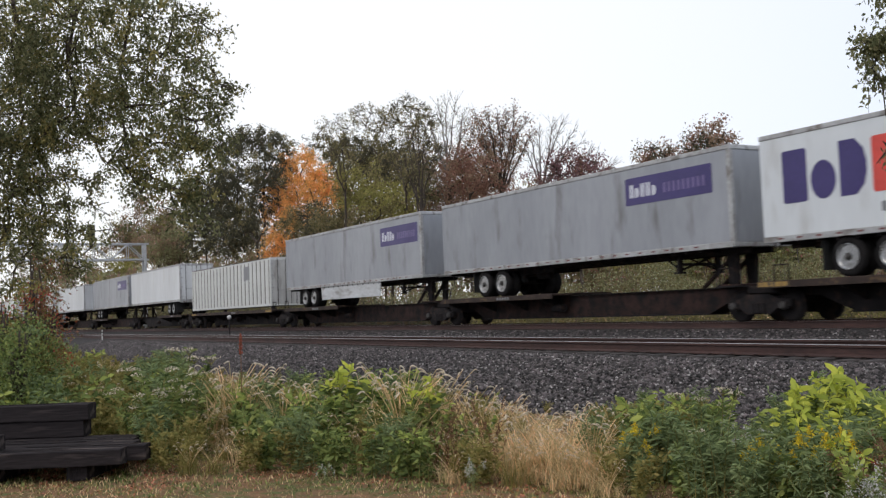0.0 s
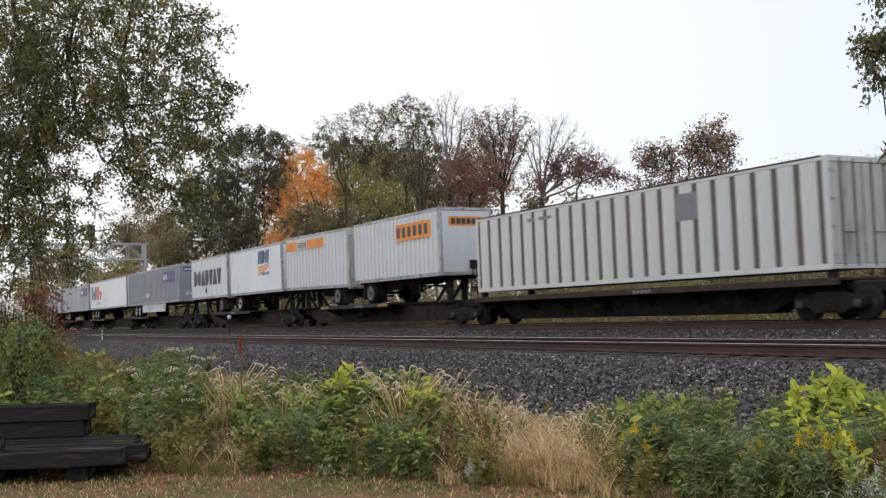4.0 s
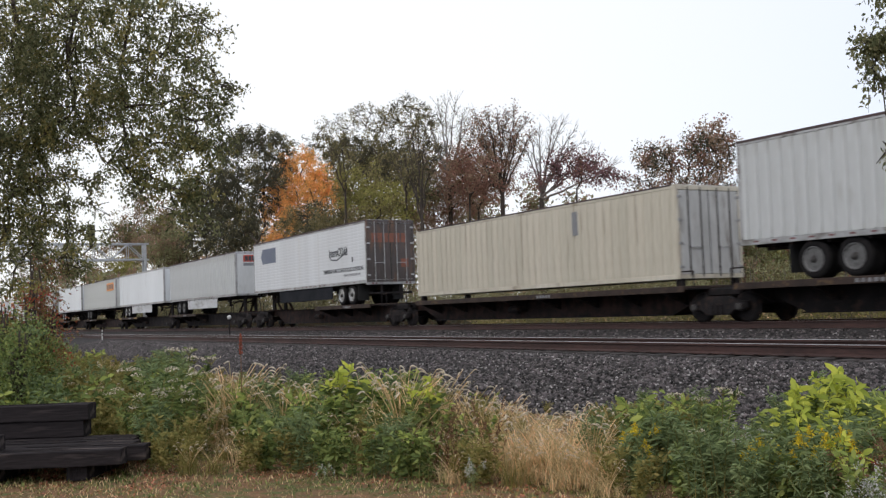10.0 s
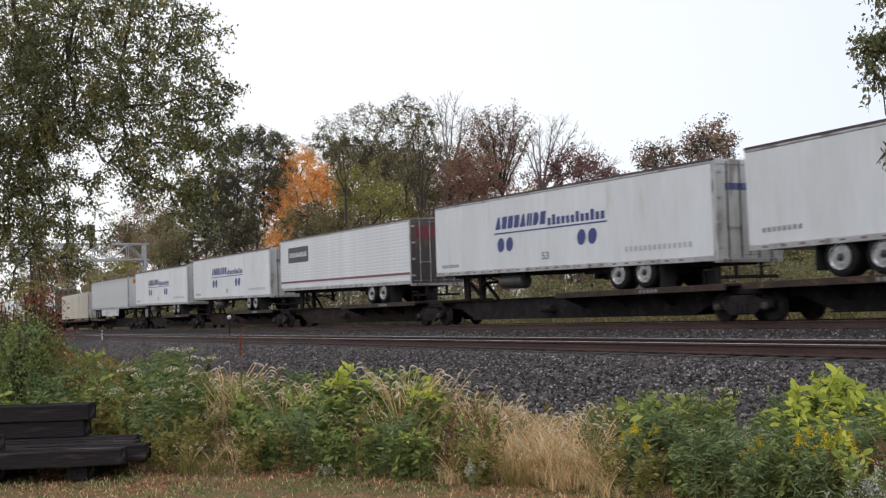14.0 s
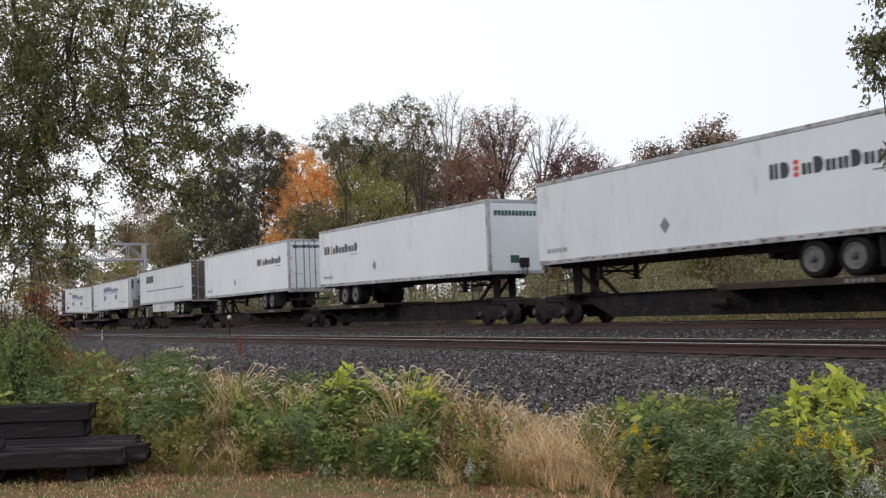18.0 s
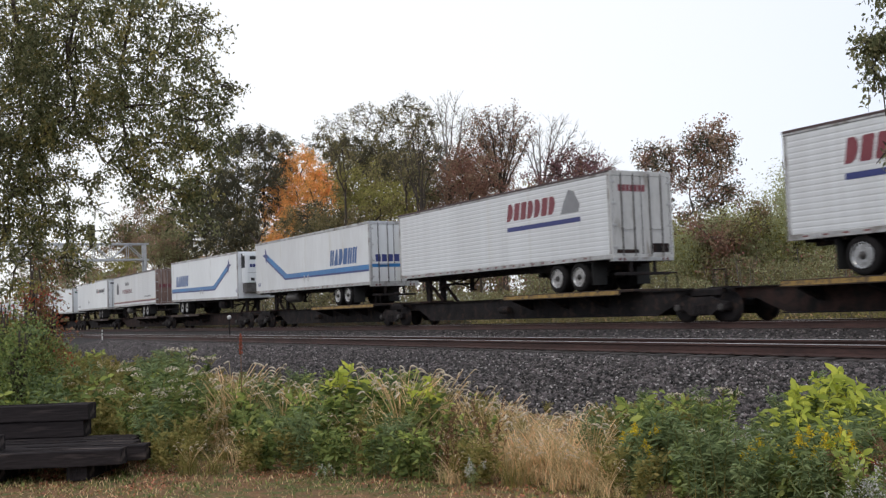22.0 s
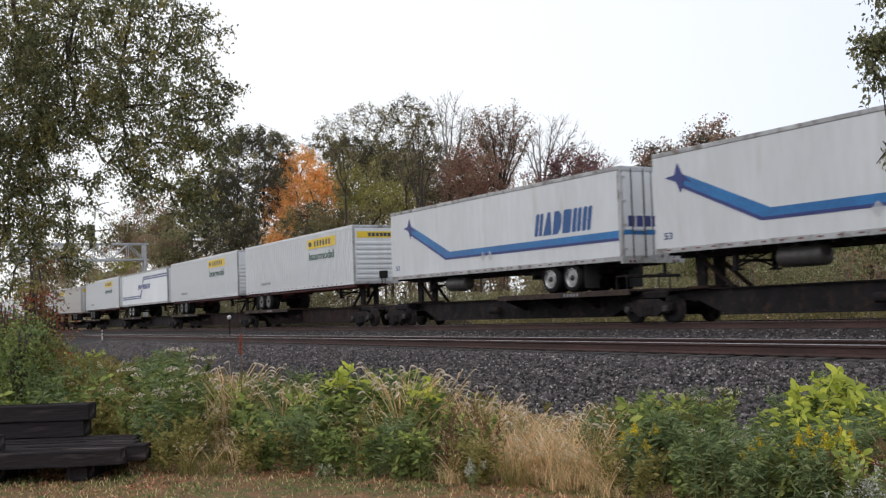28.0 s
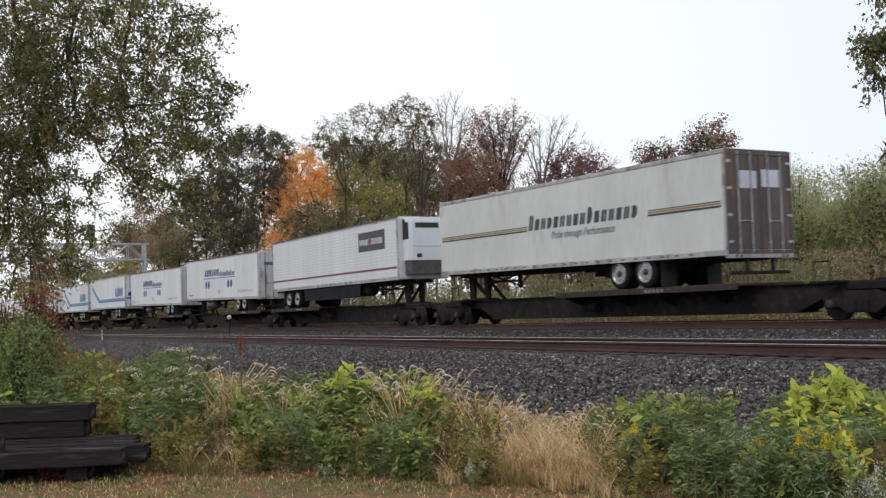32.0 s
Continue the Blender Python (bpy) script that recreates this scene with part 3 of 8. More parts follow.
def running_gear(t, L, wheels_right, slide, frame_mat, drop=0.0, steel=False):
    """Axles under one end, landing gear near the other, the frame between. The wheels stay on the deck where the floor drops."""
    def x(d):
        return L - d if wheels_right else d
    for d in ((slide,) if L < 10 else (slide, slide + 1.25)):
        for y, out in ((-0.94, -1), (0.94, 1)):
            road_wheel(t, x(d), y, out, drop * x(d) / L, steel)
        part("axle", lambda: Shape().rod((0, -0.7, 0), (0, 0.7, 0), 0.06), DARK_STEEL, t, at=(x(d), 0, 0.495 + drop * x(d) / L), key="axle")
        part("spring_hanger", lambda: Shape().prism([(-0.6, 0.72), (-0.5, 0.95), (-0.35, 0.95), (0.0, 0.58), (0.5, 0.5), (0.5, 0.42), (0.0, 0.46)], -0.55, -0.4, "y"), DARK_STEEL, t, at=(x(d), 0, 0), key="spring_hanger")
        part("air_spring", lambda: Shape().turned((0, 0, 0), [(-0.19, 0.1), (-0.17, 0.15), (-0.02, 0.16), (0.0, 0.13), (0.02, 0.16), (0.16, 0.15), (0.18, 0.1)], 10), MUDFLAP, t,
             at=Matrix.Translation((x(d) + 0.38, -0.45, 0.68)) @ Matrix.Rotation(math.pi / 2, 4, "X"), key="air_spring")
    part("bogie_frame", lambda: Shape().box(-1.3, 1.3, -0.55, -0.42, 0.62, 0.95).box(-1.3, 1.3, 0.42, 0.55, 0.62, 0.95).box(-0.1, 0.1, -0.5, 0.5, 0.6, 0.8)
         .box(-1.25, -1.05, -0.5, 0.5, 0.7, 0.9).box(1.05, 1.25, -0.5, 0.5, 0.7, 0.9), frame_mat, t, at=(x(slide + 0.62), 0, 0), key=("bogie", frame_mat.name))
    part("slider_rail", lambda: Shape().box(-2.4, 2.4, -0.62, -0.5, 0.78, 0.98).box(-2.4, 2.4, 0.5, 0.62, 0.78, 0.98).box(-1.9, -1.75, -0.6, 0.6, 0.62, 0.9), frame_mat, t,
         at=(x(slide + 1.4), 0, 0), key=("slider", frame_mat.name))
    part("air_tank", lambda: Shape().turned((0, 0, 0), [(-0.4, 0.0), (-0.4, 0.1), (-0.36, 0.15), (0.36, 0.15), (0.4, 0.1), (0.4, 0.0)], 12, "x"), DARK_STEEL, t, at=(x(slide + 2.75), -0.25, 0.72), key="air_tank", smooth=True)
    for s in (-1, 1):
        part("mudflap", lambda: Shape().cbox(-0.012, 0.012, -0.3, 0.3, 0.2, 0.95, 0.005), MUDFLAP, t, at=(x(slide - 0.75), 0.94 * s, 0), key="flap")
    part("floor_frame", lambda: Shape().box(0.2, L - 0.2, -0.5, -0.38, 0.86, 1.03).box(0.2, L - 0.2, 0.38, 0.5, 0.86, 1.03), frame_mat, t, key=("frame", L, frame_mat.name))
    stuff(part("underfloor", lambda: sum_boxes([(0.5 + 0.6 * k, 0.56 + 0.6 * k, -1.25, 1.25, 0.93, 1.03) for k in range(int((L - 0.8) / 0.6))]), DARK_STEEL, t, key=("cross", L)))
    lx = x(L - 2.75)
    for s in (-1, 1):
        part("landing_leg", lambda: Shape().box(-0.07, 0.07, -0.07, 0.07, 0.42, 1.0).box(-0.14, 0.14, -0.13, 0.13, 0.38, 0.43), DARK_STEEL, t, at=(lx, 0.78 * s, 0), key="landing_leg")
        sgn = 1 if wheels_right else -1
        part("landing_brace", lambda: Shape().rod((0, 0, 0.5), (0.75 * sgn, 0, 0.98), 0.035), DARK_STEEL, t, at=(lx, 0.78 * s, 0), key=("brace", sgn))
    part("landing_crossbar", lambda: Shape().box(-0.035, 0.035, -0.75, 0.75, 0.62, 0.70).rod((0, -0.75, 0.48), (0, 0.75, 0.95), 0.03).rod((0, 0.75, 0.48), (0, -0.75, 0.95), 0.03),
         DARK_STEEL, t, at=(lx, 0, 0), key="landing_crossbar")


def sum_boxes(rows):
    sh = Shape()
    for r in rows:
        sh.box(*r)
    return sh


def rear_doors(t, L, door, frame_mat, z0, z1):
    """Two doors with lock rods and hinges, in a frame, at the end x = L."""
    part("door_frame", lambda: Shape().box(L - 0.02, L + 0.03, -1.295, -1.20, z0, z1).box(L - 0.02, L + 0.03, 1.20, 1.295, z0, z1)
         .box(L - 0.02, L + 0.03, -1.2, 1.2, z1 - 0.14, z1).box(L - 0.02, L + 0.03, -1.2, 1.2, z0, z0 + 0.12), frame_mat, t, key=("dframe", L, z0, z1))
    for a, b in ((-1.195, -0.006), (0.006, 1.195)):
        d = part("door", lambda: Shape().cbox(L - 0.03, L + 0.015, a, b, z0 + 0.13, z1 - 0.15, 0.012), door, t, key=("door", L, a, z0, z1))
        pale = door in (WHITE, CLEAN, CREAM, STAINED, SOILED, DULLWHITE)
        part("door_seal", lambda: Shape().box(L + 0.001, L + 0.017, a - 0.012, a + 0.012, z0 + 0.12, z1 - 0.14).box(L + 0.001, L + 0.017, b - 0.012, b + 0.012, z0 + 0.12, z1 - 0.14), MUDFLAP, d,
             "black rubber seal", key=("seal", L, a, z0, z1))
        edge = a if a < -0.5 else b
        for k in (0.3, 0.72) if a < -0.5 else (0.28, 0.7):
            y = a + (b - a) * k
            part("lock_rod", lambda: Shape().rod((L + 0.035, 0, z0 + 0.05), (L + 0.035, 0, z1 - 0.06), 0.022, n=6)
                 .box(L + 0.015, L + 0.05, -0.03, 0.03, z0 + 0.9, z0 + 0.98).box(L + 0.015, L + 0.05, -0.03, 0.03, z0 + 0.3, z0 + 0.36), DARK_ROD if pale else ALU_DULL, d,
                 at=(0, y, 0), key=("rod", L, z0, z1))
        for k in range(4):
            part("hinge", lambda: Shape().cbox(L + 0.012, L + 0.045, -0.09, 0.09, -0.04, 0.04, 0.01), ALU_DULL, d,
                 at=(0, edge * 0.985, z0 + 0.35 + k * (z1 - z0 - 0.7) / 3), key=("hinge", L))
        part("door_handle", lambda: Shape().rod((L + 0.05, -0.22, 0), (L + 0.05, 0.22, 0), 0.014, n=6), ALU_DULL, d, at=(0, (a + b) / 2, z0 + 0.94), key=("dhandle", L))


def rear_bumper(t, L):
    part("bumper", lambda: Shape().cbox(L - 0.12, L - 0.02, -1.15, 1.15, 0.46, 0.56, 0.015).box(L - 0.1, L - 0.03, -0.55, -0.45, 0.56, 0.98).box(L - 0.1, L - 0.03, 0.45, 0.55, 0.56, 0.98),
         DARK_STEEL, t, key=("bumper", L))
    part("rear_sill", lambda: Shape().cbox(L - 0.12, L + 0.03, -1.29, 1.29, 0.92, 1.05, 0.01), ALU_DULL, t, key=("rear_sill", L))
    for y in (-1.0, -0.82, 0.82, 1.0):
        part("tail_light", lambda: Shape().turned((0, 0, 0), [(0.0, 0.05), (0.02, 0.045), (0.025, 0.0)], 10, "x"), REFLECT, t, "red tail lamp", at=(L + 0.03, y, 0.985), key="tail_light")


def reefer_unit(t, L, top, cover):
    """The cooling machine on the nose at x = L: a rounded white housing with a dark intake on its side, over a dark engine guard."""
    lo, hi = top - 2.0, top - 0.08
    half = [(-1.02, L + 0.012), (-1.02, L + 0.22), (-0.93, L + 0.36), (-0.75, L + 0.43), (0.75, L + 0.43), (0.93, L + 0.36), (1.02, L + 0.22), (1.02, L + 0.012)]
    u = part("cooling_unit", lambda: Shape().prism([(b, a) for a, b in half], lo, hi - 0.12, "z").prism([(L + (b - L) * 0.8, a * 0.94) for a, b in half], hi - 0.12, hi, "z"), cover, t,
             "rounded cooling unit", key=("reefer", L, top))
    part("side_grille", lambda: Shape().prism([(L + 0.03, lo + 0.95), (L + 0.20, lo + 0.92), (L + 0.26, lo + 1.0), (L + 0.26, hi - 0.2), (L + 0.2, hi - 0.07), (L + 0.03, hi - 0.05)], -1.0, -1.035, "y"),
         GRILLE, u, "dark intake grille", key=("rgrille", L, top))
    part("corner_grille", lambda: Shape().prism([(L + 0.235, -1.022), (L + 0.375, -0.93), (L + 0.36, -0.90), (L + 0.22, -1.0)], lo + 0.95, hi - 0.2, "z"), GRILLE, u, "dark intake grille", key=("rgrille3", L, top))
    part("front_grille", lambda: Shape().cbox(L + 0.428, L + 0.442, -0.6, 0.6, hi - 0.45, hi - 0.22, 0.005), GRILLE, u, "dark grille", key=("rgrille2", L, top))
    part("control_box", lambda: Shape().cbox(L + 0.428, L + 0.445, -0.55, -0.3, lo + 0.12, lo + 0.30, 0.005), GRILLE, u, key=("cbox", L, top))
    part("seam_line", lambda: Shape().box(L + 0.43, L + 0.434, -0.75, 0.75, lo + 0.62, lo + 0.64), GREYL, u, key=("useam", L, top))
    part("engine_guard", lambda: Shape().prism([(L + 0.012, -0.95), (L + 0.3, -0.95), (L + 0.38, -0.8), (L + 0.38, 0.8), (L + 0.3, 0.95), (L + 0.012, 0.95)], lo - 0.62, lo - 0.012, "z"),
         SKIRT if cover is GRILLE else DARK_ROD, t, "grimy engine guard", key=("guard", L, top))
    part("fuel_tank", lambda: Shape().turned((0, 0, 0), [(-0.62, 0.0), (-0.62, 0.24), (-0.58, 0.29), (0.58, 0.29), (0.62, 0.24), (0.62, 0.0)], 16, "x"), DARK_STEEL, t,
         at=(L - 4.4, -0.75, 0.68), key="fuel_tank", smooth=True)


def nose_face(t, L, z0, z1, paint):
    part("nose_panel", lambda: Shape().cbox(L - 0.01, L + 0.02, -1.16, 1.16, z0 + 0.12, z1 - 0.14, 0.01), paint, t, key=("nosep", L, z0, z1, paint.name))
    part("hose_box", lambda: Shape().cbox(L + 0.02, L + 0.1, 0.1, 0.55, z0 + 0.25, z0 + 0.62, 0.02).rod((L + 0.1, 0.2, z0 + 0.3), (L + 0.12, 0.2, z0 - 0.1), 0.02)
         .rod((L + 0.1, 0.4, z0 + 0.3), (L + 0.12, 0.4, z0 - 0.1), 0.02), DARK_STEEL, t, "dark brake hose box", key=("hose", L, z0))
    for y in (-1.225, 1.225):
        part("corner_panel", lambda: Shape().cbox(L - 0.02, L + 0.024, -0.065, 0.065, z0 + 0.02, z1 - 0.02, 0.02), ALU_DULL, t, "dull metal corner panel", at=(0, y, 0), key=("ncorner", L, z0, z1))
    part("nose_cap", lambda: Shape().cbox(L - 0.02, L + 0.03, -1.28, 1.28, z1 - 0.12, z1 + 0.012, 0.015), ALU_DULL, t, key=("ncap", L, z1))
    part("nose_sill", lambda: Shape().cbox(L - 0.02, L + 0.03, -1.28, 1.28, z0 - 0.02, z0 + 0.11, 0.015), ALU_DULL, t, key=("nsill", L, z0))


LEAN = {}


def trailer(name, L, paint, label, style="smooth", nose_right=False, skirt=None, door=None, reefer=None, slide=2.2, rail=None, z0=BASE, z1=ROOF,
            frame_mat=None, ribs=40, deep=0.04, rib=0.09, top=None, drop=0.0, steel=False, group="trailers on the freight train"):
    """A box trailer. Its origin lies on the deck under its left end; x runs along the train."""
    t = tagged(new(name), label, "trailer", group)
    LEAN[t] = math.degrees(math.atan2(drop, L))
    rail, frame_mat, door = rail or ALU_DULL, frame_mat or DARK_STEEL, door or paint
    part("body", lambda: Shape().cbox(0, L, SIDE + 0.012, -SIDE, z0, z1, 0.035), paint, t, key=("body", L, z0, z1))
    y = SIDE
    part("bottom_rail", lambda: Shape().cbox(0, L, SIDE - 0.012, SIDE + 0.05, z0 - 0.03, z0 + 0.13, 0.01), rail, t, "dull metal bottom rail", key=("brail", L, z0))
    part("top_rail", lambda: Shape().cbox(-0.005, L + 0.005, SIDE - 0.008, SIDE + 0.07, z1 - 0.12, z1 + 0.012, 0.015), rail, t, "dull metal top rail", key=("trail", L, z1))
    if top:
        part("roof_edge", lambda: Shape().cbox(-0.01, L + 0.01, SIDE - 0.014, SIDE + 0.075, z1 - 0.055, z1 + 0.02, 0.01), top, t, "dark brown roof edge", key=("redge", L, z1))
    part("roof", lambda: Shape().cbox(0.02, L - 0.02, SIDE + 0.05, -SIDE - 0.05, z1 - 0.02, z1 + 0.02, 0.01), ALU_DULL, t, "grey metal roof", key=("roof", L, z1))
    for k, nm in ((0.0, "corner_post"), (L - 0.13, "corner_post")):
        part(nm, lambda: Shape().cbox(0, 0.13, SIDE - 0.006, SIDE + 0.06, z0 + 0.13, z1 - 0.12, 0.02), rail if style != "smooth" or k else paint, t, at=(k, 0, 0), key=("cpost", z0, z1))
    stuff(part("marker_tape", lambda: sum_boxes([(0.5 + 0.62 * k, 0.68 + 0.62 * k, SIDE - 0.016, SIDE - 0.011, z0 + 0.035, z0 + 0.08) for k in range(int((L - 1) / 0.62))]),
         REFLECT, t, "dashes of red and dark tape", key=("tape", L, z0)))
    if style == "ribbed":
        step = (L - 0.5) / ribs
        for k in range(ribs + 1):
            part("side_post", lambda: Shape().prism([(-rib, SIDE + 0.012), (0.012 - rib, SIDE - deep), (rib - 0.012, SIDE - deep), (rib, SIDE + 0.012)], z0 + 0.13, z1 - 0.12, "z"),
                 paint, t, at=(0.25 + k * step, 0, 0), key=("rib", z0, z1, deep, rib))
        y = SIDE - deep - 0.002
    elif style == "fluted":
        n = 17
        h = (z1 - z0 - 0.27) / n
        for k in range(n):
            part("flute", lambda: Shape().prism([(SIDE + 0.013, 0.0), (SIDE + 0.006, 0.03), (SIDE + 0.006, h - 0.035), (SIDE + 0.013, h - 0.006)], 0.13, L - 0.13),
                 paint, t, at=(0, 0, z0 + 0.13 + k * h), key=("flute", L, round(h, 4)))
        y = SIDE + 0.003
    else:
        y = SIDE + 0.008
    if nose_right:
        if reefer:
            reefer_unit(t, L, z1, reefer)
        else:
            nose_face(t, L, z0, z1, paint)
    else:
        rear_doors(t, L, door, rail if door is paint else door, z0, z1)
        rear_bumper(t, L)
    running_gear(t, L, not nose_right, slide, frame_mat, drop, steel)
    if skirt:
        a, b = (slide + 2.3, L - 4.2) if nose_right else (4.2, L - slide - 2.3)
        part("side_skirt", lambda: Shape().prism([(a, 1.02), (b, 1.02), (b - 0.12, 0.34), (a + 0.12, 0.34)], SIDE + 0.05, SIDE + 0.08, "y"), skirt, t,
             "low side skirt panel", key=("skirt", a, b))
    return t, y


def container(name, L, paint, label, bars=None, door=None, height=2.85, ribs=40, group="containers on the freight train"):
    """A container that sits on the car's deck, doors at the right end."""
    c = tagged(new(name), label, "container", group)
    z0, z1 = 0.22, 0.22 + height
    part("body", lambda: Shape().cbox(0.02, L - 0.02, SIDE + 0.012, -SIDE, z0, z1, 0.03), bars or paint, c, key=("cbody", L, height))
    part("bottom_rail", lambda: Shape().cbox(0, L, SIDE - 0.012, SIDE + 0.06, z0 - 0.02, z0 + 0.13, 0.015), paint, c, key=("cbr", L, z0))
    part("top_rail", lambda: Shape().cbox(0, L, SIDE - 0.012, SIDE + 0.06, z1 - 0.12, z1 + 0.01, 0.015), paint, c, key=("ctr", L, z1))
    part("roof", lambda: Shape().cbox(0.03, L - 0.03, SIDE + 0.06, -SIDE - 0.06, z1 - 0.02, z1 + 0.02, 0.01), ALU_DULL, c, key=("croof", L, z1))
    part("roof_edge", lambda: Shape().cbox(0.15, L - 0.15, SIDE - 0.018, SIDE + 0.05, z1 - 0.035, z1 + 0.018, 0.008), EDGE_BROWN, c, "dark brown roof edge", key=("credge", L, z1))
    for x in (0.0, L - 0.14):
        part("corner_post", lambda: Shape().cbox(0, 0.14, SIDE - 0.014, SIDE + 0.1, z0 - 0.02, z1 + 0.01, 0.02), paint, c, at=(x, 0, 0), key=("ccp", height))
    step = (L - 0.4) / ribs
    wide = 0.72 if bars else 0.55
    for k in range(ribs):
        w = step * wide / 2
        part("side_panel", lambda: Shape().prism([(-w, SIDE + 0.014), (-w + 0.015, SIDE - 0.014), (w - 0.015, SIDE - 0.014), (w, SIDE + 0.014)], z0 + 0.13, z1 - 0.12, "z"),
             paint, c, at=(0.2 + (k + 0.5) * step, 0, 0), key=("cpanel", round(step, 4), wide, height))
    rear_doors(c, L, door or paint, paint, z0, z1)
    for x in (0.15, L - 0.15):
        for y in (-1.1, 1.1):
            part("corner_casting", lambda: Shape().cbox(-0.12, 0.12, -0.1, 0.1, 0, 0.22, 0.02), DARK_STEEL, c, at=(x, y, 0), key="casting")
    return c, SIDE - 0.016


# ---- rail cars ----
def truck(car, x):
    """A four-wheel rail truck under a car."""
    b = part("truck", lambda: Shape().cbox(-0.22, 0.22, -1.0, 1.0, 0.42, 0.66, 0.03), DARK_STEEL, car, "grimy four-wheel truck", at=(x, 0, 0), key="bolster")
    for s in (-1, 1):
        prof = [(-1.12, 0.40), (-1.12, 0.58), (-0.72, 0.62), (-0.40, 0.74), (0.40, 0.74), (0.72, 0.62), (1.12, 0.58), (1.12, 0.40), (0.74, 0.40), (0.42, 0.20), (-0.42, 0.20), (-0.74, 0.40)]
        part("side_frame", lambda: Shape().prism(prof, -0.07, 0.07, "y").cbox(-1.05, -0.72, -0.13, 0.13, 0.32, 0.54, 0.03).cbox(0.72, 1.05, -0.13, 0.13, 0.32, 0.54, 0.03),
             DARK_STEEL, b, at=(0, 0.99 * s, 0), key="side_frame")
        for k in (-0.18, 0.0, 0.18):
            part("spring", lambda: Shape().rod((0, 0, 0.24), (0, 0, 0.5), 0.075, n=10), DARK_STEEL, b,
                 at=(k, 1.07 * s, 0), key="spring")
    for d in (-0.89, 0.89):
        for s in (-1, 1):
            part("wheel", lambda: Shape().turned((0, 0, 0), [(-0.075, 0.0), (-0.075, 0.30), (-0.07, 0.34), (-0.07, 0.418), (0.055, 0.425), (0.06, 0.45), (0.085, 0.45), (0.085, 0.0)], 24),
                 DARK_STEEL, b, at=Matrix.Translation((d, 0.76 * s, 0.42)) @ Matrix.Rotation(0 if s < 0 else math.pi, 4, "Z"), key="rail_wheel", smooth=True)
            part("bearing_cap", lambda: Shape().turned((0, 0, 0), [(-0.12, 0.0), (-0.12, 0.07), (-0.08, 0.11), (0.05, 0.12), (0.05, 0.0)], 12), HUB, b,
                 at=Matrix.Translation((d, 1.06 * s, 0.42)) @ Matrix.Rotation(0 if s < 0 else math.pi, 4, "Z"), key="bearing")
    return b


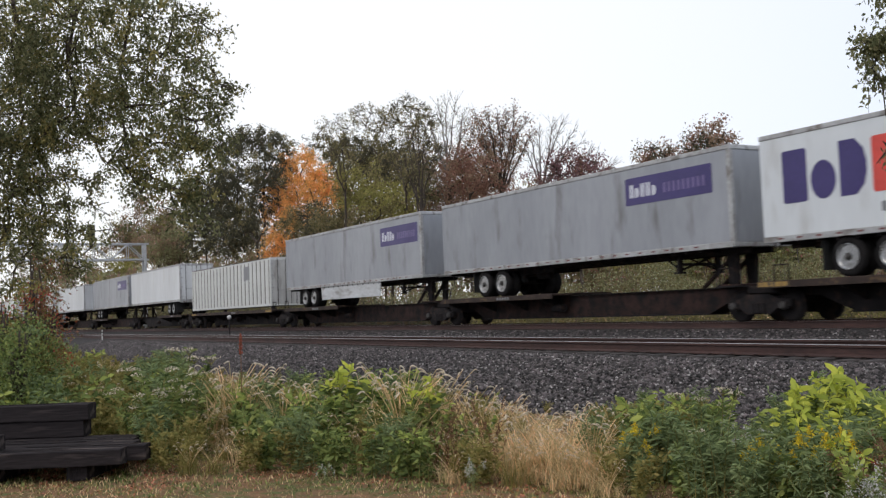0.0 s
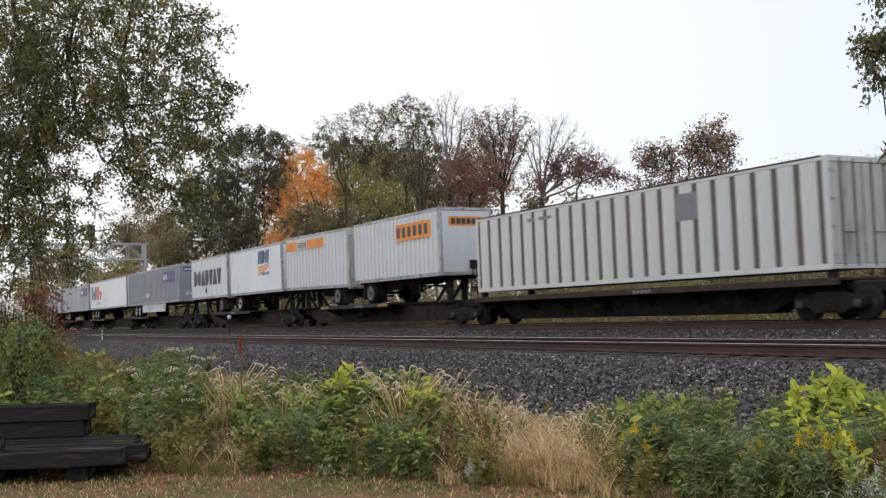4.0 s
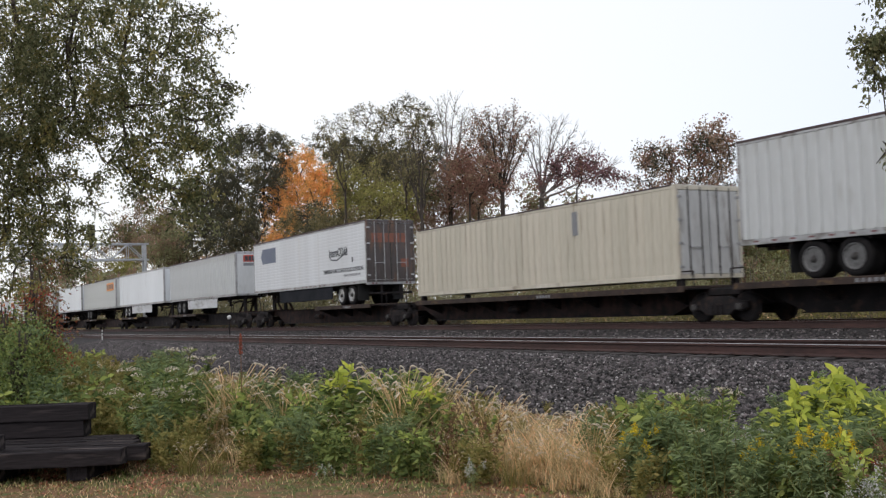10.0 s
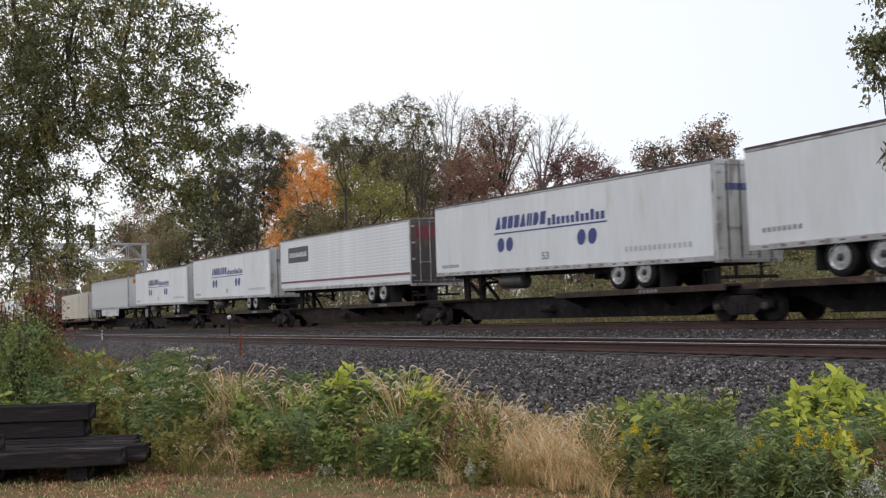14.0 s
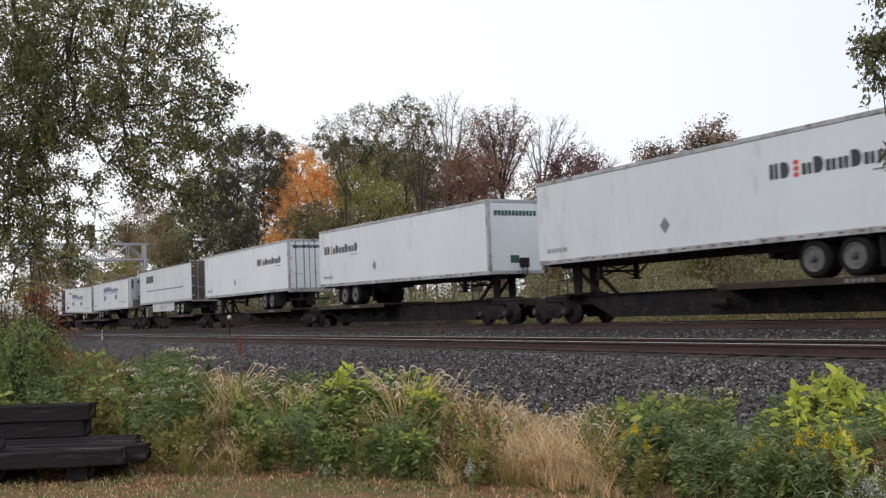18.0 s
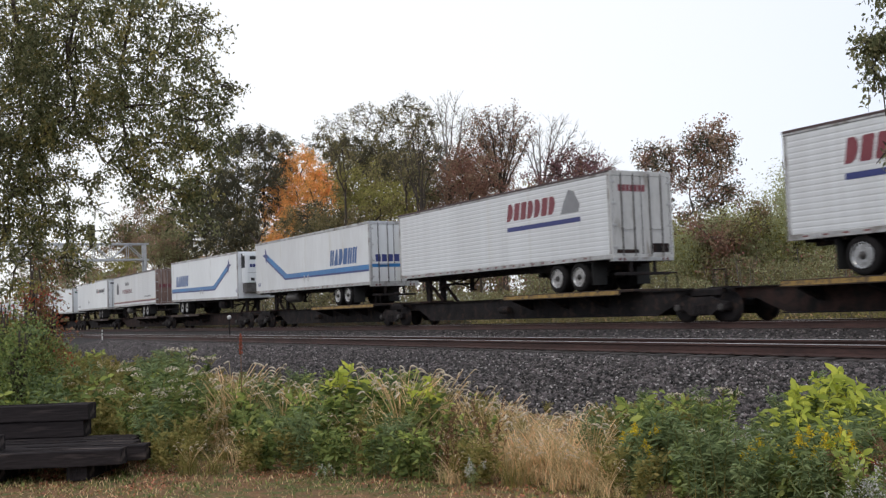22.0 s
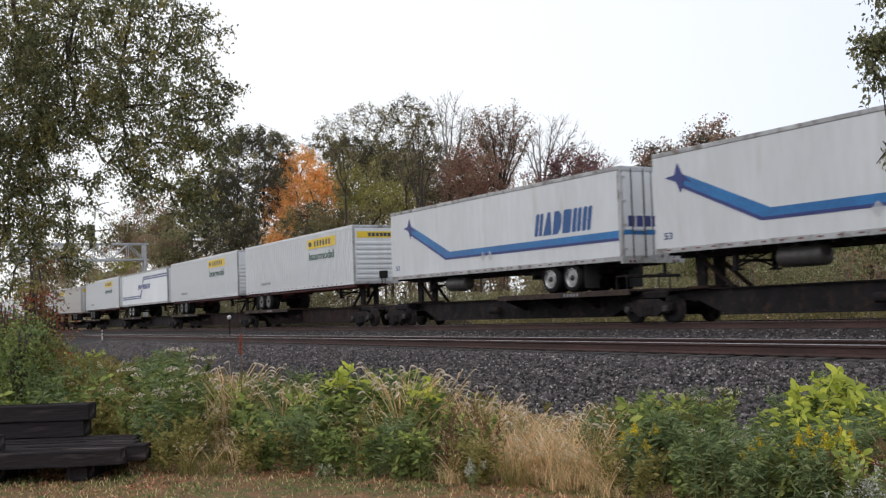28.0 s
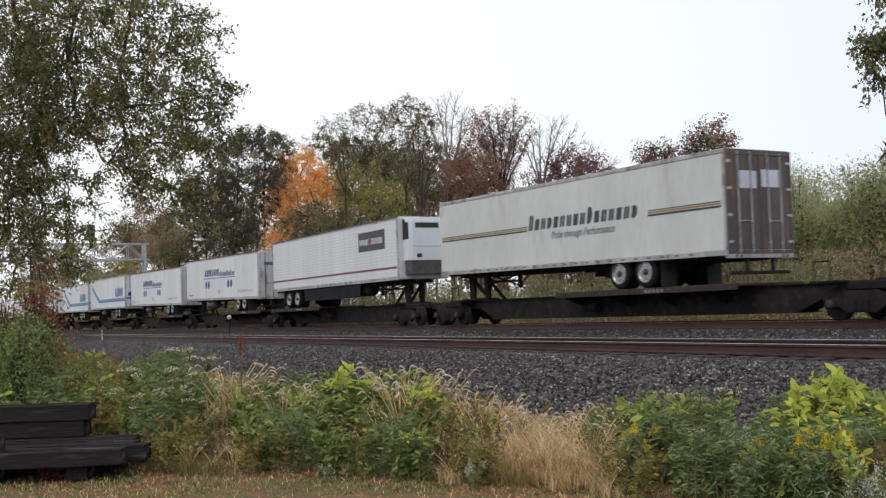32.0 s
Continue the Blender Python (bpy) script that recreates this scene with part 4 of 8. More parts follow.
def spine_car(x0, x1, platforms, hitches, trucks, yellow=True, tone=0):
    """One unit of an articulated spine car from truck centre x0 to truck centre x1. Its origin: x0, on the rails."""
    n = x1 - x0
    car = tagged(new("spine_car"), "dark rusty intermodal spine car unit on rails", "rail car", "spine cars of the freight train")
    steel = (RUST, DARK_STEEL)[tone % 2]
    part("centre_sill", lambda: Shape().prism([(0.1, 0.98), (n - 0.1, 0.98), (n - 0.1, 0.70), (n - 1.5, 0.66), (n - 2.6, 0.22), (2.6, 0.22), (1.5, 0.66), (0.1, 0.70)], -0.36, 0.36, "y"), steel, car,
         "rusty box centre sill")
    part("sill_flange", lambda: Shape().box(2.5, n - 2.5, -0.46, 0.46, 0.2, 0.24).box(0.3, n - 0.3, -0.46, 0.46, 0.96, 0.99), DARK_STEEL, car)
    for a, b in platforms:
        a, b = a - x0, b - x0
        p = part("wheel_platform", lambda: Shape().cbox(a, b, -1.32, 1.32, 1.0, 1.08, 0.015).box(a, b, -1.34, -1.28, 0.9, 1.06).box(a, b, 1.28, 1.34, 0.9, 1.06), DECK, car, "worn steel deck plate with raised edge")
        if yellow == 2:
            part("painted_edge", Shape().box(a + 0.02, b - 0.02, -1.346, -1.34, 0.93, 1.05), YELLOW_EDGE, p, "faded yellow edge")
        elif yellow:
            for c in (a + 0.05, b - 1.1):
                part("painted_edge", lambda: Shape().box(0, 1.05, -1.346, -1.34, 0.93, 1.05), YELLOW_EDGE, p, "faded yellow edge", at=(c, 0, 0), key="painted_edge")
        part("edge_mark", lambda: blocks(a + (b - a) * 0.55, a + (b - a) * 0.55 + 0.9, 0.93, 1.03, 5, -1.341), GREYL, p, key=None)
        k = a + 0.5
        while k < b:
            part("cross_bearer", lambda: Shape().prism([(-1.28, 0.995), (-1.28, 0.86), (-0.36, 0.5), (0.36, 0.5), (1.28, 0.86), (1.28, 0.995)], -0.05, 0.05), DARK_STEEL, car,
                 at=(k, 0, 0), key="cross_bearer")
            k += 2.2
    for h, lean in hitches:
        h -= x0
        st = part("hitch_stand", lambda: Shape().prism([(-0.16, 0.98), (0.16, 0.98), (0.22, 1.95), (-0.22, 1.95)], -0.42, -0.30, "y")
                  .prism([(-0.16, 0.98), (0.16, 0.98), (0.22, 1.95), (-0.22, 1.95)], 0.30, 0.42, "y").cbox(-0.45, 0.45, -0.5, 0.5, 1.94, 2.06, 0.02), DARK_STEEL, car, at=(h, 0, 0), key="hitch")
        for s in (-0.36, 0.36):
            part("hitch_brace", lambda: Shape().rod((0, 0, 1.9), (1.25 * lean, 0, 1.0), 0.07), RUST, st, at=(0, s, 0), key=("hbrace", lean))
        part("hitch_foot", lambda: Shape().cbox(-0.5, 0.5, -0.6, 0.6, 0.98, 1.07, 0.02), RUST, st, key="hfoot")
    for e in (0.0, n):
        part("end_plate", lambda: Shape().cbox(-0.75, 0.75, -0.75, 0.75, 0.72, 0.98, 0.05), DARK_STEEL, car, at=(e, 0, 0.012), key="end_plate")
        part("grab_iron", lambda: Shape().rod((-0.25, -1.2, 1.0), (-0.25, -1.2, 1.5), 0.02).rod((0.25, -1.2, 1.0), (0.25, -1.2, 1.5), 0.02).rod((-0.25, -1.2, 1.5), (0.25, -1.2, 1.5), 0.02)
             .box(-0.4, 0.4, -1.25, -0.7, 0.97, 1.01), DARK_STEEL, car, at=(e + (1.0 if e == 0 else -1.0), 0, 0), key="grab")
        part("brake_hose", lambda: Shape().rod((0, -0.5, 0.75), (0.2, -0.55, 0.45), 0.03).rod((0.2, -0.55, 0.45), (0.45, -0.5, 0.7), 0.03), MUDFLAP, car, at=(e, 0, 0), key="brake_hose")
    for x in trucks:
        truck(car, x - x0)
    part("brake_cylinder", lambda: Shape().turned((0, 0, 0), [(-0.3, 0.0), (-0.3, 0.14), (0.3, 0.14), (0.3, 0.0)], 12, "x"), DARK_STEEL, car, at=(n * 0.45, -0.62, 0.55), key="brake_cyl")
    return car


MOVING = []


def place(thing, x, z=0.0, lean=0.0):
    """Puts a thing of the train at its place along it, leaning to its right end, and notes it for the run."""
    thing.matrix_basis = pose(x, TRACK_Y, z, 0, lean, 0)
    MOVING.append((thing, x, z, lean))
    return thing


# ---- what the train carries, from its head to its tail ----
L53, L48, LPUP = 16.3, 14.9, 8.6
LOADS = []


def load(x, thing_y, L, nose_right, kind="trailer", double_after=False, slide=2.2):
    thing, y = thing_y
    place(thing, x, DECK_Z, LEAN.get(thing, 0.0))
    LOADS.append([x, L, nose_right, kind, double_after, slide])
    return thing, y


def grey_van(x, nose=True, mark=None, mark_u=(10.2, 14.2), style="smooth", skirt=None, slide=2.6, double=False, end_mark=False, L=L53):
    t, y = load(x, trailer("box_trailer", L, GREY, "silver-grey box trailer with a small purple name panel", style, nose, skirt, slide=slide), L, nose, "trailer", double, slide)
    if mark:
        u0, u1 = mark_u
        p = part("name_panel", panel(u0, u1, 2.6, 3.45, y), PURPLE, t, "purple name panel")
        bars(p, LIGHTL, "", u0 + 0.2, u0 + 1.5, 2.82, 3.24, 5, y - 0.004, 0, 0.25, (0, 2, 3))
        part("name_band", blocks(u0 + 1.75, u1 - 0.2, 2.84, 3.14, 9, y - 0.004), PURPLE2, p)
    if end_mark:
        p = part("name_panel", Shape().box(L + 0.02, L + 0.025, -0.9, 0.5, 3.3, 3.62), PURPLE, t, "purple name panel")
        part("name_band", end_blocks(-0.82, -0.2, 3.38, 3.54, 5, L + 0.025), LIGHTL, p)
        part("placard", Shape().box(L + 0.02, L + 0.025, -0.75, -0.5, 1.5, 1.75).box(L + 0.02, L + 0.025, -0.4, -0.15, 1.5, 1.75), LIGHTL, t, "small pale placards")
    return t, y


NAVYGREY = mat("faded_navy_paint", (0.09, 0.11, 0.17), (0.13, 0.15, 0.2), 0.5, scale=2, fine=12, bump=0.02)
PURPLE2 = mat("dull_violet_paint", (0.15, 0.11, 0.27), None, 0.45, scale=1, fine=8, bump=0.02)


TANK = mat("dull_tank_steel", (0.10, 0.09, 0.08), (0.055, 0.05, 0.046), 0.5, 0.4, scale=3, fine=20, bump=0.1)


def yellow_panel(t, y, u0, u1, z0, z1, back=None, n=6):
    p = part("name_panel", panel(u0, u1, z0, z1, y, 0.08), back or ORANGE, t, "orange name panel")
    d = 0.14 * (z1 - z0)
    part("name_band", blocks(u0 + 0.12, u1 - 0.08, z0 + d * 1.4, z1 - d * 1.4, n, y - 0.004), BLACKL, p)


def end_sign(t, L, y0, y1, z0, z1, back, ink, n=6):
    p = part("end_sign", Shape().cbox(L + 0.018, L + 0.024, y0, y1, z0, z1, 0.003), back, t, "name sign on the end wall")
    part("name_band", end_blocks(y0 + 0.12, y1 - 0.05, z0 + 0.08, z1 - 0.08, n, L + 0.024), ink, p)


def plain_van(x, nose, paint=None, skirt=None, style="smooth", L=L53, double=False, slide=2.2, label="plain white box trailer with no markings"):
    return load(x, trailer("box_trailer", L, paint or CLEAN, label, style, nose, skirt, slide=slide), L, nose, "trailer", double, slide)


def ribbed_van(x, nose, paint=None, skirt=None, L=L53, double=False, slide=2.2, ribs=40, label="white ribbed box trailer with an orange name panel", drop=0.0):
    return load(x, trailer("box_trailer", L, DULLWHITE if paint in (None, WHITE) else paint, label, "ribbed", nose, skirt, slide=slide, ribs=ribs, top=EDGE_BROWN, door=SOILED if not nose else None, drop=drop, steel=True), L, nose, "trailer", double, slide)


def shipper_van(x, nose=False, double=False, reefer=None, u=(4.7, 11.4), slide=2.9, L=L53, drop=0.22):
    t, y = load(x, trailer("box_trailer", L, WHITE, "white box trailer with navy name bars and paired navy dots", "smooth", nose, None, None if nose else SOILED, slide=slide, reefer=reefer, z0=0.86 if nose else BASE - 0.03,
                           z1=3.64 if nose else 3.87, top=EDGE_BROWN, drop=0.0 if nose else drop), L, nose, "trailer", double, slide)
    a, b = u
    m = a + (b - a) * 0.5
    bars(t, NAVY, "navy slanted name bars", a, m, 2.62, 3.08, 8, y, 0.2, 0.2, (), "tssstbds")
    part("name_band", blocks(m + 0.08, b, 2.56, 2.92, 12, y, 0.0, 0.3, (1, 6, 9)), NAVY, t)
    part("underline", panel(a - 0.1, b + 0.05, 2.44, 2.49, y, 0.01), NAVY, t)
    for c in (a + 0.35, a + 0.95, b - 1.35, b - 0.75):
        part("dot", oval(c, 2.03, 0.24, 0.27, y, tilt=0.1), NAVY, t, "navy dot")
    part("address_bar", blocks(L - 4.0, L - 0.9, 1.42, 1.58, 14, y), PALEGREY, t, "pale grey bars of small lettering")
    part("number_bar", blocks(0.5, 1.9, 1.30, 1.43, 8, y), GREYL, t)
    words(t, "53", 7.7, 1.38, 0.45, 0.26, GREYL, y)
    under_tank(t, 5.2)
    if not nose:
        part("name_band", end_blocks(-0.9, 0.3, 3.0, 3.2, 8, L + 0.016), NAVY, t)
    return t, y


def under_tank(t, u):
    """A round fuel tank slung under a trailer's floor."""
    part("fuel_tank", lambda: Shape().turned((0, 0, 0), [(-0.75, 0.0), (-0.75, 0.24), (-0.70, 0.29), (0.70, 0.29), (0.75, 0.24), (0.75, 0.0)], 16, "x"), TANK, t,
         "dull dark fuel tank", at=(u, -0.8, 0.66), key="under_tank", smooth=True)


def dotted_van(x, nose, double=False, mark=(11.0, 15.1), slide=3.0, end_mark=True, L=L53, drop=0.0):
    t, y = load(x, trailer("box_trailer", L, CLEAN, "white box trailer with black name bars and red dots", "smooth", nose, None, slide=slide, z1=3.92, drop=drop, steel=True), L, nose, "trailer", double, slide)
    a, b = mark
    w = (b - a) / 11
    bars(t, BLACKL, "", a, a + 2 * w, 2.66, 3.08, 2, y)
    for k in range(3):
        part("red_dot", oval(a + 2.4 * w, 2.7 + 0.16 * k, 0.09, 0.07, y), REDL, t, "red dot")
    bars(t, BLACKL, "", a + 2.9 * w, b, 2.66, 3.08, 8, y, 0, 0.18, (1, 4, 7))
    part("small_bar", panel(b - 0.9, b, 2.5, 2.54, y, 0.005), GREYL, t)
    part("placard", Shape().prism([(6.4, 1.85), (6.62, 2.1), (6.84, 1.85), (6.62, 1.6)], y, y - 0.004, "y"), GREYL, t, "grey diamond placard")
    part("number_bar", blocks(0.5, 1.7, 1.4, 1.55, 8, y), GREYL, t)
    if end_mark and not nose:
        part("name_band", end_blocks(-1.0, 0.9, 3.42, 3.6, 11, L + 0.016), BLACKL, t)
    if nose:
        part("name_band", end_blocks(-1.0, 1.0, 3.3, 3.5, 12, L + 0.022), GREENL, t)
        part("placard", Shape().box(L + 0.02, L + 0.026, -0.3, 0.1, 1.45, 1.75), GREENL, t)
    return t, y


def blue_stripe_van(x, nose, double=False, slide=2.8, end_name=True, drop=0.1, reach=0.0, aside=0.0):
    """White refrigerated trailer with a blue stripe that rises to a bird-like star at the nose end."""
    t, y = load(x, trailer("refrigerated_trailer", L53, CLEAN if nose else WHITE, "white refrigerated trailer with a rising bright blue stripe", "smooth", nose, None, slide=slide, reefer=CLEAN if nose else None, z1=4.03, drop=drop),
                L53, nose, "trailer", double, slide)

    def u(d):  # distance from the door end
        return d if nose else L53 - d
    # stripe: level along the door end, then up to the nose
    low, high = [(0.05, 1.68), (11.3 + reach, 1.68), (14.4 + reach, 2.95)], [(0.05, 1.98), (11.0 + reach, 1.98), (14.2 + reach, 3.25)]
    s = part("stripe", Shape().prism([(u(a), b) for a, b in low + high[::-1]], y, y - 0.004, "y"), BLUE, t, "bright blue stripe")
    part("stripe_edge", Shape().prism([(u(a), b) for a, b in [(0.05, 1.66), (11.35 + reach, 1.66), (14.45 + reach, 2.93), (14.42 + reach, 3.02), (11.3 + reach, 1.75), (0.05, 1.75)]], y - 0.005, y - 0.008, "y"), NAVY, s, "navy lower edge")
    star = [(13.9, 3.0), (14.25, 3.1), (14.4, 2.75), (14.6, 3.1), (15.05, 3.25), (14.65, 3.3), (14.5, 3.65), (14.3, 3.3)]
    part("star_shape", Shape().prism([(u(a + reach), b) for a, b in star], y - 0.009, y - 0.014, "y"), NAVY, t, "navy pointed star shape")
    a, b = sorted((u(1.35 - aside), u(4.85 - aside)))
    bars(t, DEEP_BLUE, "deep blue slanted name bars", a, b - 0.15, 2.12, 2.92, 6, y, 0.2, 0.16, (), "btdsbb")
    for c in (7.9, 8.4):
        part("placard", Shape().prism([(u(c) - 0.2, 1.62), (u(c), 1.82), (u(c) + 0.2, 1.62), (u(c), 1.42)], y - 0.004, y - 0.008, "y"), ALU, t, "dull metal diamond placard")
    words(t, "53", u(15.9), 1.42, 0.35, 0.2, NAVY, y)
    if not nose:
        under_tank(t, 5.2)
    if not nose and end_name:
        part("name_band", end_blocks(-1.0, 1.0, 2.1, 2.45, 6, L53 + 0.016), NAVY, t)
        part("stripe", Shape().box(L53 + 0.016, L53 + 0.02, -1.19, 1.19, 1.84, 2.0), BLUE, t)
    elif nose:
        part("name_band", end_blocks(-0.6, 0.6, 3.02, 3.22, 6, L53 + 0.444), NAVY, t)
    return t, y


def fluted_van(x, nose, paint=None, double=False, door=None, reefer=None, skirt=None, slide=2.2, L=L53, label="white fluted refrigerated trailer", drop=0.0, z1=ROOF):
    return load(x, trailer("refrigerated_trailer", L, paint or WHITE, label, "fluted", nose, skirt, door, reefer, slide, top=EDGE_BROWN, drop=drop, z1=z1), L, nose, "trailer", double, slide)


def chassis_box(x, nose, double=False, mark=(4.6, 8.6), slide=2.6, end_mark=True, paint=None, drop=0.0):
    """A white corrugated container on a dark red road chassis."""
    t, y = load(x, trailer("container_on_chassis", L53, paint or WHITE, ("aged grey-white" if paint else "white") + " corrugated container on a dark red road chassis", "ribbed", nose, None, None, None, slide, paint or WHITE, frame_mat=CHASSIS_RED, ribs=52, deep=0.036, rib=0.075, z1=3.92, drop=drop, steel=True),
                L53, nose, "trailer", double, slide)
    part("chassis_beam", Shape().cbox(0.1, L53 - 0.1, -1.2, -1.05, 0.86, 0.99, 0.02), CHASSIS_RED, t, "dark red chassis beam")
    if mark:
        a, b = mark
        p = part("name_panel", panel(a, b, 3.1, 3.6, y, 0.02), YELLOW, t, "yellow name panel")
        part("scroll_shape", oval(a + 0.4, 3.35, 0.22, 0.14, y - 0.004), BLACKL, p)
        part("name_band", blocks(a + 0.95, b - 0.5, 3.2, 3.5, 6, y - 0.004), BLACKL, p)
        words(t, "Intermodal", a + 0.2, 2.5, (b - a) * 0.88, 0.42, GREENL, y)
    part("number_bar", blocks(3.0, 4.6, 1.45, 1.6, 10, y), GREYL, t)
    if end_mark:
        p = part("end_sign", Shape().cbox(L53 + 0.02, L53 + 0.03, -1.05, 1.05, 3.3, 3.62, 0.003), YELLOW, t, "yellow name sign")
        part("name_band", end_blocks(-0.45, 0.85, 3.37, 3.55, 6, L53 + 0.03), BLACKL, p)
    for k in range(8):
        part("end_corrugation", lambda: Shape().prism([(L53 + 0.016, -0.09), (L53 + 0.05, -0.05), (L53 + 0.05, 0.05), (L53 + 0.016, 0.09)], -1.1, 1.1, "y"), WHITE, t,
             at=(0, 0, 1.35 + 0.24 * k), key="end_corr")
    return t, y


# cars ahead of the first ones that come near
plain_van(-209.0, True, GREY)
plain_van(-191.0, True, CREAM)
plain_van(-172.0, True, GREY)
plain_van(-154.0, True, CREAM)
plain_van(-133.5, True, WHITE)
grey_van(-112.0, True, True, (11.9, 15.7))
t, y = plain_van(-94.3, False, WHITE, double=True)

# a low white container with dark gaps between its panels
BARGAP = mat("dark_weathered_gap", (0.09, 0.08, 0.07), (0.14, 0.12, 0.10), 0.7, scale=2, fine=14)
c, y = load(-74.6, container("container", 16.6, CREAM, "low white container with dark gaps between its panels", BARGAP, SOILED, 2.85, 22), 16.6, False, "container")
part("vent_panel", panel(11.8, 12.9, 1.9, 2.75, y, 0.03), GREYL, c, "grey vent panel")

grey_van(-55.3, True, True, (12.3, 16.0), "smooth", SKIRT)
grey_van(-37.06, True, True, (11.8, 15.6), "smooth", slide=3.0)

# white trailer with large purple and red name bars
t, y = load(-19.65, trailer("box_trailer", 17.2, CLEAN, "white box trailer with large purple and red name bars", "smooth", True, None, slide=2.6), 17.2, True, "trailer", False, 2.6)
bars(t, PURPLE, "large purple name bars", 0.75, 3.45, 1.98, 3.35, 3, y, 0, 0.12, (0, 2), "sod")
bars(t, REDL, "large red name bars", 3.5, 4.8, 1.98, 3.32, 1, y, 0, 0.06, (), "s")
bars(t, REDL, "", 4.8, 5.95, 1.98, 2.85, 1, y, 0, 0.08, (), "v")
part("small_band", blocks(3.7, 5.3, 1.5, 1.74, 7, y), GREYL, t)
part("name_band", end_blocks(-0.9, 0.2, 3.1, 3.5, 5, 17.2 + 0.02), PURPLE, t)
part("placard", Shape().prism([(7.2, 1.8), (7.5, 2.1), (7.8, 1.8), (7.5, 1.5)], y, y - 0.004, "y").prism([(7.9, 1.8), (8.2, 2.1), (8.5, 1.8), (8.2, 1.5)], y, y - 0.004, "y"), LIGHTL, t, "grey diamond placards")

t, y = grey_van(-1.45, True, True, (12.4, 16.1), "ribbed", SKIRT, double=True, end_mark=True, L=16.95)
part("placard", oval(7.0, 1.75, 0.22, 0.22, y).add(*[(q := oval(7.6, 1.75, 0.22, 0.22, y)).v, q.f]), LIGHTL, t, "round pale placards")

# four short trailers, back to back
t, y = load(19.08, trailer("short_trailer", LPUP, WHITE, "short white trailer with large black name bars", "ribbed", False, None, slide=1.6, ribs=7, deep=0.012, rib=0.03, steel=True), LPUP, False, "pup")
bars(t, BLACKL, "large black name bars", 0.75, 7.3, 1.95, 3.0, 7, y, 0.05, 0.12, (), "dotdvtv")
part("placard", Shape().prism([(3.45, 1.6), (3.72, 1.88), (3.99, 1.6), (3.72, 1.32)], y, y - 0.004, "y"), GREENL, t, "diamond placard")
part("name_band", end_blocks(-0.7, 0.9, 3.1, 3.35, 7, LPUP + 0.016), BLACKL, t)
t, y = load(28.4, trailer("short_trailer", 9.4, CLEAN, "short white trailer with navy bars over orange stripes", "smooth", True, None, slide=1.6), 9.4, True, "pup")
bars(t, NAVY, "navy slanted name bars", 5.3, 7.3, 2.78, 3.58, 3, y, 0.2, 0.12)
for k in range(3):
    part("orange_stripe", Shape().prism([(5.3, 2.1 + 0.2 * k), (5.5, 2.1 + 0.2 * k), (7.4, 2.55 + 0.08 * k), (7.4, 2.6 + 0.08 * k), (5.3, 2.2 + 0.2 * k)], y, y - 0.004, "y"), ORANGE, t, "orange stripe")
part("small_band", blocks(6.1, 7.4, 2.08, 2.26, 7, y), NAVY, t)
t, y = load(38.58, trailer("short_trailer", LPUP, WHITE, "short white ribbed trailer with an orange band", "ribbed", False, None, SOILED, slide=1.6, ribs=18, z1=3.95, drop=0.12, steel=True), LPUP, False, "pup")
part("orange_band", panel(0.15, 5.6, 3.2, 3.68, y, 0.01), ORANGE, t, "orange band")
part("name_panel", panel(1.85, 3.3, 3.22, 3.66, y - 0.005, 0.01), WHITE, t)
part("name_band", blocks(1.95, 3.25, 3.27, 3.6, 6, y - 0.01), BLACKL, t)
t, y = load(47.94, trailer("short_trailer", LPUP, WHITE, "short white ribbed trailer with an orange name panel", "ribbed", True, None, slide=1.6, ribs=20, steel=True), LPUP, True, "pup")
yellow_panel(t, y, 4.65, 7.95, 2.7, 3.44)
end_sign(t, LPUP, -0.85, 0.85, 3.1, 3.5, ORANGE, BLACKL)

c, y = load(59.5, container("container", 16.9, CREAM, "low white container with dark gaps between its panels", BARGAP, SOILED, 2.85, 22), 16.9, False, "container", True)
part("label_bar", panel(3.6, 4.1, 2.62, 2.74, y).add(*[(q := panel(4.3, 5.1, 2.62, 2.74, y)).v, q.f]), GREYL, c)
part("vent_panel", panel(11.4, 12.3, 1.9, 2.7, y, 0.03), GREYL, c, "grey vent panel")

t, y = ribbed_van(79.5, False, CREAM, SKIRT, slide=3.2, label="aged white ribbed trailer with an orange name panel")
yellow_panel(t, y, 1.2, 4.6, 2.75, 3.52)
end_sign(t, L53, -0.95, 0.95, 3.2, 3.6, BRICKRED, BLACKL)
plain_van(99.84, True, CLEAN, L=L48, slide=2.8)
t, y = ribbed_van(116.29, True, CREAM)
yellow_panel(t, y, 12.3, 15.6, 2.7, 3.46)
end_sign(t, L53, -0.9, 0.9, 3.2, 3.6, ORANGE, BRICKRED)
plain_van(134.35, True, CLEAN, SKIRT, slide=2.4)
t, y = ribbed_van(152.68, True, WHITE, SKIRT, double=True, slide=2.4, label="white ribbed box trailer with a red sign on its nose")
end_sign(t, L53, -0.75, 0.85, 3.2, 3.65, BRICKRED, BLACKL)
part("end_panel", Shape().box(L53 + 0.02, L53 + 0.025, -0.75, 0.75, 2.95, 3.13), GREYL, t)

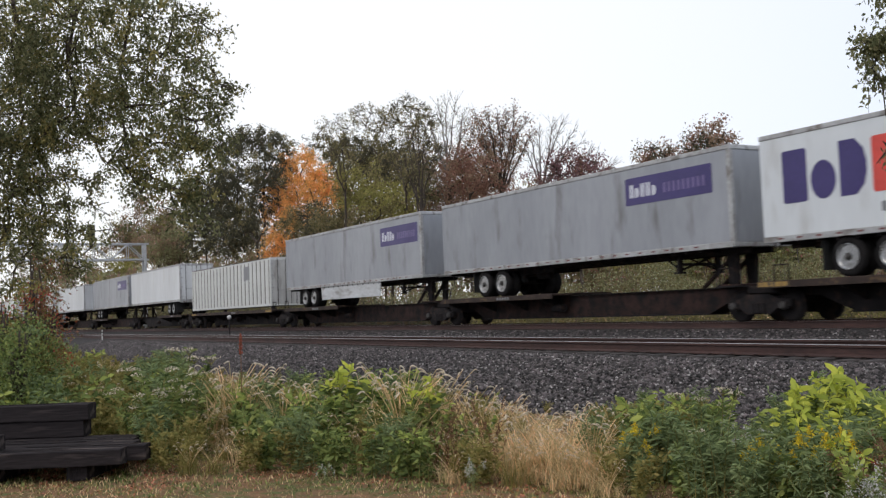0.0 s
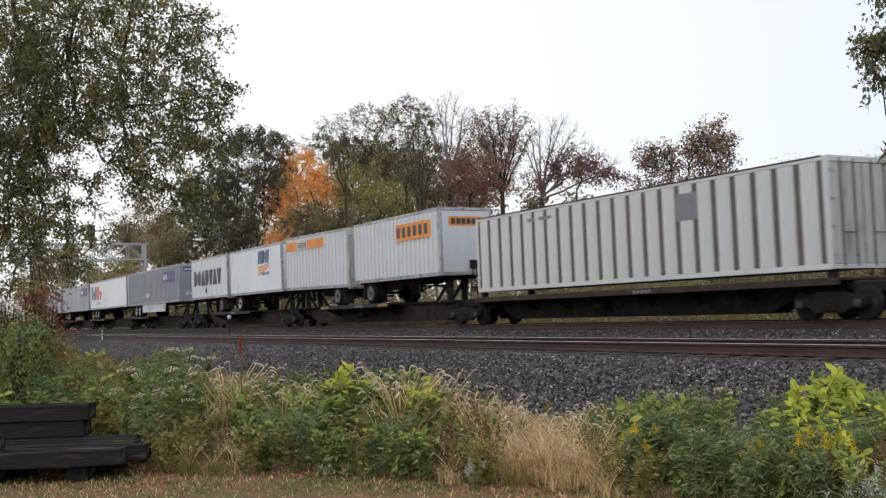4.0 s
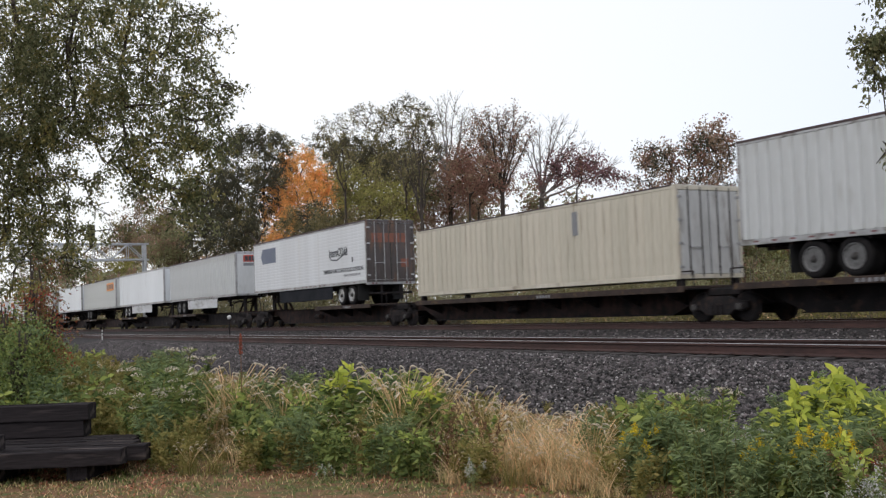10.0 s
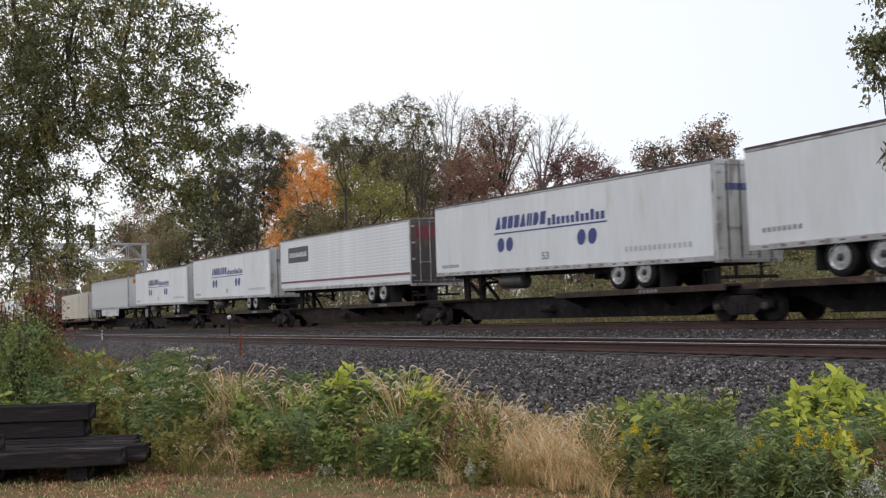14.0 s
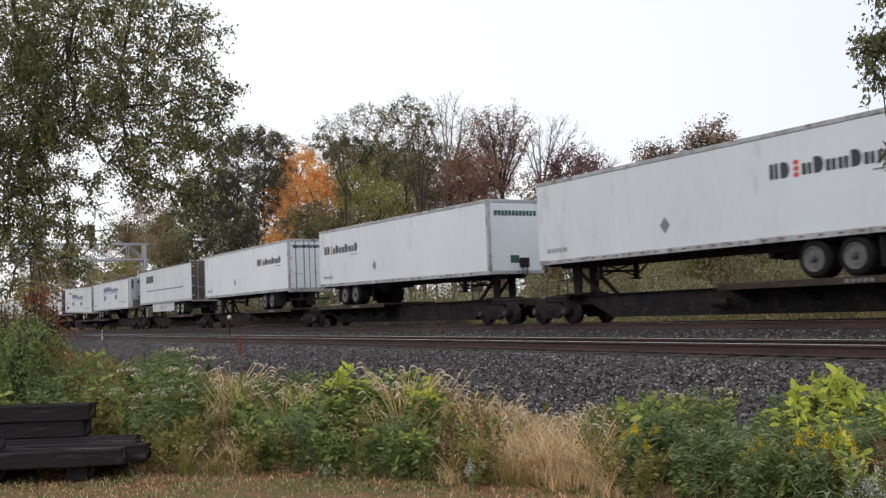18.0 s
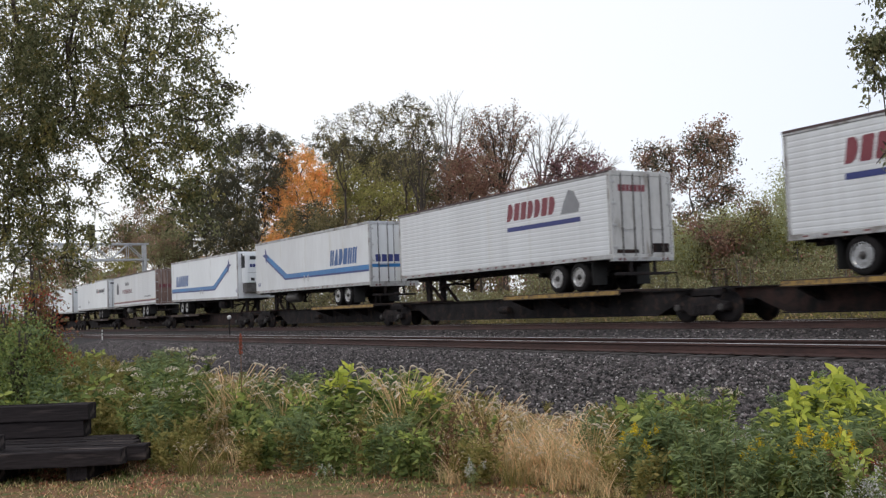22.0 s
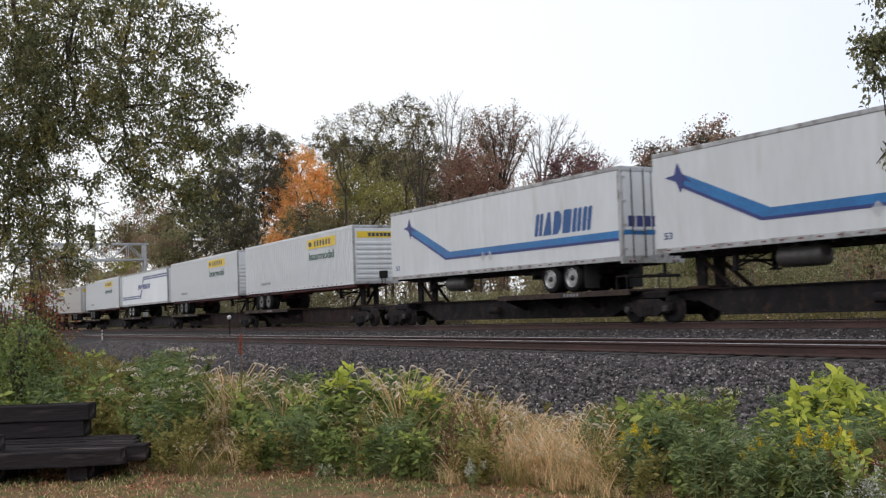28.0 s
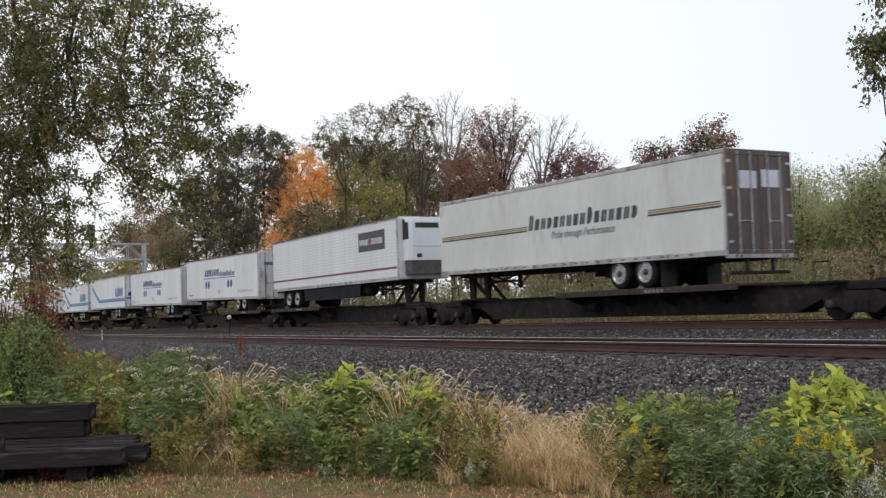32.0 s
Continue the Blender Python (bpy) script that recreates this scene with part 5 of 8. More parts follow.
t, y = fluted_van(172.62, False, WHITE, door=DOORDARK, skirt=SKIRT_DARK, slide=1.95, label="white fluted trailer with dark grimy doors and a dark skirt", z1=4.03)
part("arrow_panel", Shape().prism([(1.35, 3.15), (1.65, 2.72), (3.9, 2.72), (3.9, 3.6), (1.65, 3.6)], y, y - 0.004, "y"), NAVYGREY, t, "faded navy arrow panel")
words(t, "intermODAL", 11.8, 2.5, 2.3, 0.42, BLACKL, y)
part("swoosh", Shape().prism([(11.8, 2.5), (12.1, 2.3), (12.8, 2.26), (14.1, 2.62), (14.1, 2.95), (13.9, 2.66), (12.8, 2.33), (12.2, 2.36)], y, y - 0.004, "y"), BLACKL, t)
words(t, "TEMPERATURE CONTROLLED DIVISION", 11.0, 1.66, 4.9, 0.2, BLACKL, y)
part("small_band", blocks(13.6, 15.6, 1.42, 1.54, 12, y), GREYL, t)
part("side_mark", panel(14.6, 14.75, 2.1, 2.35, y, 0.01), BLACKL, t)
part("door_band", end_blocks(-1.0, 0.9, 2.95, 3.4, 6, L53 + 0.018), FADED_RED, t, "faded red name bars")
part("door_patch", Shape().box(L53 + 0.016, L53 + 0.019, 0.55, 0.95, 1.75, 2.15), FADED_RED, t, "faded red patch")

c, y = load(194.1, container("container", 16.4, TAN, "tan ribbed container with grimy doors", TAN, SOILED, 2.8, 40), 16.4, False, "container")
part("side_slot", panel(11.3, 11.6, 1.9, 2.7, y, 0.02), GREYL, c)

t, y = ribbed_van(212.99, True, WHITE, SKIRT, double=True, slide=2.4, L=16.95, drop=0.15)
end_sign(t, 16.95, -0.85, 0.85, 3.25, 3.65, ORANGE, BRICKRED)

shipper_van(233.09, L=16.75, drop=0.2)
shipper_van(251.44, u=(4.6, 11.2))
t, y = fluted_van(269.44, False, WHITE, door=DOORDARK, slide=3.0, label="white fluted trailer with a maroon stripe and grimy doors", drop=0.24, z1=3.9)
part("maroon_stripe", panel(0.1, L53 - 0.1, 1.42, 1.53, y, 0.01), DEEP_MAROON, t, "thin maroon stripe")
p = part("name_panel", panel(1.35, 4.35, 2.55, 3.4, y, 0.01), BLACKL, t, "black name panel")
part("name_band", blocks(1.55, 4.15, 2.85, 3.1, 13, y - 0.004), LIGHTL, p)
p = part("end_sign", Shape().box(L53 + 0.016, L53 + 0.02, -1.05, 1.05, 3.0, 3.55), DEEP_MAROON, t, "maroon sign")
shipper_van(288.02, slide=3.2, drop=0.32)
shipper_van(305.57, True, True, GREY, (5.1, 11.9))

t, y = fluted_van(326.32, False, WHITE, skirt=SKIRT, door=DOORDARK, slide=2.9, label="white fluted trailer with dark arched bars and a skirt")
bars(t, BLACKL, "dark arched name bars", 2.4, 4.9, 2.75, 3.35, 7, y, 0, 0.15)
part("stripe", panel(2.6, 14.0, 2.05, 2.15, y, 0.01), GREYL, t, "grey stripe")
dotted_van(346.07, False)
dotted_van(366.99, True, True, (0.65, 4.8), L=16.8, drop=0.15)
dotted_van(387.22, False, mark=(10.8, 14.9))
t, y = fluted_van(406.53, False, WHITE, door=BROWNDOOR, slide=3.2, label="white fluted trailer with a crest, a maroon stripe and brown doors")
part("crest", Shape().prism([(1.3, 2.4), (1.5, 2.2), (2.05, 2.2), (2.25, 2.4), (2.15, 3.0), (1.78, 3.3), (1.4, 3.0)], y, y - 0.004, "y"), BLACKL, t, "dark crest shape")
part("name_band", blocks(4.9, 6.6, 2.92, 3.26, 7, y, 0, 0.2, (0, 4)), GREYL, t)
under_tank(t, 5.2)
words(t, "INTERMODAL", 3.8, 2.2, 4.0, 0.38, DEEP_MAROON, y, 0.2)
part("maroon_stripe", panel(0.1, L53 - 0.1, 1.32, 1.44, y, 0.01), DEEP_MAROON, t, "thin maroon stripe")
part("gold_line", panel(0.1, L53 - 0.1, 1.46, 1.49, y, 0.005), GOLD, t)
part("small_band", blocks(12.4, 14.7, 1.68, 1.8, 16, y), GREYL, t)
part("door_band", end_blocks(-1.0, 0.9, 2.35, 2.62, 7, L53 + 0.018), DEEP_MAROON, t)

blue_stripe_van(427.86, True, True, drop=0.2)
blue_stripe_van(447.79, False)


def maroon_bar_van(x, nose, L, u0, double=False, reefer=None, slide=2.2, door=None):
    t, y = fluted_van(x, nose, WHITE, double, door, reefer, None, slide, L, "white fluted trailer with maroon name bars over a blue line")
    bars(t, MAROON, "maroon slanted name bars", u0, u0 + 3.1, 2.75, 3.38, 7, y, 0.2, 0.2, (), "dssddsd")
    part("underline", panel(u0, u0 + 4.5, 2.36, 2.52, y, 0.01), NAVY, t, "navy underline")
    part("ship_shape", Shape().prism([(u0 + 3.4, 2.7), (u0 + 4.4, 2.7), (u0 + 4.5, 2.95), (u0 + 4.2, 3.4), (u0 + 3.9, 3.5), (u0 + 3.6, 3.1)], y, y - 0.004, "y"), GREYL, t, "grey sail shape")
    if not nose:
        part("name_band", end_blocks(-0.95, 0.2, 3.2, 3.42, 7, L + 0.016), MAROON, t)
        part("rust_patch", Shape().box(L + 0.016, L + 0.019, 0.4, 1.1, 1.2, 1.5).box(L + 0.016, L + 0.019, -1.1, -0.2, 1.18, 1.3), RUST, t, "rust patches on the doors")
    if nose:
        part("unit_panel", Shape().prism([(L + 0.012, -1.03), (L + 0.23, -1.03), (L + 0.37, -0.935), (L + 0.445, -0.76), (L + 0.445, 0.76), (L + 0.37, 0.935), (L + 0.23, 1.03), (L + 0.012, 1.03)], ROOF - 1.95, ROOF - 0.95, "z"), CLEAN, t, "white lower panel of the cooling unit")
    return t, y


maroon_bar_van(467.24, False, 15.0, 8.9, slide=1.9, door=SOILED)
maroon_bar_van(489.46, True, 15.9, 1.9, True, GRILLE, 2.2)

chassis_box(508.01, False, mark=(2.6, 6.1), slide=3.4, paint=STAINED, drop=0.14)
chassis_box(527.55, True, mark=(10.2, 13.8), end_mark=False)
t, y = load(545.47, trailer("box_trailer", L53, CLEAN, "white trailer with navy name bars and paired navy stripes", "smooth", True, None, slide=2.8), L53, True, "trailer", False, 2.8)
bars(t, NAVY, "navy slanted name bars", 6.3, 10.6, 2.36, 2.78, 10, y, 0.25, 0.25, (), "sdsvbsssd")
for k in (0.0, 0.17):
    part("stripe", Shape().prism([(0.15, 1.58 + k), (5.75, 1.58 + k), (5.75, 1.69 + k), (0.15, 1.69 + k)], y, y - 0.004, "y"), NAVY, t, "navy stripe")
    part("stripe", Shape().prism([(5.95, 1.58 + k), (7.3 - k, 1.58 + k), (7.85 - k, 2.3), (7.7 - k, 2.3), (7.2 - k, 1.69 + k), (5.95, 1.69 + k)], y, y - 0.004, "y"), NAVY, t, "navy stripe")
    part("stripe", Shape().prism([(7.75 + k, 2.86), (7.87 + k, 2.86), (8.35 + k, 3.3 - k), (11.24, 3.3 - k), (11.24, 3.41 - k), (8.25 + k, 3.41 - k)], y, y - 0.004, "y"), NAVY, t, "navy stripe")
    part("stripe", Shape().prism([(11.46, 3.3 - k), (16.1, 3.3 - k), (16.1, 3.41 - k), (11.46, 3.41 - k)], y, y - 0.004, "y"), NAVY, t, "navy stripe")
chassis_box(563.04, True, mark=(10.1, 13.9), end_mark=False)
chassis_box(581.05, True, True, (10.5, 14.3))
blue_stripe_van(601.62, False)
blue_stripe_van(619.52, False, reach=0.7, aside=0.55)
shipper_van(638.42, u=(4.5, 10.95), L=16.7, drop=0.24)
shipper_van(656.71, u=(4.6, 11.3), drop=0.26, L=15.9)
t, y = fluted_van(675.26, True, WHITE, True, None, CLEAN, SKIRT_DARK, 2.4, label="white fluted refrigerated trailer with a black name panel")
p = part("name_panel", panel(12.1, 15.0, 2.5, 3.42, y, 0.01), BLACKL, t, "black name panel")
part("name_band", blocks(12.25, 14.8, 2.8, 3.08, 14, y - 0.004), LIGHTL, p)
part("red_dot", oval(13.4, 2.96, 0.18, 0.22, y - 0.009), MAROON, p)
part("maroon_stripe", panel(0.1, L53 - 0.1, 1.53, 1.62, y, 0.01), DEEP_MAROON, t, "thin maroon stripe")

t, y = load(695.5, trailer("box_trailer", L53, CREAM, "cream trailer with dark name bars, gold lines and grey doors", "smooth", False, None, DOORDARK, slide=3.6, z1=4.0, drop=0.22), L53, False, "trailer", False, 3.6)
bars(t, BLACKL, "dark slanted name bars", 6.5, 12.6, 2.38, 2.92, 16, y, 0.2, 0.32, (0, 9), "bsbdsb")
words(t, "Pride through Performance", 7.9, 2.02, 3.5, 0.26, GREYL, y, 0.3)
for a, b in ((0.1, 6.4), (13.0, L53 - 0.2)):
    part("gold_line", panel(a, b, 2.44, 2.5, y, 0.005), GOLD, t, "gold line")
    part("dark_line", panel(a, b, 2.36, 2.42, y, 0.005), BLACKL, t)
    part("dark_line", panel(a, b, 2.52, 2.55, y, 0.005), BLACKL, t)
part("door_sign", Shape().box(L53 + 0.016, L53 + 0.02, -0.75, -0.1, 2.9, 3.4).box(L53 + 0.016, L53 + 0.02, 0.1, 0.8, 2.95, 3.45), LIGHTL, t, "pale signs on the doors")
LOADS.append([720.0, 16.3, False, "empty", False, 2.2])


def build_cars():
    """Spine cars under the loads; neighbours share a truck, but at the ends of a set each has its own."""
    units, i = [], 0
    while i < len(LOADS):
        x, L, nose, kind, double, slide = LOADS[i]
        if kind == "pup":
            x2, L2, nose2, _, double2, slide2 = LOADS[i + 1]
            plat = [((x + L + x2) / 2 - 4.0, (x + L + x2) / 2 + 4.0)]
            units.append((x, x2 + L2, plat, [(x + 0.9, 1), (x2 + L2 - 0.9, -1)], double2))
            i += 2
            continue
        if kind == "trailer":
            plat = [(x + L - slide - 4.6, x + L + 0.3)] if not nose else [(x - 0.3, x + slide + 4.6)]
            hitch = [(x + L - 0.95, -1)] if nose else [(x + 0.95, 1)]
        else:
            plat, hitch = [(x - 0.2, x + L + 0.2)], []
        units.append((x, x + L, plat, hitch, double))
        i += 1
    left = None
    for k, (a, b, plat, hitch, double) in enumerate(units):
        nxt = units[k + 1][0] if k + 1 < len(units) else b + 1.8
        mid = (b + nxt) / 2
        x0 = a - 0.9 if left is None else left
        if double:
            x1, left = mid - 1.9, mid + 1.9
            trucks = [x1]
        else:
            x1 = left = mid
            trucks = [x1]
        if k == 0 or units[k - 1][4]:
            trucks.append(x0)
        car = spine_car(x0, x1, plat, hitch, trucks, yellow=2 if 440 < a < 515 else int(a < 60 and k % 3 == 1 or 120 < a < 150), tone=(k // 2) % 2)
        place(car, x0)
        if double:
            co = tagged(new("coupler"), "dark steel knuckle coupler between two cars", "coupler", "couplers of the freight train")
            part("draw_bar", Shape().cbox(0.75, 3.05, -0.1, 0.1, 0.68, 0.88, 0.03), DARK_STEEL, co)
            part("knuckle", Shape().cbox(1.7, 2.1, -0.18, 0.18, 0.62, 0.94, 0.05), RUST, co)
            place(co, x1)


build_cars()


# ---- trees ----
def tubes(segments, sides=5):
    """Tapered tubes for limbs: rows of (p0, p1, r0, r1)."""
    p0 = np.array([s[0] for s in segments], float)
    p1 = np.array([s[1] for s in segments], float)
    r0, r1 = np.array([s[2] for s in segments]), np.array([s[3] for s in segments])
    d = p1 - p0
    d /= np.linalg.norm(d, axis=1, keepdims=True) + 1e-9
    ref = np.where(np.abs(d[:, 2:3]) > 0.9, [[1.0, 0, 0]], [[0, 0, 1.0]])
    a = np.cross(d, ref)
    a /= np.linalg.norm(a, axis=1, keepdims=True) + 1e-9
    b = np.cross(d, a)
    k = np.arange(sides) * math.tau / sides
    ring = a[:, None] * np.cos(k)[None, :, None] + b[:, None] * np.sin(k)[None, :, None]
    v = np.concatenate([p0[:, None] + ring * r0[:, None, None], p1[:, None] + ring * r1[:, None, None]], 1)
    i = np.arange(sides)
    f = np.stack([i, (i + 1) % sides, sides + (i + 1) % sides, sides + i], -1)
    faces = f[None] + (np.arange(len(segments)) * 2 * sides)[:, None, None]
    return v.reshape(-1, 3), faces.reshape(-1, 4)


def leaf_quads(rng, points, size, droop=0.3, slim=0.5, out=None, oval=False):
    """A folded leaf at each point, in a random attitude; oval ones have rounded sides and a hanging tip."""
    n = len(points)
    d = rng.normal(size=(n, 3)) if out is None else out + rng.normal(size=(n, 3)) * 0.6
    d[:, 2] -= droop
    d /= np.linalg.norm(d, axis=1, keepdims=True) + 1e-9
    w = np.cross(d, rng.normal(size=(n, 3)))
    w /= np.linalg.norm(w, axis=1, keepdims=True) + 1e-9
    up = np.cross(w, d)
    s = (size * (0.6 + 0.8 * rng.random(n)))[:, None]
    if oval:
        hang = np.array([0, 0, -0.16]) * s
        e, u = w * s * slim * 0.5, up * s * 0.1
        v = np.stack([points, points + d * s * 0.28 + e * 0.85 + u, points + d * s * 0.66 + e * 0.8 + u + hang * 0.3, points + d * s + hang,
                      points + d * s * 0.66 - e * 0.8 + u + hang * 0.3, points + d * s * 0.28 - e * 0.85 + u], 1)
        f = np.array([(0, 1, 2, 3), (0, 3, 4, 5)])
        return v.reshape(-1, 3), (f[None] + (np.arange(n) * 6)[:, None, None]).reshape(-1, 4)
    v = np.stack([points, points + d * s * 0.5 + w * s * slim * 0.5 + up * s * 0.12, points + d * s, points + d * s * 0.5 - w * s * slim * 0.5 + up * s * 0.12], 1)
    return v.reshape(-1, 3), (np.arange(n * 4).reshape(n, 4))


def grow(rng, p, d, length, r, level, segs, tips, spread=0.6, rise=0.15, forks=3, bend=0.18, thin=0.66):
    """A limb in three bent pieces, with side shoots and forks."""
    d = np.array(d, float)
    p = np.array(p, float)
    steps = 3
    for k in range(steps):
        d = d + rng.normal(size=3) * bend
        d[2] += rise * 0.3
        d /= np.linalg.norm(d)
        q = p + d * length / steps
        r2 = r * 0.88
        segs.append((p, q, r, r2))
        if level <= 2:
            tips.append((q, d, level))
        if level > 0 and k > 0 and rng.random() < 0.75:
            e = d + rng.normal(size=3) * spread
            e[2] += rise
            grow(rng, q, e / np.linalg.norm(e), length * (0.45 + 0.25 * rng.random()), r2 * 0.55, level - 1, segs, tips, spread, rise, forks, bend, thin)
        p, r = q, r2
    if level > 0:
        for _ in range(forks):
            e = d + rng.normal(size=3) * spread
            e[2] += rise
            grow(rng, p, e / np.linalg.norm(e), length * (thin + 0.16 * rng.random()), r * 0.68, level - 1, segs, tips, spread, rise, forks, bend, thin)


def tree(name, x, y, height, leaves, count, size, seed, label, spread=0.6, fork_at=0.3, levels=4, bark=None, base=None, width=1.0, sigma=0.45, low=0.0,
         forks=2, category="tree", lean=(0, 0), rise=0.15):
    """A trunk with forking limbs and a crown of separate leaves; `leaves` is a list of (material, share)."""
    rng = np.random.default_rng(seed)
    segs, tips = [], []
    trunk = height * fork_at
    r = height * 0.016
    p, d = np.array([0.0, 0, -0.15]), np.array([lean[0], lean[1], 1.0])
    tsegs = []
    for k in range(4):
        q = p + d * trunk / 4 + rng.normal(size=3) * 0.03 * trunk * np.array([1, 1, 0])
        tsegs.append((p, q, r * (1.35 if k == 0 else 1), r * 0.95))
        p, r = q, r * 0.95
    for k in range(forks + 1):
        e = np.array([math.cos(k * 2.4 + seed), math.sin(k * 2.4 + seed), 1.3]) * np.array([0.7 * width, 0.7 * width, 1])
        grow(rng, p, e / np.linalg.norm(e), height * 0.26, r * 0.7, levels - 1, segs, tips, spread, rise, forks)
    grow(rng, p, (0, 0, 1), height * 0.3, r * 0.8, levels - 1, segs, tips, spread, rise, forks)
    pts = np.array([t[0] for t in tips])
    k = (height + 0.15) / np.percentile(pts[:, 2], 97)
    scale = np.array([width, width, k])
    segs = [(a * scale, b * scale, c, e) for a, b, c, e in segs]
    tsegs = [(a * scale, b * scale, c, e) for a, b, c, e in tsegs]
    pts = pts * scale
    t = tagged(new(name), label, category)
    t.matrix_basis = pose(x, y, ground_height(x, y) if base is None else base, 0, 0, rng.random() * 360)
    bark = bark or BARK
    v, f = tubes(tsegs + [s for s in segs if s[2] > height * 0.0045], 6)
    ob = new("trunk", cloud_mesh("trunk", v, f, BARK))
    ob.parent = t
    fine = [s for s in segs if s[2] <= height * 0.0045]
    if fine:
        v, f = tubes([(a, b, max(c, 0.016), max(e, 0.009)) for a, b, c, e in fine], 3)
        ob = stuff(new("twig_layer", cloud_mesh("twigs", v, f, bark)))
        ob.parent = t
    pts = pts[pts[:, 2] > low * height]
    for m, share in leaves:
        n = int(count * share)
        if n:
            some = pts[rng.integers(0, len(pts), max(8, n // 45))] + rng.normal(size=(max(8, n // 45), 3)) * sigma * 0.6
            at = some[rng.integers(0, len(some), n)] + rng.normal(size=(n, 3)) * np.array([1, 1, 0.6]) * sigma * 0.75
            v, f = leaf_quads(rng, at, size)
            ob = new("crown", cloud_mesh("crown", v, f, m))
            ob.parent = t
    return t


def bearing(px, dist):
    """A place on the ground plan at a bearing, given as a column of the view, and a distance from the camera."""
    a = YAW - math.atan((px - 784) / 1819)
    return -dist * math.sin(a), dist * math.cos(a)


def along(px, y):
    a = YAW - math.atan((px - 784) / 1819)
    return -y * math.tan(a), y


def height_at(px, row, y):
    """The height over the rails of the sight line px, row where it crosses the depth y."""
    right, up = POSE.to_3x3().col[0], POSE.to_3x3().col[1]
    d = AHEAD + right * ((px - 784) / 1819) - up * ((row - 441) / 1819)
    return EYE.z + d.z * y / d.y


def back_tree(name, px, y, row, leaves, count, size, seed, label, **k):
    """A tree behind the train on the bearing px at the depth y, whose crown reaches up to the sight line `row`."""
    x, yy = along(px, y)
    return tree(name, x, yy, height_at(px, row, y) - ground_height(x, yy), leaves, count, size, seed, label, **k)


def leafy_bough(t, rng, start, blobs, leaf_size, per_twig, mats, twig_len, puff=0.05, twig_r=0.004, oval=True, slim=0.62, bark=None, lift=-0.35, limb=1.0):
    """Limbs from a fork to each mass of the crown, which is filled with drooping leafy twigs. blobs: (centre, radius, twigs)."""
    segs, tw = [], []
    sets = [[] for _ in mats]
    start = np.array(start, float)
    blobs = sorted(((np.array(c, float), rad, n) for c, rad, n in blobs), key=lambda q: np.linalg.norm(q[0] - start))
    done = [start]
    for c, rad, n in blobs:
        p = min(done, key=lambda q: np.linalg.norm(q - c) + 0.25 * np.linalg.norm(q - start))
        done.append(c)
        r = (0.008 + 0.034 * rad if oval else 0.022 + 0.022 * rad) * min(limb, 1.6)
        way = np.linalg.norm(c - p)
        for k in range(4):
            q = p + (c - p) / (4 - k) + rng.normal(size=3) * 0.05 * way
            segs.append((p, q, r, r * 0.85))
            p, r = q, r * 0.85
        for k in range(max(3, n // 14)):
            d = rng.normal(size=3)
            d[2] = d[2] * 0.5 + 0.1
            e = c + d / np.linalg.norm(d) * rad * (0.5 + 0.5 * rng.random())
            m = (c + e) / 2 + rng.normal(size=3) * 0.12
            thin = limb * (min(1, 0.4 + rad) if oval else 1)
            segs += [(c, m, 0.016 * thin, 0.011 * thin), (m, e, 0.011 * thin, 0.005 * thin)]
        for _ in range(n):
            d = rng.normal(size=3)
            d /= np.linalg.norm(d)
            s = c + d * rad * rng.random() ** 0.45 * np.array([1, 1, 0.85])
            e = d * 0.6 + rng.normal(size=3) * 0.5
            e[2] += lift
            e = e / np.linalg.norm(e) * twig_len * (0.5 + rng.random())
            tw += [(s, s + e * 0.55, twig_r, twig_r * 0.75), (s + e * 0.55, s + e + np.array([0, 0, -0.08]), twig_r * 0.75, twig_r * 0.5)]
            f = rng.random(per_twig)[:, None]
            pts = s + e * f + rng.normal(size=(per_twig, 3)) * puff
            sets[rng.choice(len(mats), p=[m[1] for m in mats])].append(pts)
    v, f = tubes(segs, 6)
    ob = new("branchwork", cloud_mesh("limbs", v, f, bark or BARK))
    ob.parent = t
    v, f = tubes(tw, 3)
    ob = stuff(new("twig_layer", cloud_mesh("twigs", v, f, bark or BARK)))
    ob.parent = t
    for (m, _), pts in zip(mats, sets):
        if pts:
            v, f = leaf_quads(rng, np.concatenate(pts), leaf_size, droop=0.5, slim=slim, oval=oval)
            ob = new("crown", cloud_mesh("crown", v, f, m))
            ob.parent = t


def sight(px, py, dist):
    """A point at a distance on the line of sight, given as column and row of the view."""
    right, up = POSE.to_3x3().col[0], POSE.to_3x3().col[1]
    d = AHEAD + right * ((px - 784) / 1819) - up * ((py - 441) / 1819)
    return np.array(EYE + d * dist)


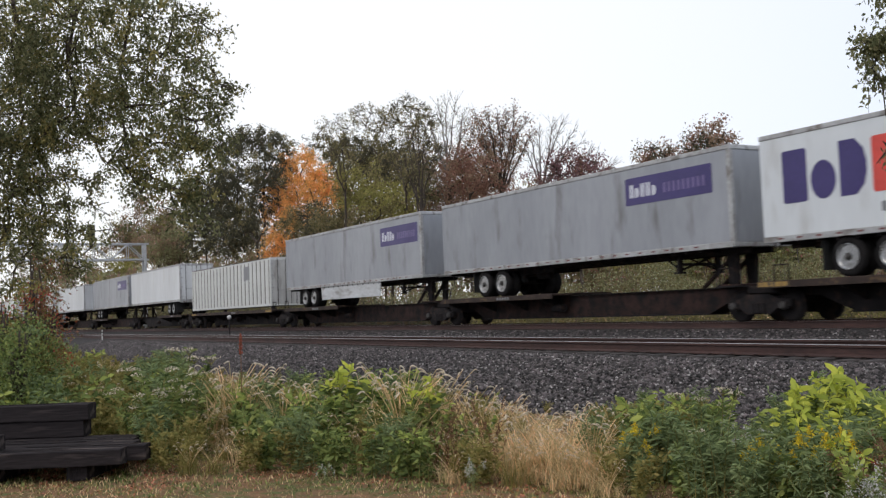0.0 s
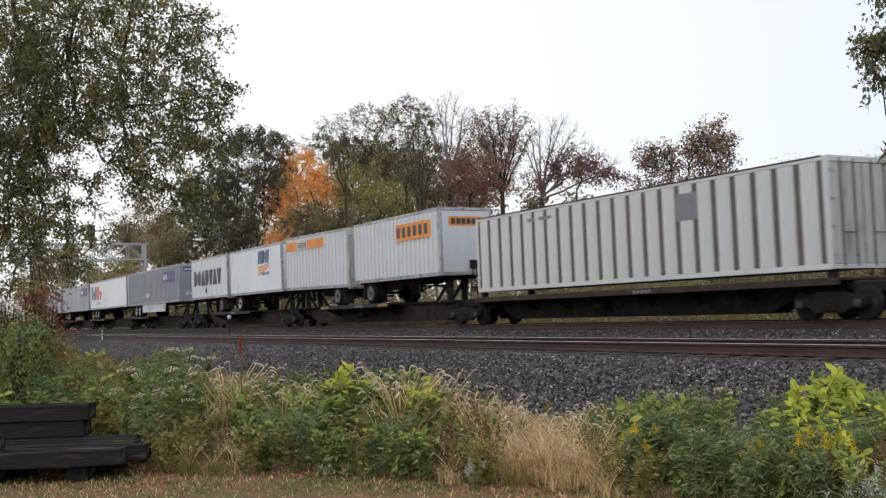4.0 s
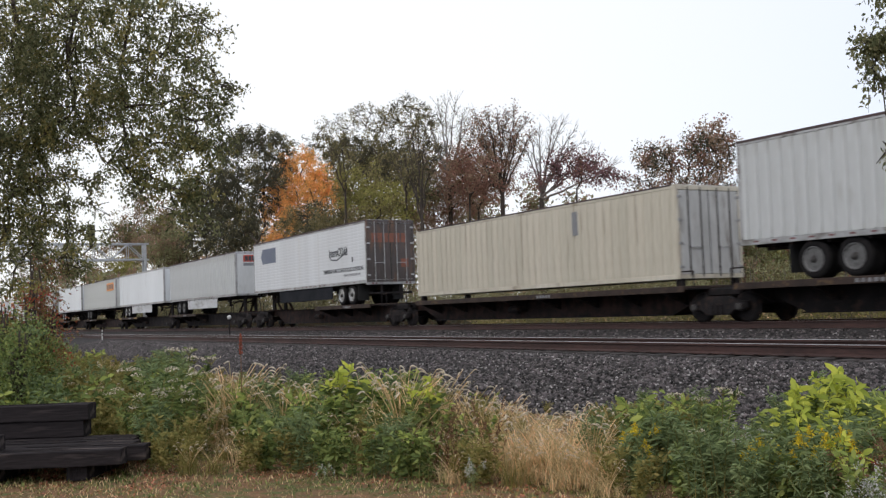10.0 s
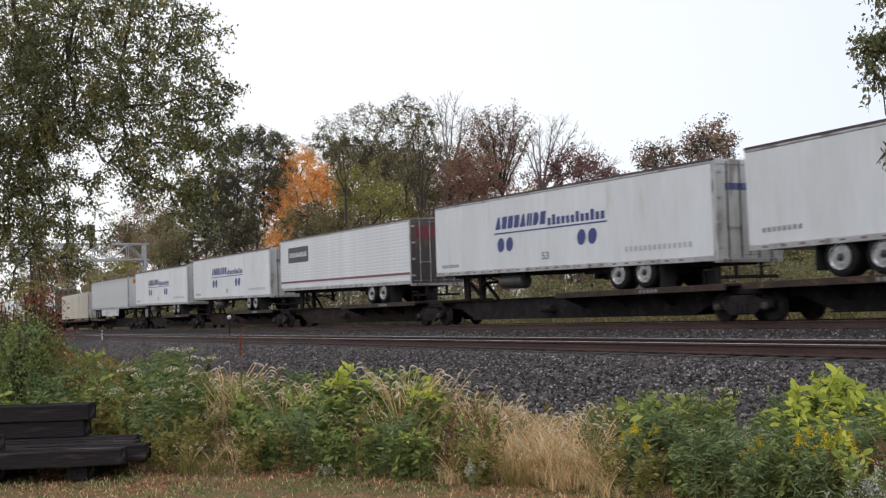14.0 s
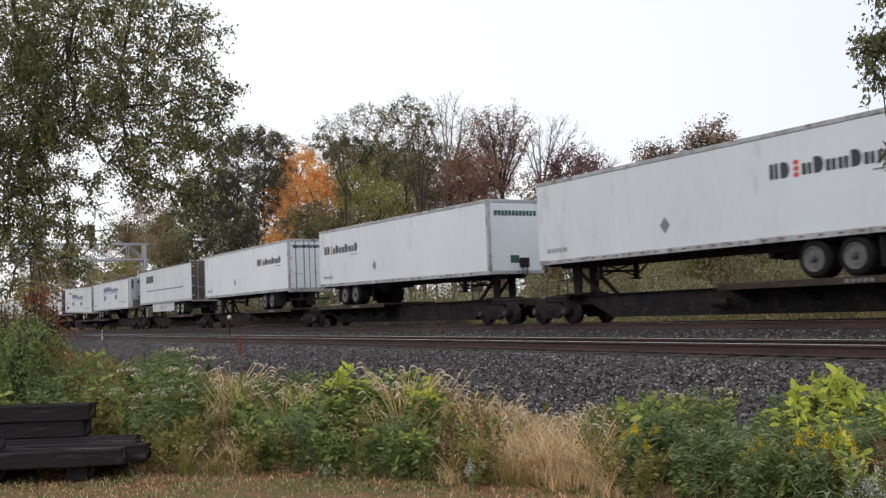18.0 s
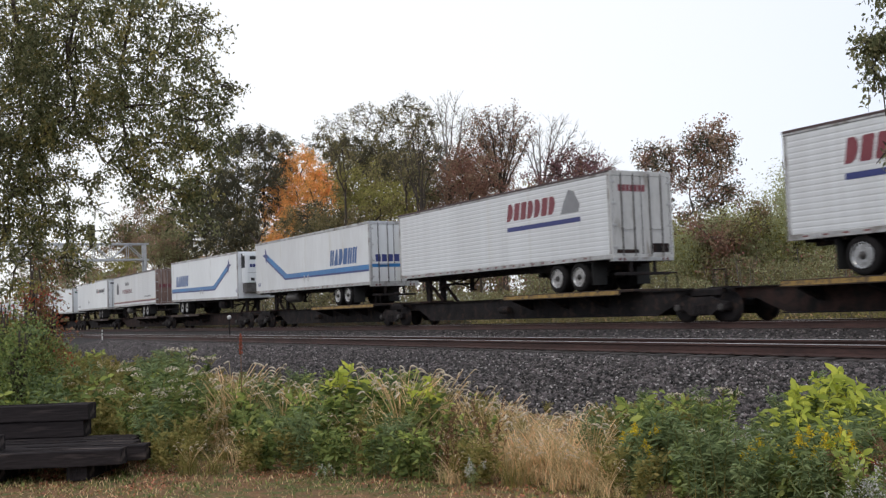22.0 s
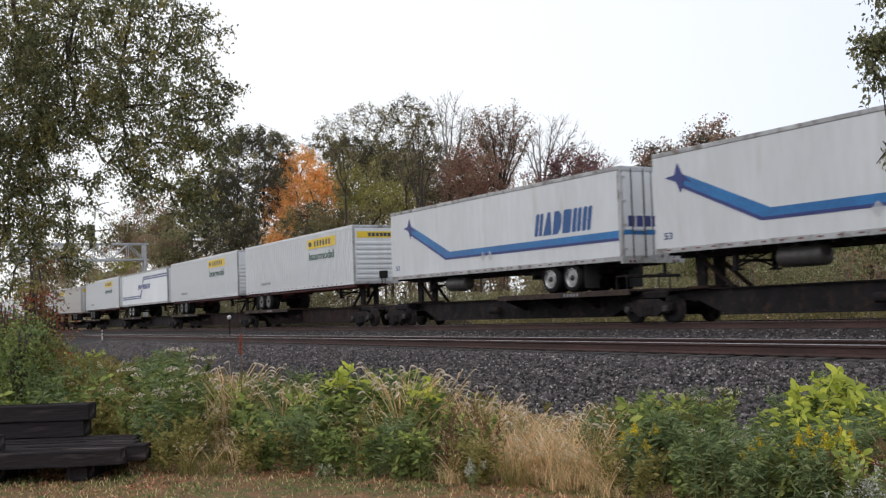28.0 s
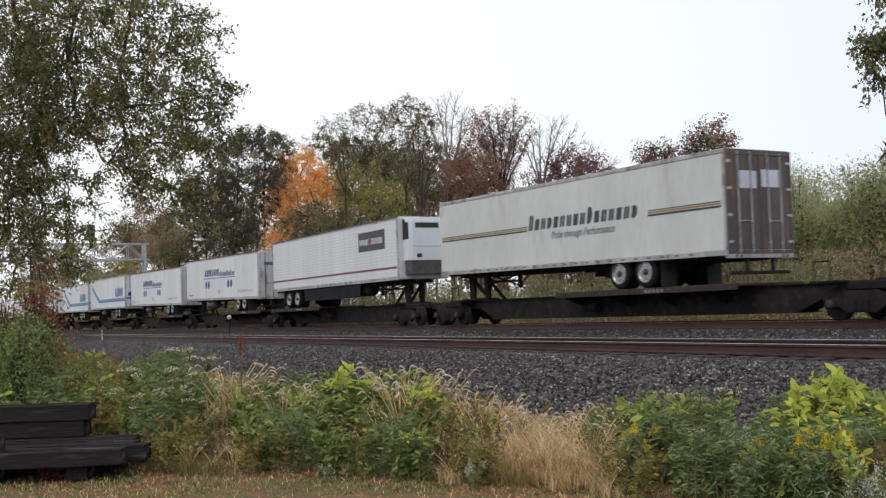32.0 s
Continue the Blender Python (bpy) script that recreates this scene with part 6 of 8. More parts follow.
def mass_tree(name, foot, y, spots, leaves, size, seed, label, fork_row=None, bark=None, twig=0.6, thick=0.012, per=34, lift=-0.2, stem=0.6):
    """A tree behind the train: trunk at the bearing `foot`, its crown in leafy masses (column, row, radius, density) about the depth y."""
    rng = np.random.default_rng(seed)
    t = tagged(new(name), label, "tree")

    def at(px, row, yy):
        x, _ = along(px, yy)
        return np.array([x, yy, height_at(px, row, yy)])
    low = max(s[1] for s in spots) if fork_row is None else fork_row
    base = at(foot, low, y)
    fork = base.copy()
    base[2] = ground_height(base[0], y) - 0.2
    reach = math.hypot(base[0], y) / 1819
    r = stem * 0.05 + stem * 0.008 * (height_at(foot, min(s[1] for s in spots), y) - base[2])
    mid = base * 0.5 + fork * 0.5 + rng.normal(size=3) * 0.12
    v, f = tubes([(base, mid, r * 1.2, r), (mid, fork, r, r * 0.8)], 7)
    ob = new("trunk", cloud_mesh("trunk", v, f, BARK))
    ob.parent = t
    blobs = []
    for px, row, rad, dense in spots:
        c = at(px, row, y + rng.uniform(-0.9, 0.9))
        blobs.append((c, rad * reach * 1.1, max(6, int(dense * rad * rad / 11))))
    leafy_bough(t, rng, fork, blobs, size * 0.76, per, leaves, twig, puff=0.16, twig_r=thick, oval=False, slim=0.7, bark=bark, lift=lift, limb=2.2)
    return t


def vase_tree(name, foot, y, base_row, tips, seed, label, bark, leaves=(), shoots=7, clump=26, size=0.14, r=0.16):
    """A tree behind the train with limbs that fan up from a low fork to the tips (column, row), with fine shoots along them."""
    rng = np.random.default_rng(seed)
    t = tagged(new(name), label, "tree")

    def at(px, row, yy):
        x, _ = along(px, yy)
        return np.array([x, yy, height_at(px, row, yy)])
    fork = at(foot, base_row, y)
    base = fork.copy()
    base[2] = ground_height(base[0], y) - 0.2
    v, f = tubes([(base, fork, r * 1.25, r)], 8)
    ob = new("trunk", cloud_mesh("trunk", v, f, BARK))
    ob.parent = t
    segs, fine, ends = [], [], []
    for px, row in tips:
        e = at(px, row + 12, y + rng.uniform(-1.2, 1.2))
        way = e - fork
        m = fork + way * np.array([0.32, 0.5, 0.5]) + rng.normal(size=3) * 0.03 * np.linalg.norm(way)
        k = np.linspace(0, 1, 11)[:, None]
        c = fork * (1 - k) ** 2 + m * 2 * k * (1 - k) + e * k ** 2 + rng.normal(size=(11, 3)) * 0.05 * (k > 0)
        rad = r * 0.5 * (1 - np.linspace(0, 1, 11)) ** 0.8 + 0.014
        segs += [(c[i], c[i + 1], rad[i], rad[i + 1]) for i in range(10)]
        for i in range(3, 11):
            for _ in range(shoots if i > 5 else shoots // 2):
                d = (c[i] - c[i - 1]) / np.linalg.norm(c[i] - c[i - 1]) * 0.9 + rng.normal(size=3) * 0.5 + np.array([0, 0, 0.3])
                d = d / np.linalg.norm(d) * np.linalg.norm(way) * rng.uniform(0.08, 0.2)
                q = c[i] + d * 0.55
                z = c[i] + d + np.array([0, 0, 0.1])
                fine += [(c[i], q, 0.017, 0.012), (q, z, 0.012, 0.007)]
                for _ in range(2):
                    w = d * 0.5 + rng.normal(size=3) * 0.16 * np.linalg.norm(d)
                    fine.append((q, q + w, 0.010, 0.006))
                ends += [q, z]
    v, f = tubes(segs, 6)
    ob = new("branchwork", cloud_mesh("limbs", v, f, bark))
    ob.parent = t
    v, f = tubes(fine, 3)
    ob = stuff(new("twig_layer", cloud_mesh("twigs", v, f, bark)))
    ob.parent = t
    ends = np.array(ends)
    for m, share in leaves:
        n = int(len(ends) * clump * share)
        p = ends[rng.integers(0, len(ends), n)] + rng.normal(size=(n, 3)) * 0.2
        v, f = leaf_quads(rng, p, size)
        ob = new("crown", cloud_mesh("crown", v, f, m))
        ob.parent = t
    return t


OAK, MAPLE = [(LEAF_OAK, 0.85), (LEAF_OLIVE, 0.15)], [(LEAF_ORANGE, 1)]
THIN, RED = [(LEAF_OLIVE, 0.6), (LEAF_OAK, 0.4)], [(LEAF_RED, 0.7), (LEAF_BROWN, 0.3)]
mass_tree("oak_tree", 455, 36, [(470, 245, 26, 1), (440, 250, 30, 1), (500, 262, 24, 0.9), (410, 262, 28, 1), (480, 300, 34, 1), (430, 310, 38, 1), (395, 320, 34, 0.9), (470, 350, 36, 1), (420, 370, 38, 1), (505, 312, 18, 0.7),
          (440, 410, 38, 1), (385, 380, 34, 0.9)], OAK, 0.24, 1, "large dark green oak in full leaf", 430)
mass_tree("oak_tree", 365, 35, [(360, 350, 28, 0.9), (340, 385, 26, 0.9), (385, 345, 30, 0.9), (370, 400, 32, 1), (350, 430, 28, 1), (400, 425, 32, 1)], OAK, 0.26, 2, "dark green oak behind the signal bridge", 450)
mass_tree("maple_tree", 545, 37, [(482, 440, 20, 0.8), (500, 430, 18, 0.7), (575, 318, 20, 0.8), (590, 350, 18, 0.7), (555, 330, 22, 0.8), (520, 282, 22, 0.9), (548, 277, 18, 0.7), (500, 310, 24, 1), (535, 312, 26, 0.9), (566, 300, 20, 0.7), (495, 345, 26, 1), (530, 350, 28, 0.9), (578, 335, 20, 0.9), (602, 335, 16, 0.9),
          (490, 380, 24, 1), (520, 388, 24, 0.8), (485, 412, 20, 0.8), (560, 365, 16, 0.4), (556, 272, 12, 0.4)], MAPLE, 0.22, 4, "bright orange maple in autumn colour", 420)
mass_tree("half_bare_tree", 640, 40, [(590, 262, 22, 0.9), (625, 255, 22, 0.9), (665, 262, 26, 0.9), (700, 270, 26, 0.9), (560, 255, 16, 0.75), (640, 285, 26, 0.9), (685, 300, 24, 0.9), (720, 300, 22, 0.75), (745, 285, 18, 0.6),
          (735, 330, 24, 0.9), (760, 345, 20, 0.75)], [(LEAF_OLIVE, 0.5), (LEAF_OAK, 0.5)], 0.2, 38, "tree with thin olive leaves and dark limbs", 380)
mass_tree("half_bare_tree", 748, 41, [(700, 192, 16, 0.55), (725, 185, 18, 0.6), (750, 190, 18, 0.55), (775, 201, 14, 0.45), (715, 213, 20, 0.5), (745, 218, 20, 0.5), (690, 210, 14, 0.45), (770, 226, 12, 0.35), (735, 245, 14, 0.3),
          (760, 256, 12, 0.25)], THIN, 0.18, 7, "tall slender tree with feathery grey-green leaves", 300)
mass_tree("half_bare_tree", 690, 40, [(640, 201, 14, 0.5), (665, 197, 16, 0.5), (690, 206, 14, 0.45), (655, 220, 16, 0.45), (680, 230, 14, 0.4), (632, 216, 10, 0.4)], THIN, 0.18, 6, "tall slender tree with feathery grey-green leaves", 300)
mass_tree("half_bare_tree", 606, 42, [(580, 222, 14, 0.5), (603, 215, 14, 0.5), (622, 225, 12, 0.45), (592, 240, 16, 0.45), (568, 236, 10, 0.4)], THIN, 0.18, 5, "tall slender tree with thin olive leaves", 310)
mass_tree("brown_tree", 770, 43, [(735, 250, 20, 0.7), (760, 270, 22, 0.7), (790, 275, 20, 0.7), (745, 300, 24, 0.8), (780, 305, 24, 0.8), (765, 335, 24, 0.8), (800, 325, 22, 0.8), (820, 295, 18, 0.6), (735, 345, 22, 0.8)],
          [(LEAF_BROWN, 0.6), (LEAF_OAK, 0.4)], 0.18, 71, "dull grey-brown tree in the wood", 370, bark=TWIG, twig=0.8)
mass_tree("red_oak_tree", 835, 37, [(815, 285, 20, 0.44), (840, 275, 22, 0.44), (862, 290, 20, 0.44), (825, 315, 24, 0.5), (855, 322, 24, 0.5), (805, 330, 18, 0.39), (880, 330, 20, 0.39)], RED, 0.19, 10, "low tree with dull red-brown leaves", 350)
vase_tree("bare_tree", 800, 42, 320, [(768, 195), (785, 178), (800, 172), (815, 170), (830, 186), (838, 205), (760, 225), (845, 230)], 8, "almost bare tree with pale twigs", TWIG, [(LEAF_BUSH, 1)], 5, 1)
vase_tree("red_oak_tree", 893, 40, 345, [(845, 215), (855, 202), (872, 196), (890, 204), (903, 198), (920, 196), (935, 205), (944, 232), (838, 245), (865, 240), (915, 235), (880, 230)], 9,
          "tree with thin red-brown leaves on dark ascending limbs", BARK, [(LEAF_BROWN, 0.6), (LEAF_RED, 0.4)], 6, 5, 0.16)
vase_tree("bare_tree", 962, 42, 350, [(950, 240), (962, 222), (985, 212), (1003, 208), (1022, 222), (1032, 240), (1012, 255), (1050, 262), (1062, 272), (940, 255), (1085, 285)], 11, "bare tree with pale spreading branches", TWIG, (), 5)
vase_tree("half_bare_tree", 749, 32.6, 395, [(733, 215), (748, 205), (762, 212), (718, 262), (776, 258), (728, 240)], 74, "slender tree with a dark trunk and thin olive leaves", BARK, [(LEAF_OLIVE, 1)], 3, 5, 0.12, 0.13)
vase_tree("half_bare_tree", 614, 32.6, 340, [(598, 255), (584, 250), (610, 236), (626, 258)], 75, "thin tree with dark bent limbs", BARK, [(LEAF_OLIVE, 1)], 3, 6, 0.12, 0.09)
vase_tree("half_bare_tree", 722, 32.7, 350, [(696, 272), (708, 262), (735, 285)], 76, "thin tree with dark bent limbs", BARK, [(LEAF_OLIVE, 1)], 3, 6, 0.12, 0.08)
mass_tree("brown_tree", 850, 42, [(800, 300, 22, 0.8), (825, 285, 22, 0.8), (850, 300, 24, 0.8), (880, 310, 22, 0.6), (830, 325, 26, 0.9), (865, 335, 26, 0.8), (795, 335, 24, 0.9), (905, 325, 20, 0.5), (770, 355, 26, 0.9), (805, 365, 26, 0.9), (750, 385, 26, 0.9), (790, 395, 26, 0.8), (840, 360, 24, 0.7)],
          [(LEAF_BROWN, 0.5), (LEAF_RED, 0.5)], 0.17, 72, "dense dull red-brown tree in the wood", 370)
mass_tree("oak_tree", 680, 43, [(600, 270, 22, 0.8), (630, 262, 24, 0.9), (660, 268, 26, 0.9), (695, 275, 26, 0.9), (725, 285, 24, 0.9), (640, 300, 26, 1), (680, 310, 26, 1), (720, 320, 26, 1), (755, 300, 20, 0.7), (600, 300, 22, 0.8)],
          [(LEAF_OAK, 0.6), (LEAF_OLIVE, 0.4)], 0.19, 73, "grey-green tree in the middle of the wood", 380)
mass_tree("plum_tree", 1025, 38, [(985, 291, 16, 0.44), (1010, 281, 16, 0.44), (1035, 276, 18, 0.44), (1060, 286, 14, 0.39), (1085, 299, 14, 0.39), (1000, 310, 20, 0.55), (1035, 305, 22, 0.55), (1070, 311, 18, 0.55), (960, 310, 16, 0.44),
          (1102, 312, 10, 0.44)], [(LEAF_PURPLE, 0.8), (LEAF_RED, 0.2)], 0.17, 12, "tree with dark purple autumn leaves", 350)
DULL = [(LEAF_BROWN, 0.4), (LEAF_OAK, 0.35), (LEAF_RED, 0.25)]
mass_tree("young_tree", 1190, 37, [(1150, 270, 13, 0.7), (1165, 260, 12, 0.8), (1185, 272, 14, 0.7), (1200, 266, 11, 0.7), (1145, 292, 15, 0.6), (1170, 296, 17, 0.6), (1195, 300, 15, 0.6), (1135, 315, 13, 0.5), (1160, 325, 18, 0.5),
          (1190, 332, 17, 0.5), (1125, 345, 14, 0.5), (1150, 360, 17, 0.6), (1180, 365, 16, 0.5), (1130, 380, 16, 0.6), (1165, 392, 16, 0.6)],
          DULL, 0.15, 43, "young tree with sparse grey-brown leaves on thin stems", 440, twig=0.5, stem=0.4)
mass_tree("young_tree", 1245, 37, [(1235, 248, 13, 0.8), (1255, 234, 12, 0.8), (1276, 226, 12, 0.9), (1262, 250, 14, 0.8), (1290, 243, 12, 0.9), (1305, 255, 10, 0.8), (1240, 268, 15, 0.7), (1275, 268, 15, 0.7), (1225, 262, 10, 0.6),
          (1300, 275, 13, 0.6), (1255, 292, 17, 0.6), (1228, 290, 14, 0.6), (1285, 298, 17, 0.6), (1245, 320, 18, 0.5), (1275, 328, 18, 0.6), (1220, 322, 14, 0.5), (1300, 330, 16, 0.6), (1255, 355, 18, 0.5), (1285, 362, 18, 0.6), (1230, 375, 16, 0.5)],
          DULL, 0.15, 13, "young tree with sparse grey-brown leaves on thin stems", 430, twig=0.5, stem=0.4)
mass_tree("olive_tree", 1150, 34, [(1095, 395, 22, 0.8), (1120, 415, 26, 0.9), (1155, 425, 26, 0.9), (1190, 420, 24, 0.8), (1110, 455, 26, 1), (1150, 465, 26, 1), (1195, 460, 26, 1), (1090, 430, 22, 0.9)],
          [(LEAF_OLIVE, 0.55), (LEAF_LIME, 0.45)], 0.15, 81, "bushy olive green tree behind the tracks", 480, stem=0.4)
mass_tree("olive_tree", 1280, 34, [(1230, 425, 22, 0.8), (1265, 410, 24, 0.8), (1300, 405, 24, 0.8), (1240, 460, 26, 1), (1280, 455, 26, 1), (1320, 445, 24, 1), (1330, 400, 22, 0.7), (1345, 370, 18, 0.6)],
          [(LEAF_OLIVE, 0.6), (LEAF_BROWN, 0.25), (LEAF_LIME, 0.15)], 0.15, 82, "bushy olive brown tree behind the tracks", 480, stem=0.4)
mass_tree("red_shrub", 1250, 33, [(1240, 405, 14, 0.7), (1262, 420, 16, 0.7), (1285, 435, 14, 0.6), (1250, 445, 14, 0.6), (1300, 425, 12, 0.6)], [(LEAF_RED, 0.8), (LEAF_BROWN, 0.2)], 0.14, 83, "low shrub with dull red leaves", 470, stem=0.3)
mass_tree("olive_tree", 660, 33.5, [(620, 320, 24, 0.8), (655, 330, 28, 0.9), (690, 345, 26, 0.9), (635, 355, 28, 1), (670, 365, 28, 1), (710, 360, 24, 0.9), (610, 345, 20, 0.8), (725, 378, 20, 0.8), (602, 300, 18, 0.6), (650, 300, 20, 0.5)],
          [(LEAF_LIME, 0.7), (LEAF_OLIVE, 0.3)], 0.18, 16, "yellow-green tree at the wood's edge", 400)
mass_tree("olive_tree", 550, 33, [(515, 390, 22, 0.8), (550, 380, 24, 0.8), (585, 388, 24, 0.9), (605, 405, 20, 0.9), (560, 410, 24, 0.9), (640, 398, 20, 0.9)], [(LEAF_OLIVE, 0.75), (LEAF_OAK, 0.25)], 0.2, 18, "dull green tree at the wood's edge", 420)
back_tree("brown_tree", 235, 60, 358, [(LEAF_BROWN, 0.7), (LEAF_OLIVE, 0.3)], 9000, 0.55, 19, "far brown tree behind the signal bridge", width=0.55, sigma=1.0, bark=TWIG, fork_at=0.2)
back_tree("brown_tree", 285, 52, 375, [(LEAF_BROWN, 0.5), (LEAF_BUSH, 0.5)], 8000, 0.5, 20, "far half-bare brown tree", width=0.6, sigma=1.0, bark=TWIG, fork_at=0.2)
back_tree("brown_tree", 320, 48, 400, [(LEAF_BUSH, 0.6), (LEAF_BROWN, 0.4)], 8000, 0.48, 21, "far grey-green tree at the wood's edge", width=0.7, sigma=1.0, fork_at=0.15)
back_tree("olive_tree", 215, 44, 462, [(LEAF_LIME, 0.5), (LEAF_OLIVE, 0.5)], 6000, 0.42, 22, "far yellow-green tree beside the line", width=0.9, sigma=0.9, fork_at=0.1)
back_tree("brown_tree", 150, 55, 430, [(LEAF_BROWN, 0.5), (LEAF_BUSH, 0.5)], 7000, 0.55, 23, "far brown tree beside the line", width=0.9, sigma=1.1, fork_at=0.1)
back_tree("brown_tree", 60, 50, 440, [(LEAF_BROWN, 0.4), (LEAF_BUSH, 0.6)], 7000, 0.55, 24, "far brown tree beside the line", width=0.9, sigma=1.1, fork_at=0.1)
for k, (px, yy, row, s) in enumerate(((1395, 34, 345, 25), (1430, 37, 322, 26), (1480, 35, 384, 27), (1540, 34, 318, 29), (1600, 35, 300, 30), (1350, 35, 385, 32), (1290, 34, 400, 34), (1225, 33, 415, 35), (1680, 36, 320, 36), (1455, 40, 372, 39))):
    back_tree("young_willow", px, yy, row, [(LEAF_PALE, 0.75), (LEAF_LIME, 0.25)], 13000, 0.11, 60 + s, "bushy pale green young tree behind the tracks", width=0.6, sigma=0.5, fork_at=0.06, rise=0.3)


def hedge(name, x0, x1, y0, y1, height, leaves, count, size, seed, label):
    """A long band of brush: stems and leaves in clumps of uneven height."""
    rng = np.random.default_rng(seed)
    n = int((x1 - x0) / 0.9)
    cx, cy = x0 + (x1 - x0) * rng.random(n), y0 + (y1 - y0) * rng.random(n)
    if not isinstance(height, (int, float)):
        height = np.interp(cx, [q[0] for q in height], [q[1] for q in height])
    h = height * (0.35 + 0.65 * rng.random(n) ** 0.6)
    t = tagged(new(name), label, "brush", kind="stuff")
    segs = []
    for a, b, c in zip(cx, cy, h):
        g = ground_height(a, b) - 0.1
        for _ in range(3):
            e = rng.normal(size=2) * 0.35
            segs.append((np.array([a, b, g]), np.array([a + e[0], b + e[1], g + c * 0.9]), 0.025, 0.008))
    v, f = tubes(segs, 3)
    ob = stuff(new("stem_bundle", cloud_mesh("stems", v, f, TWIG)))
    ob.parent = t
    for m, share in leaves:
        k = int(count * share)
        i = rng.integers(0, n, k)
        z = h[i] * rng.random(k) ** 0.7
        p = np.stack([cx[i] + rng.normal(size=k) * 0.55, cy[i] + rng.normal(size=k) * 0.5, z - 0.5], -1)
        v, f = leaf_quads(rng, p, size)
        ob = new("foliage", cloud_mesh("foliage", v, f, m))
        ob.parent = t
    return t


def skyline(y, marks):
    """Heights for a band of woods at depth y, from sight lines (px, row)."""
    return sorted((along(px, y)[0], height_at(px, row, y) + 0.5) for px, row in marks)


hedge("brush", -55, -5, 28.5, 32.0, 3.0, [(LEAF_BUSH, 0.5), (LEAF_OLIVE, 0.35), (LEAF_PALE, 0.15)], 75000, 0.11, 51, "soft pale green brush behind the tracks")
hedge("brush", -150, -55, 28.5, 32.0, 3.2, [(LEAF_BUSH, 0.35), (LEAF_OLIVE, 0.35), (LEAF_OAK, 0.3)], 60000, 0.16, 56, "tangled green and yellow brush behind the tracks")
hedge("brush", -46, 0, 26.0, 28.5, 1.2, [(LEAF_LIME, 0.3), (LEAF_OLIVE, 0.6), (W_STRAW, 0.1)], 24000, 0.10, 52, "low yellowing weeds beside the far track")
# The shade on these low weeds is put into their colour: dark oak leaves and brown.
hedge("brush", -120, -44, 26.0, 28.5, 1.5, [(LEAF_OAK, 0.8), (W_BROWN, 0.2)], 34000, 0.12, 57, "weeds beside the far track with shade put in as dark leaf colours")
hedge("brush", -60, -15, 30.0, 32.0, 3.4, [(LEAF_RED, 0.4), (LEAF_BROWN, 0.6)], 7000, 0.12, 53, "reddish brush behind the tracks")
hedge("wood_edge", -150, -4, 44, 50, skyline(46, [(200, 440), (330, 400), (440, 330), (560, 285), (640, 262), (720, 268), (800, 285), (900, 300), (960, 325), (1000, 330), (1080, 330), (1160, 345), (1300, 370), (1450, 350), (1700, 340)]),
      [(LEAF_BROWN, 0.35), (LEAF_BUSH, 0.35), (LEAF_OLIVE, 0.2), (LEAF_RED, 0.1)], 120000, 0.32, 55, "dense autumn wood edge behind the tracks")
hedge("far_woods", -420, -140, 30, 60, 11.0, [(LEAF_BROWN, 0.35), (LEAF_BUSH, 0.4), (LEAF_OLIVE, 0.25)], 30000, 0.75, 54, "far autumn woods along the line")


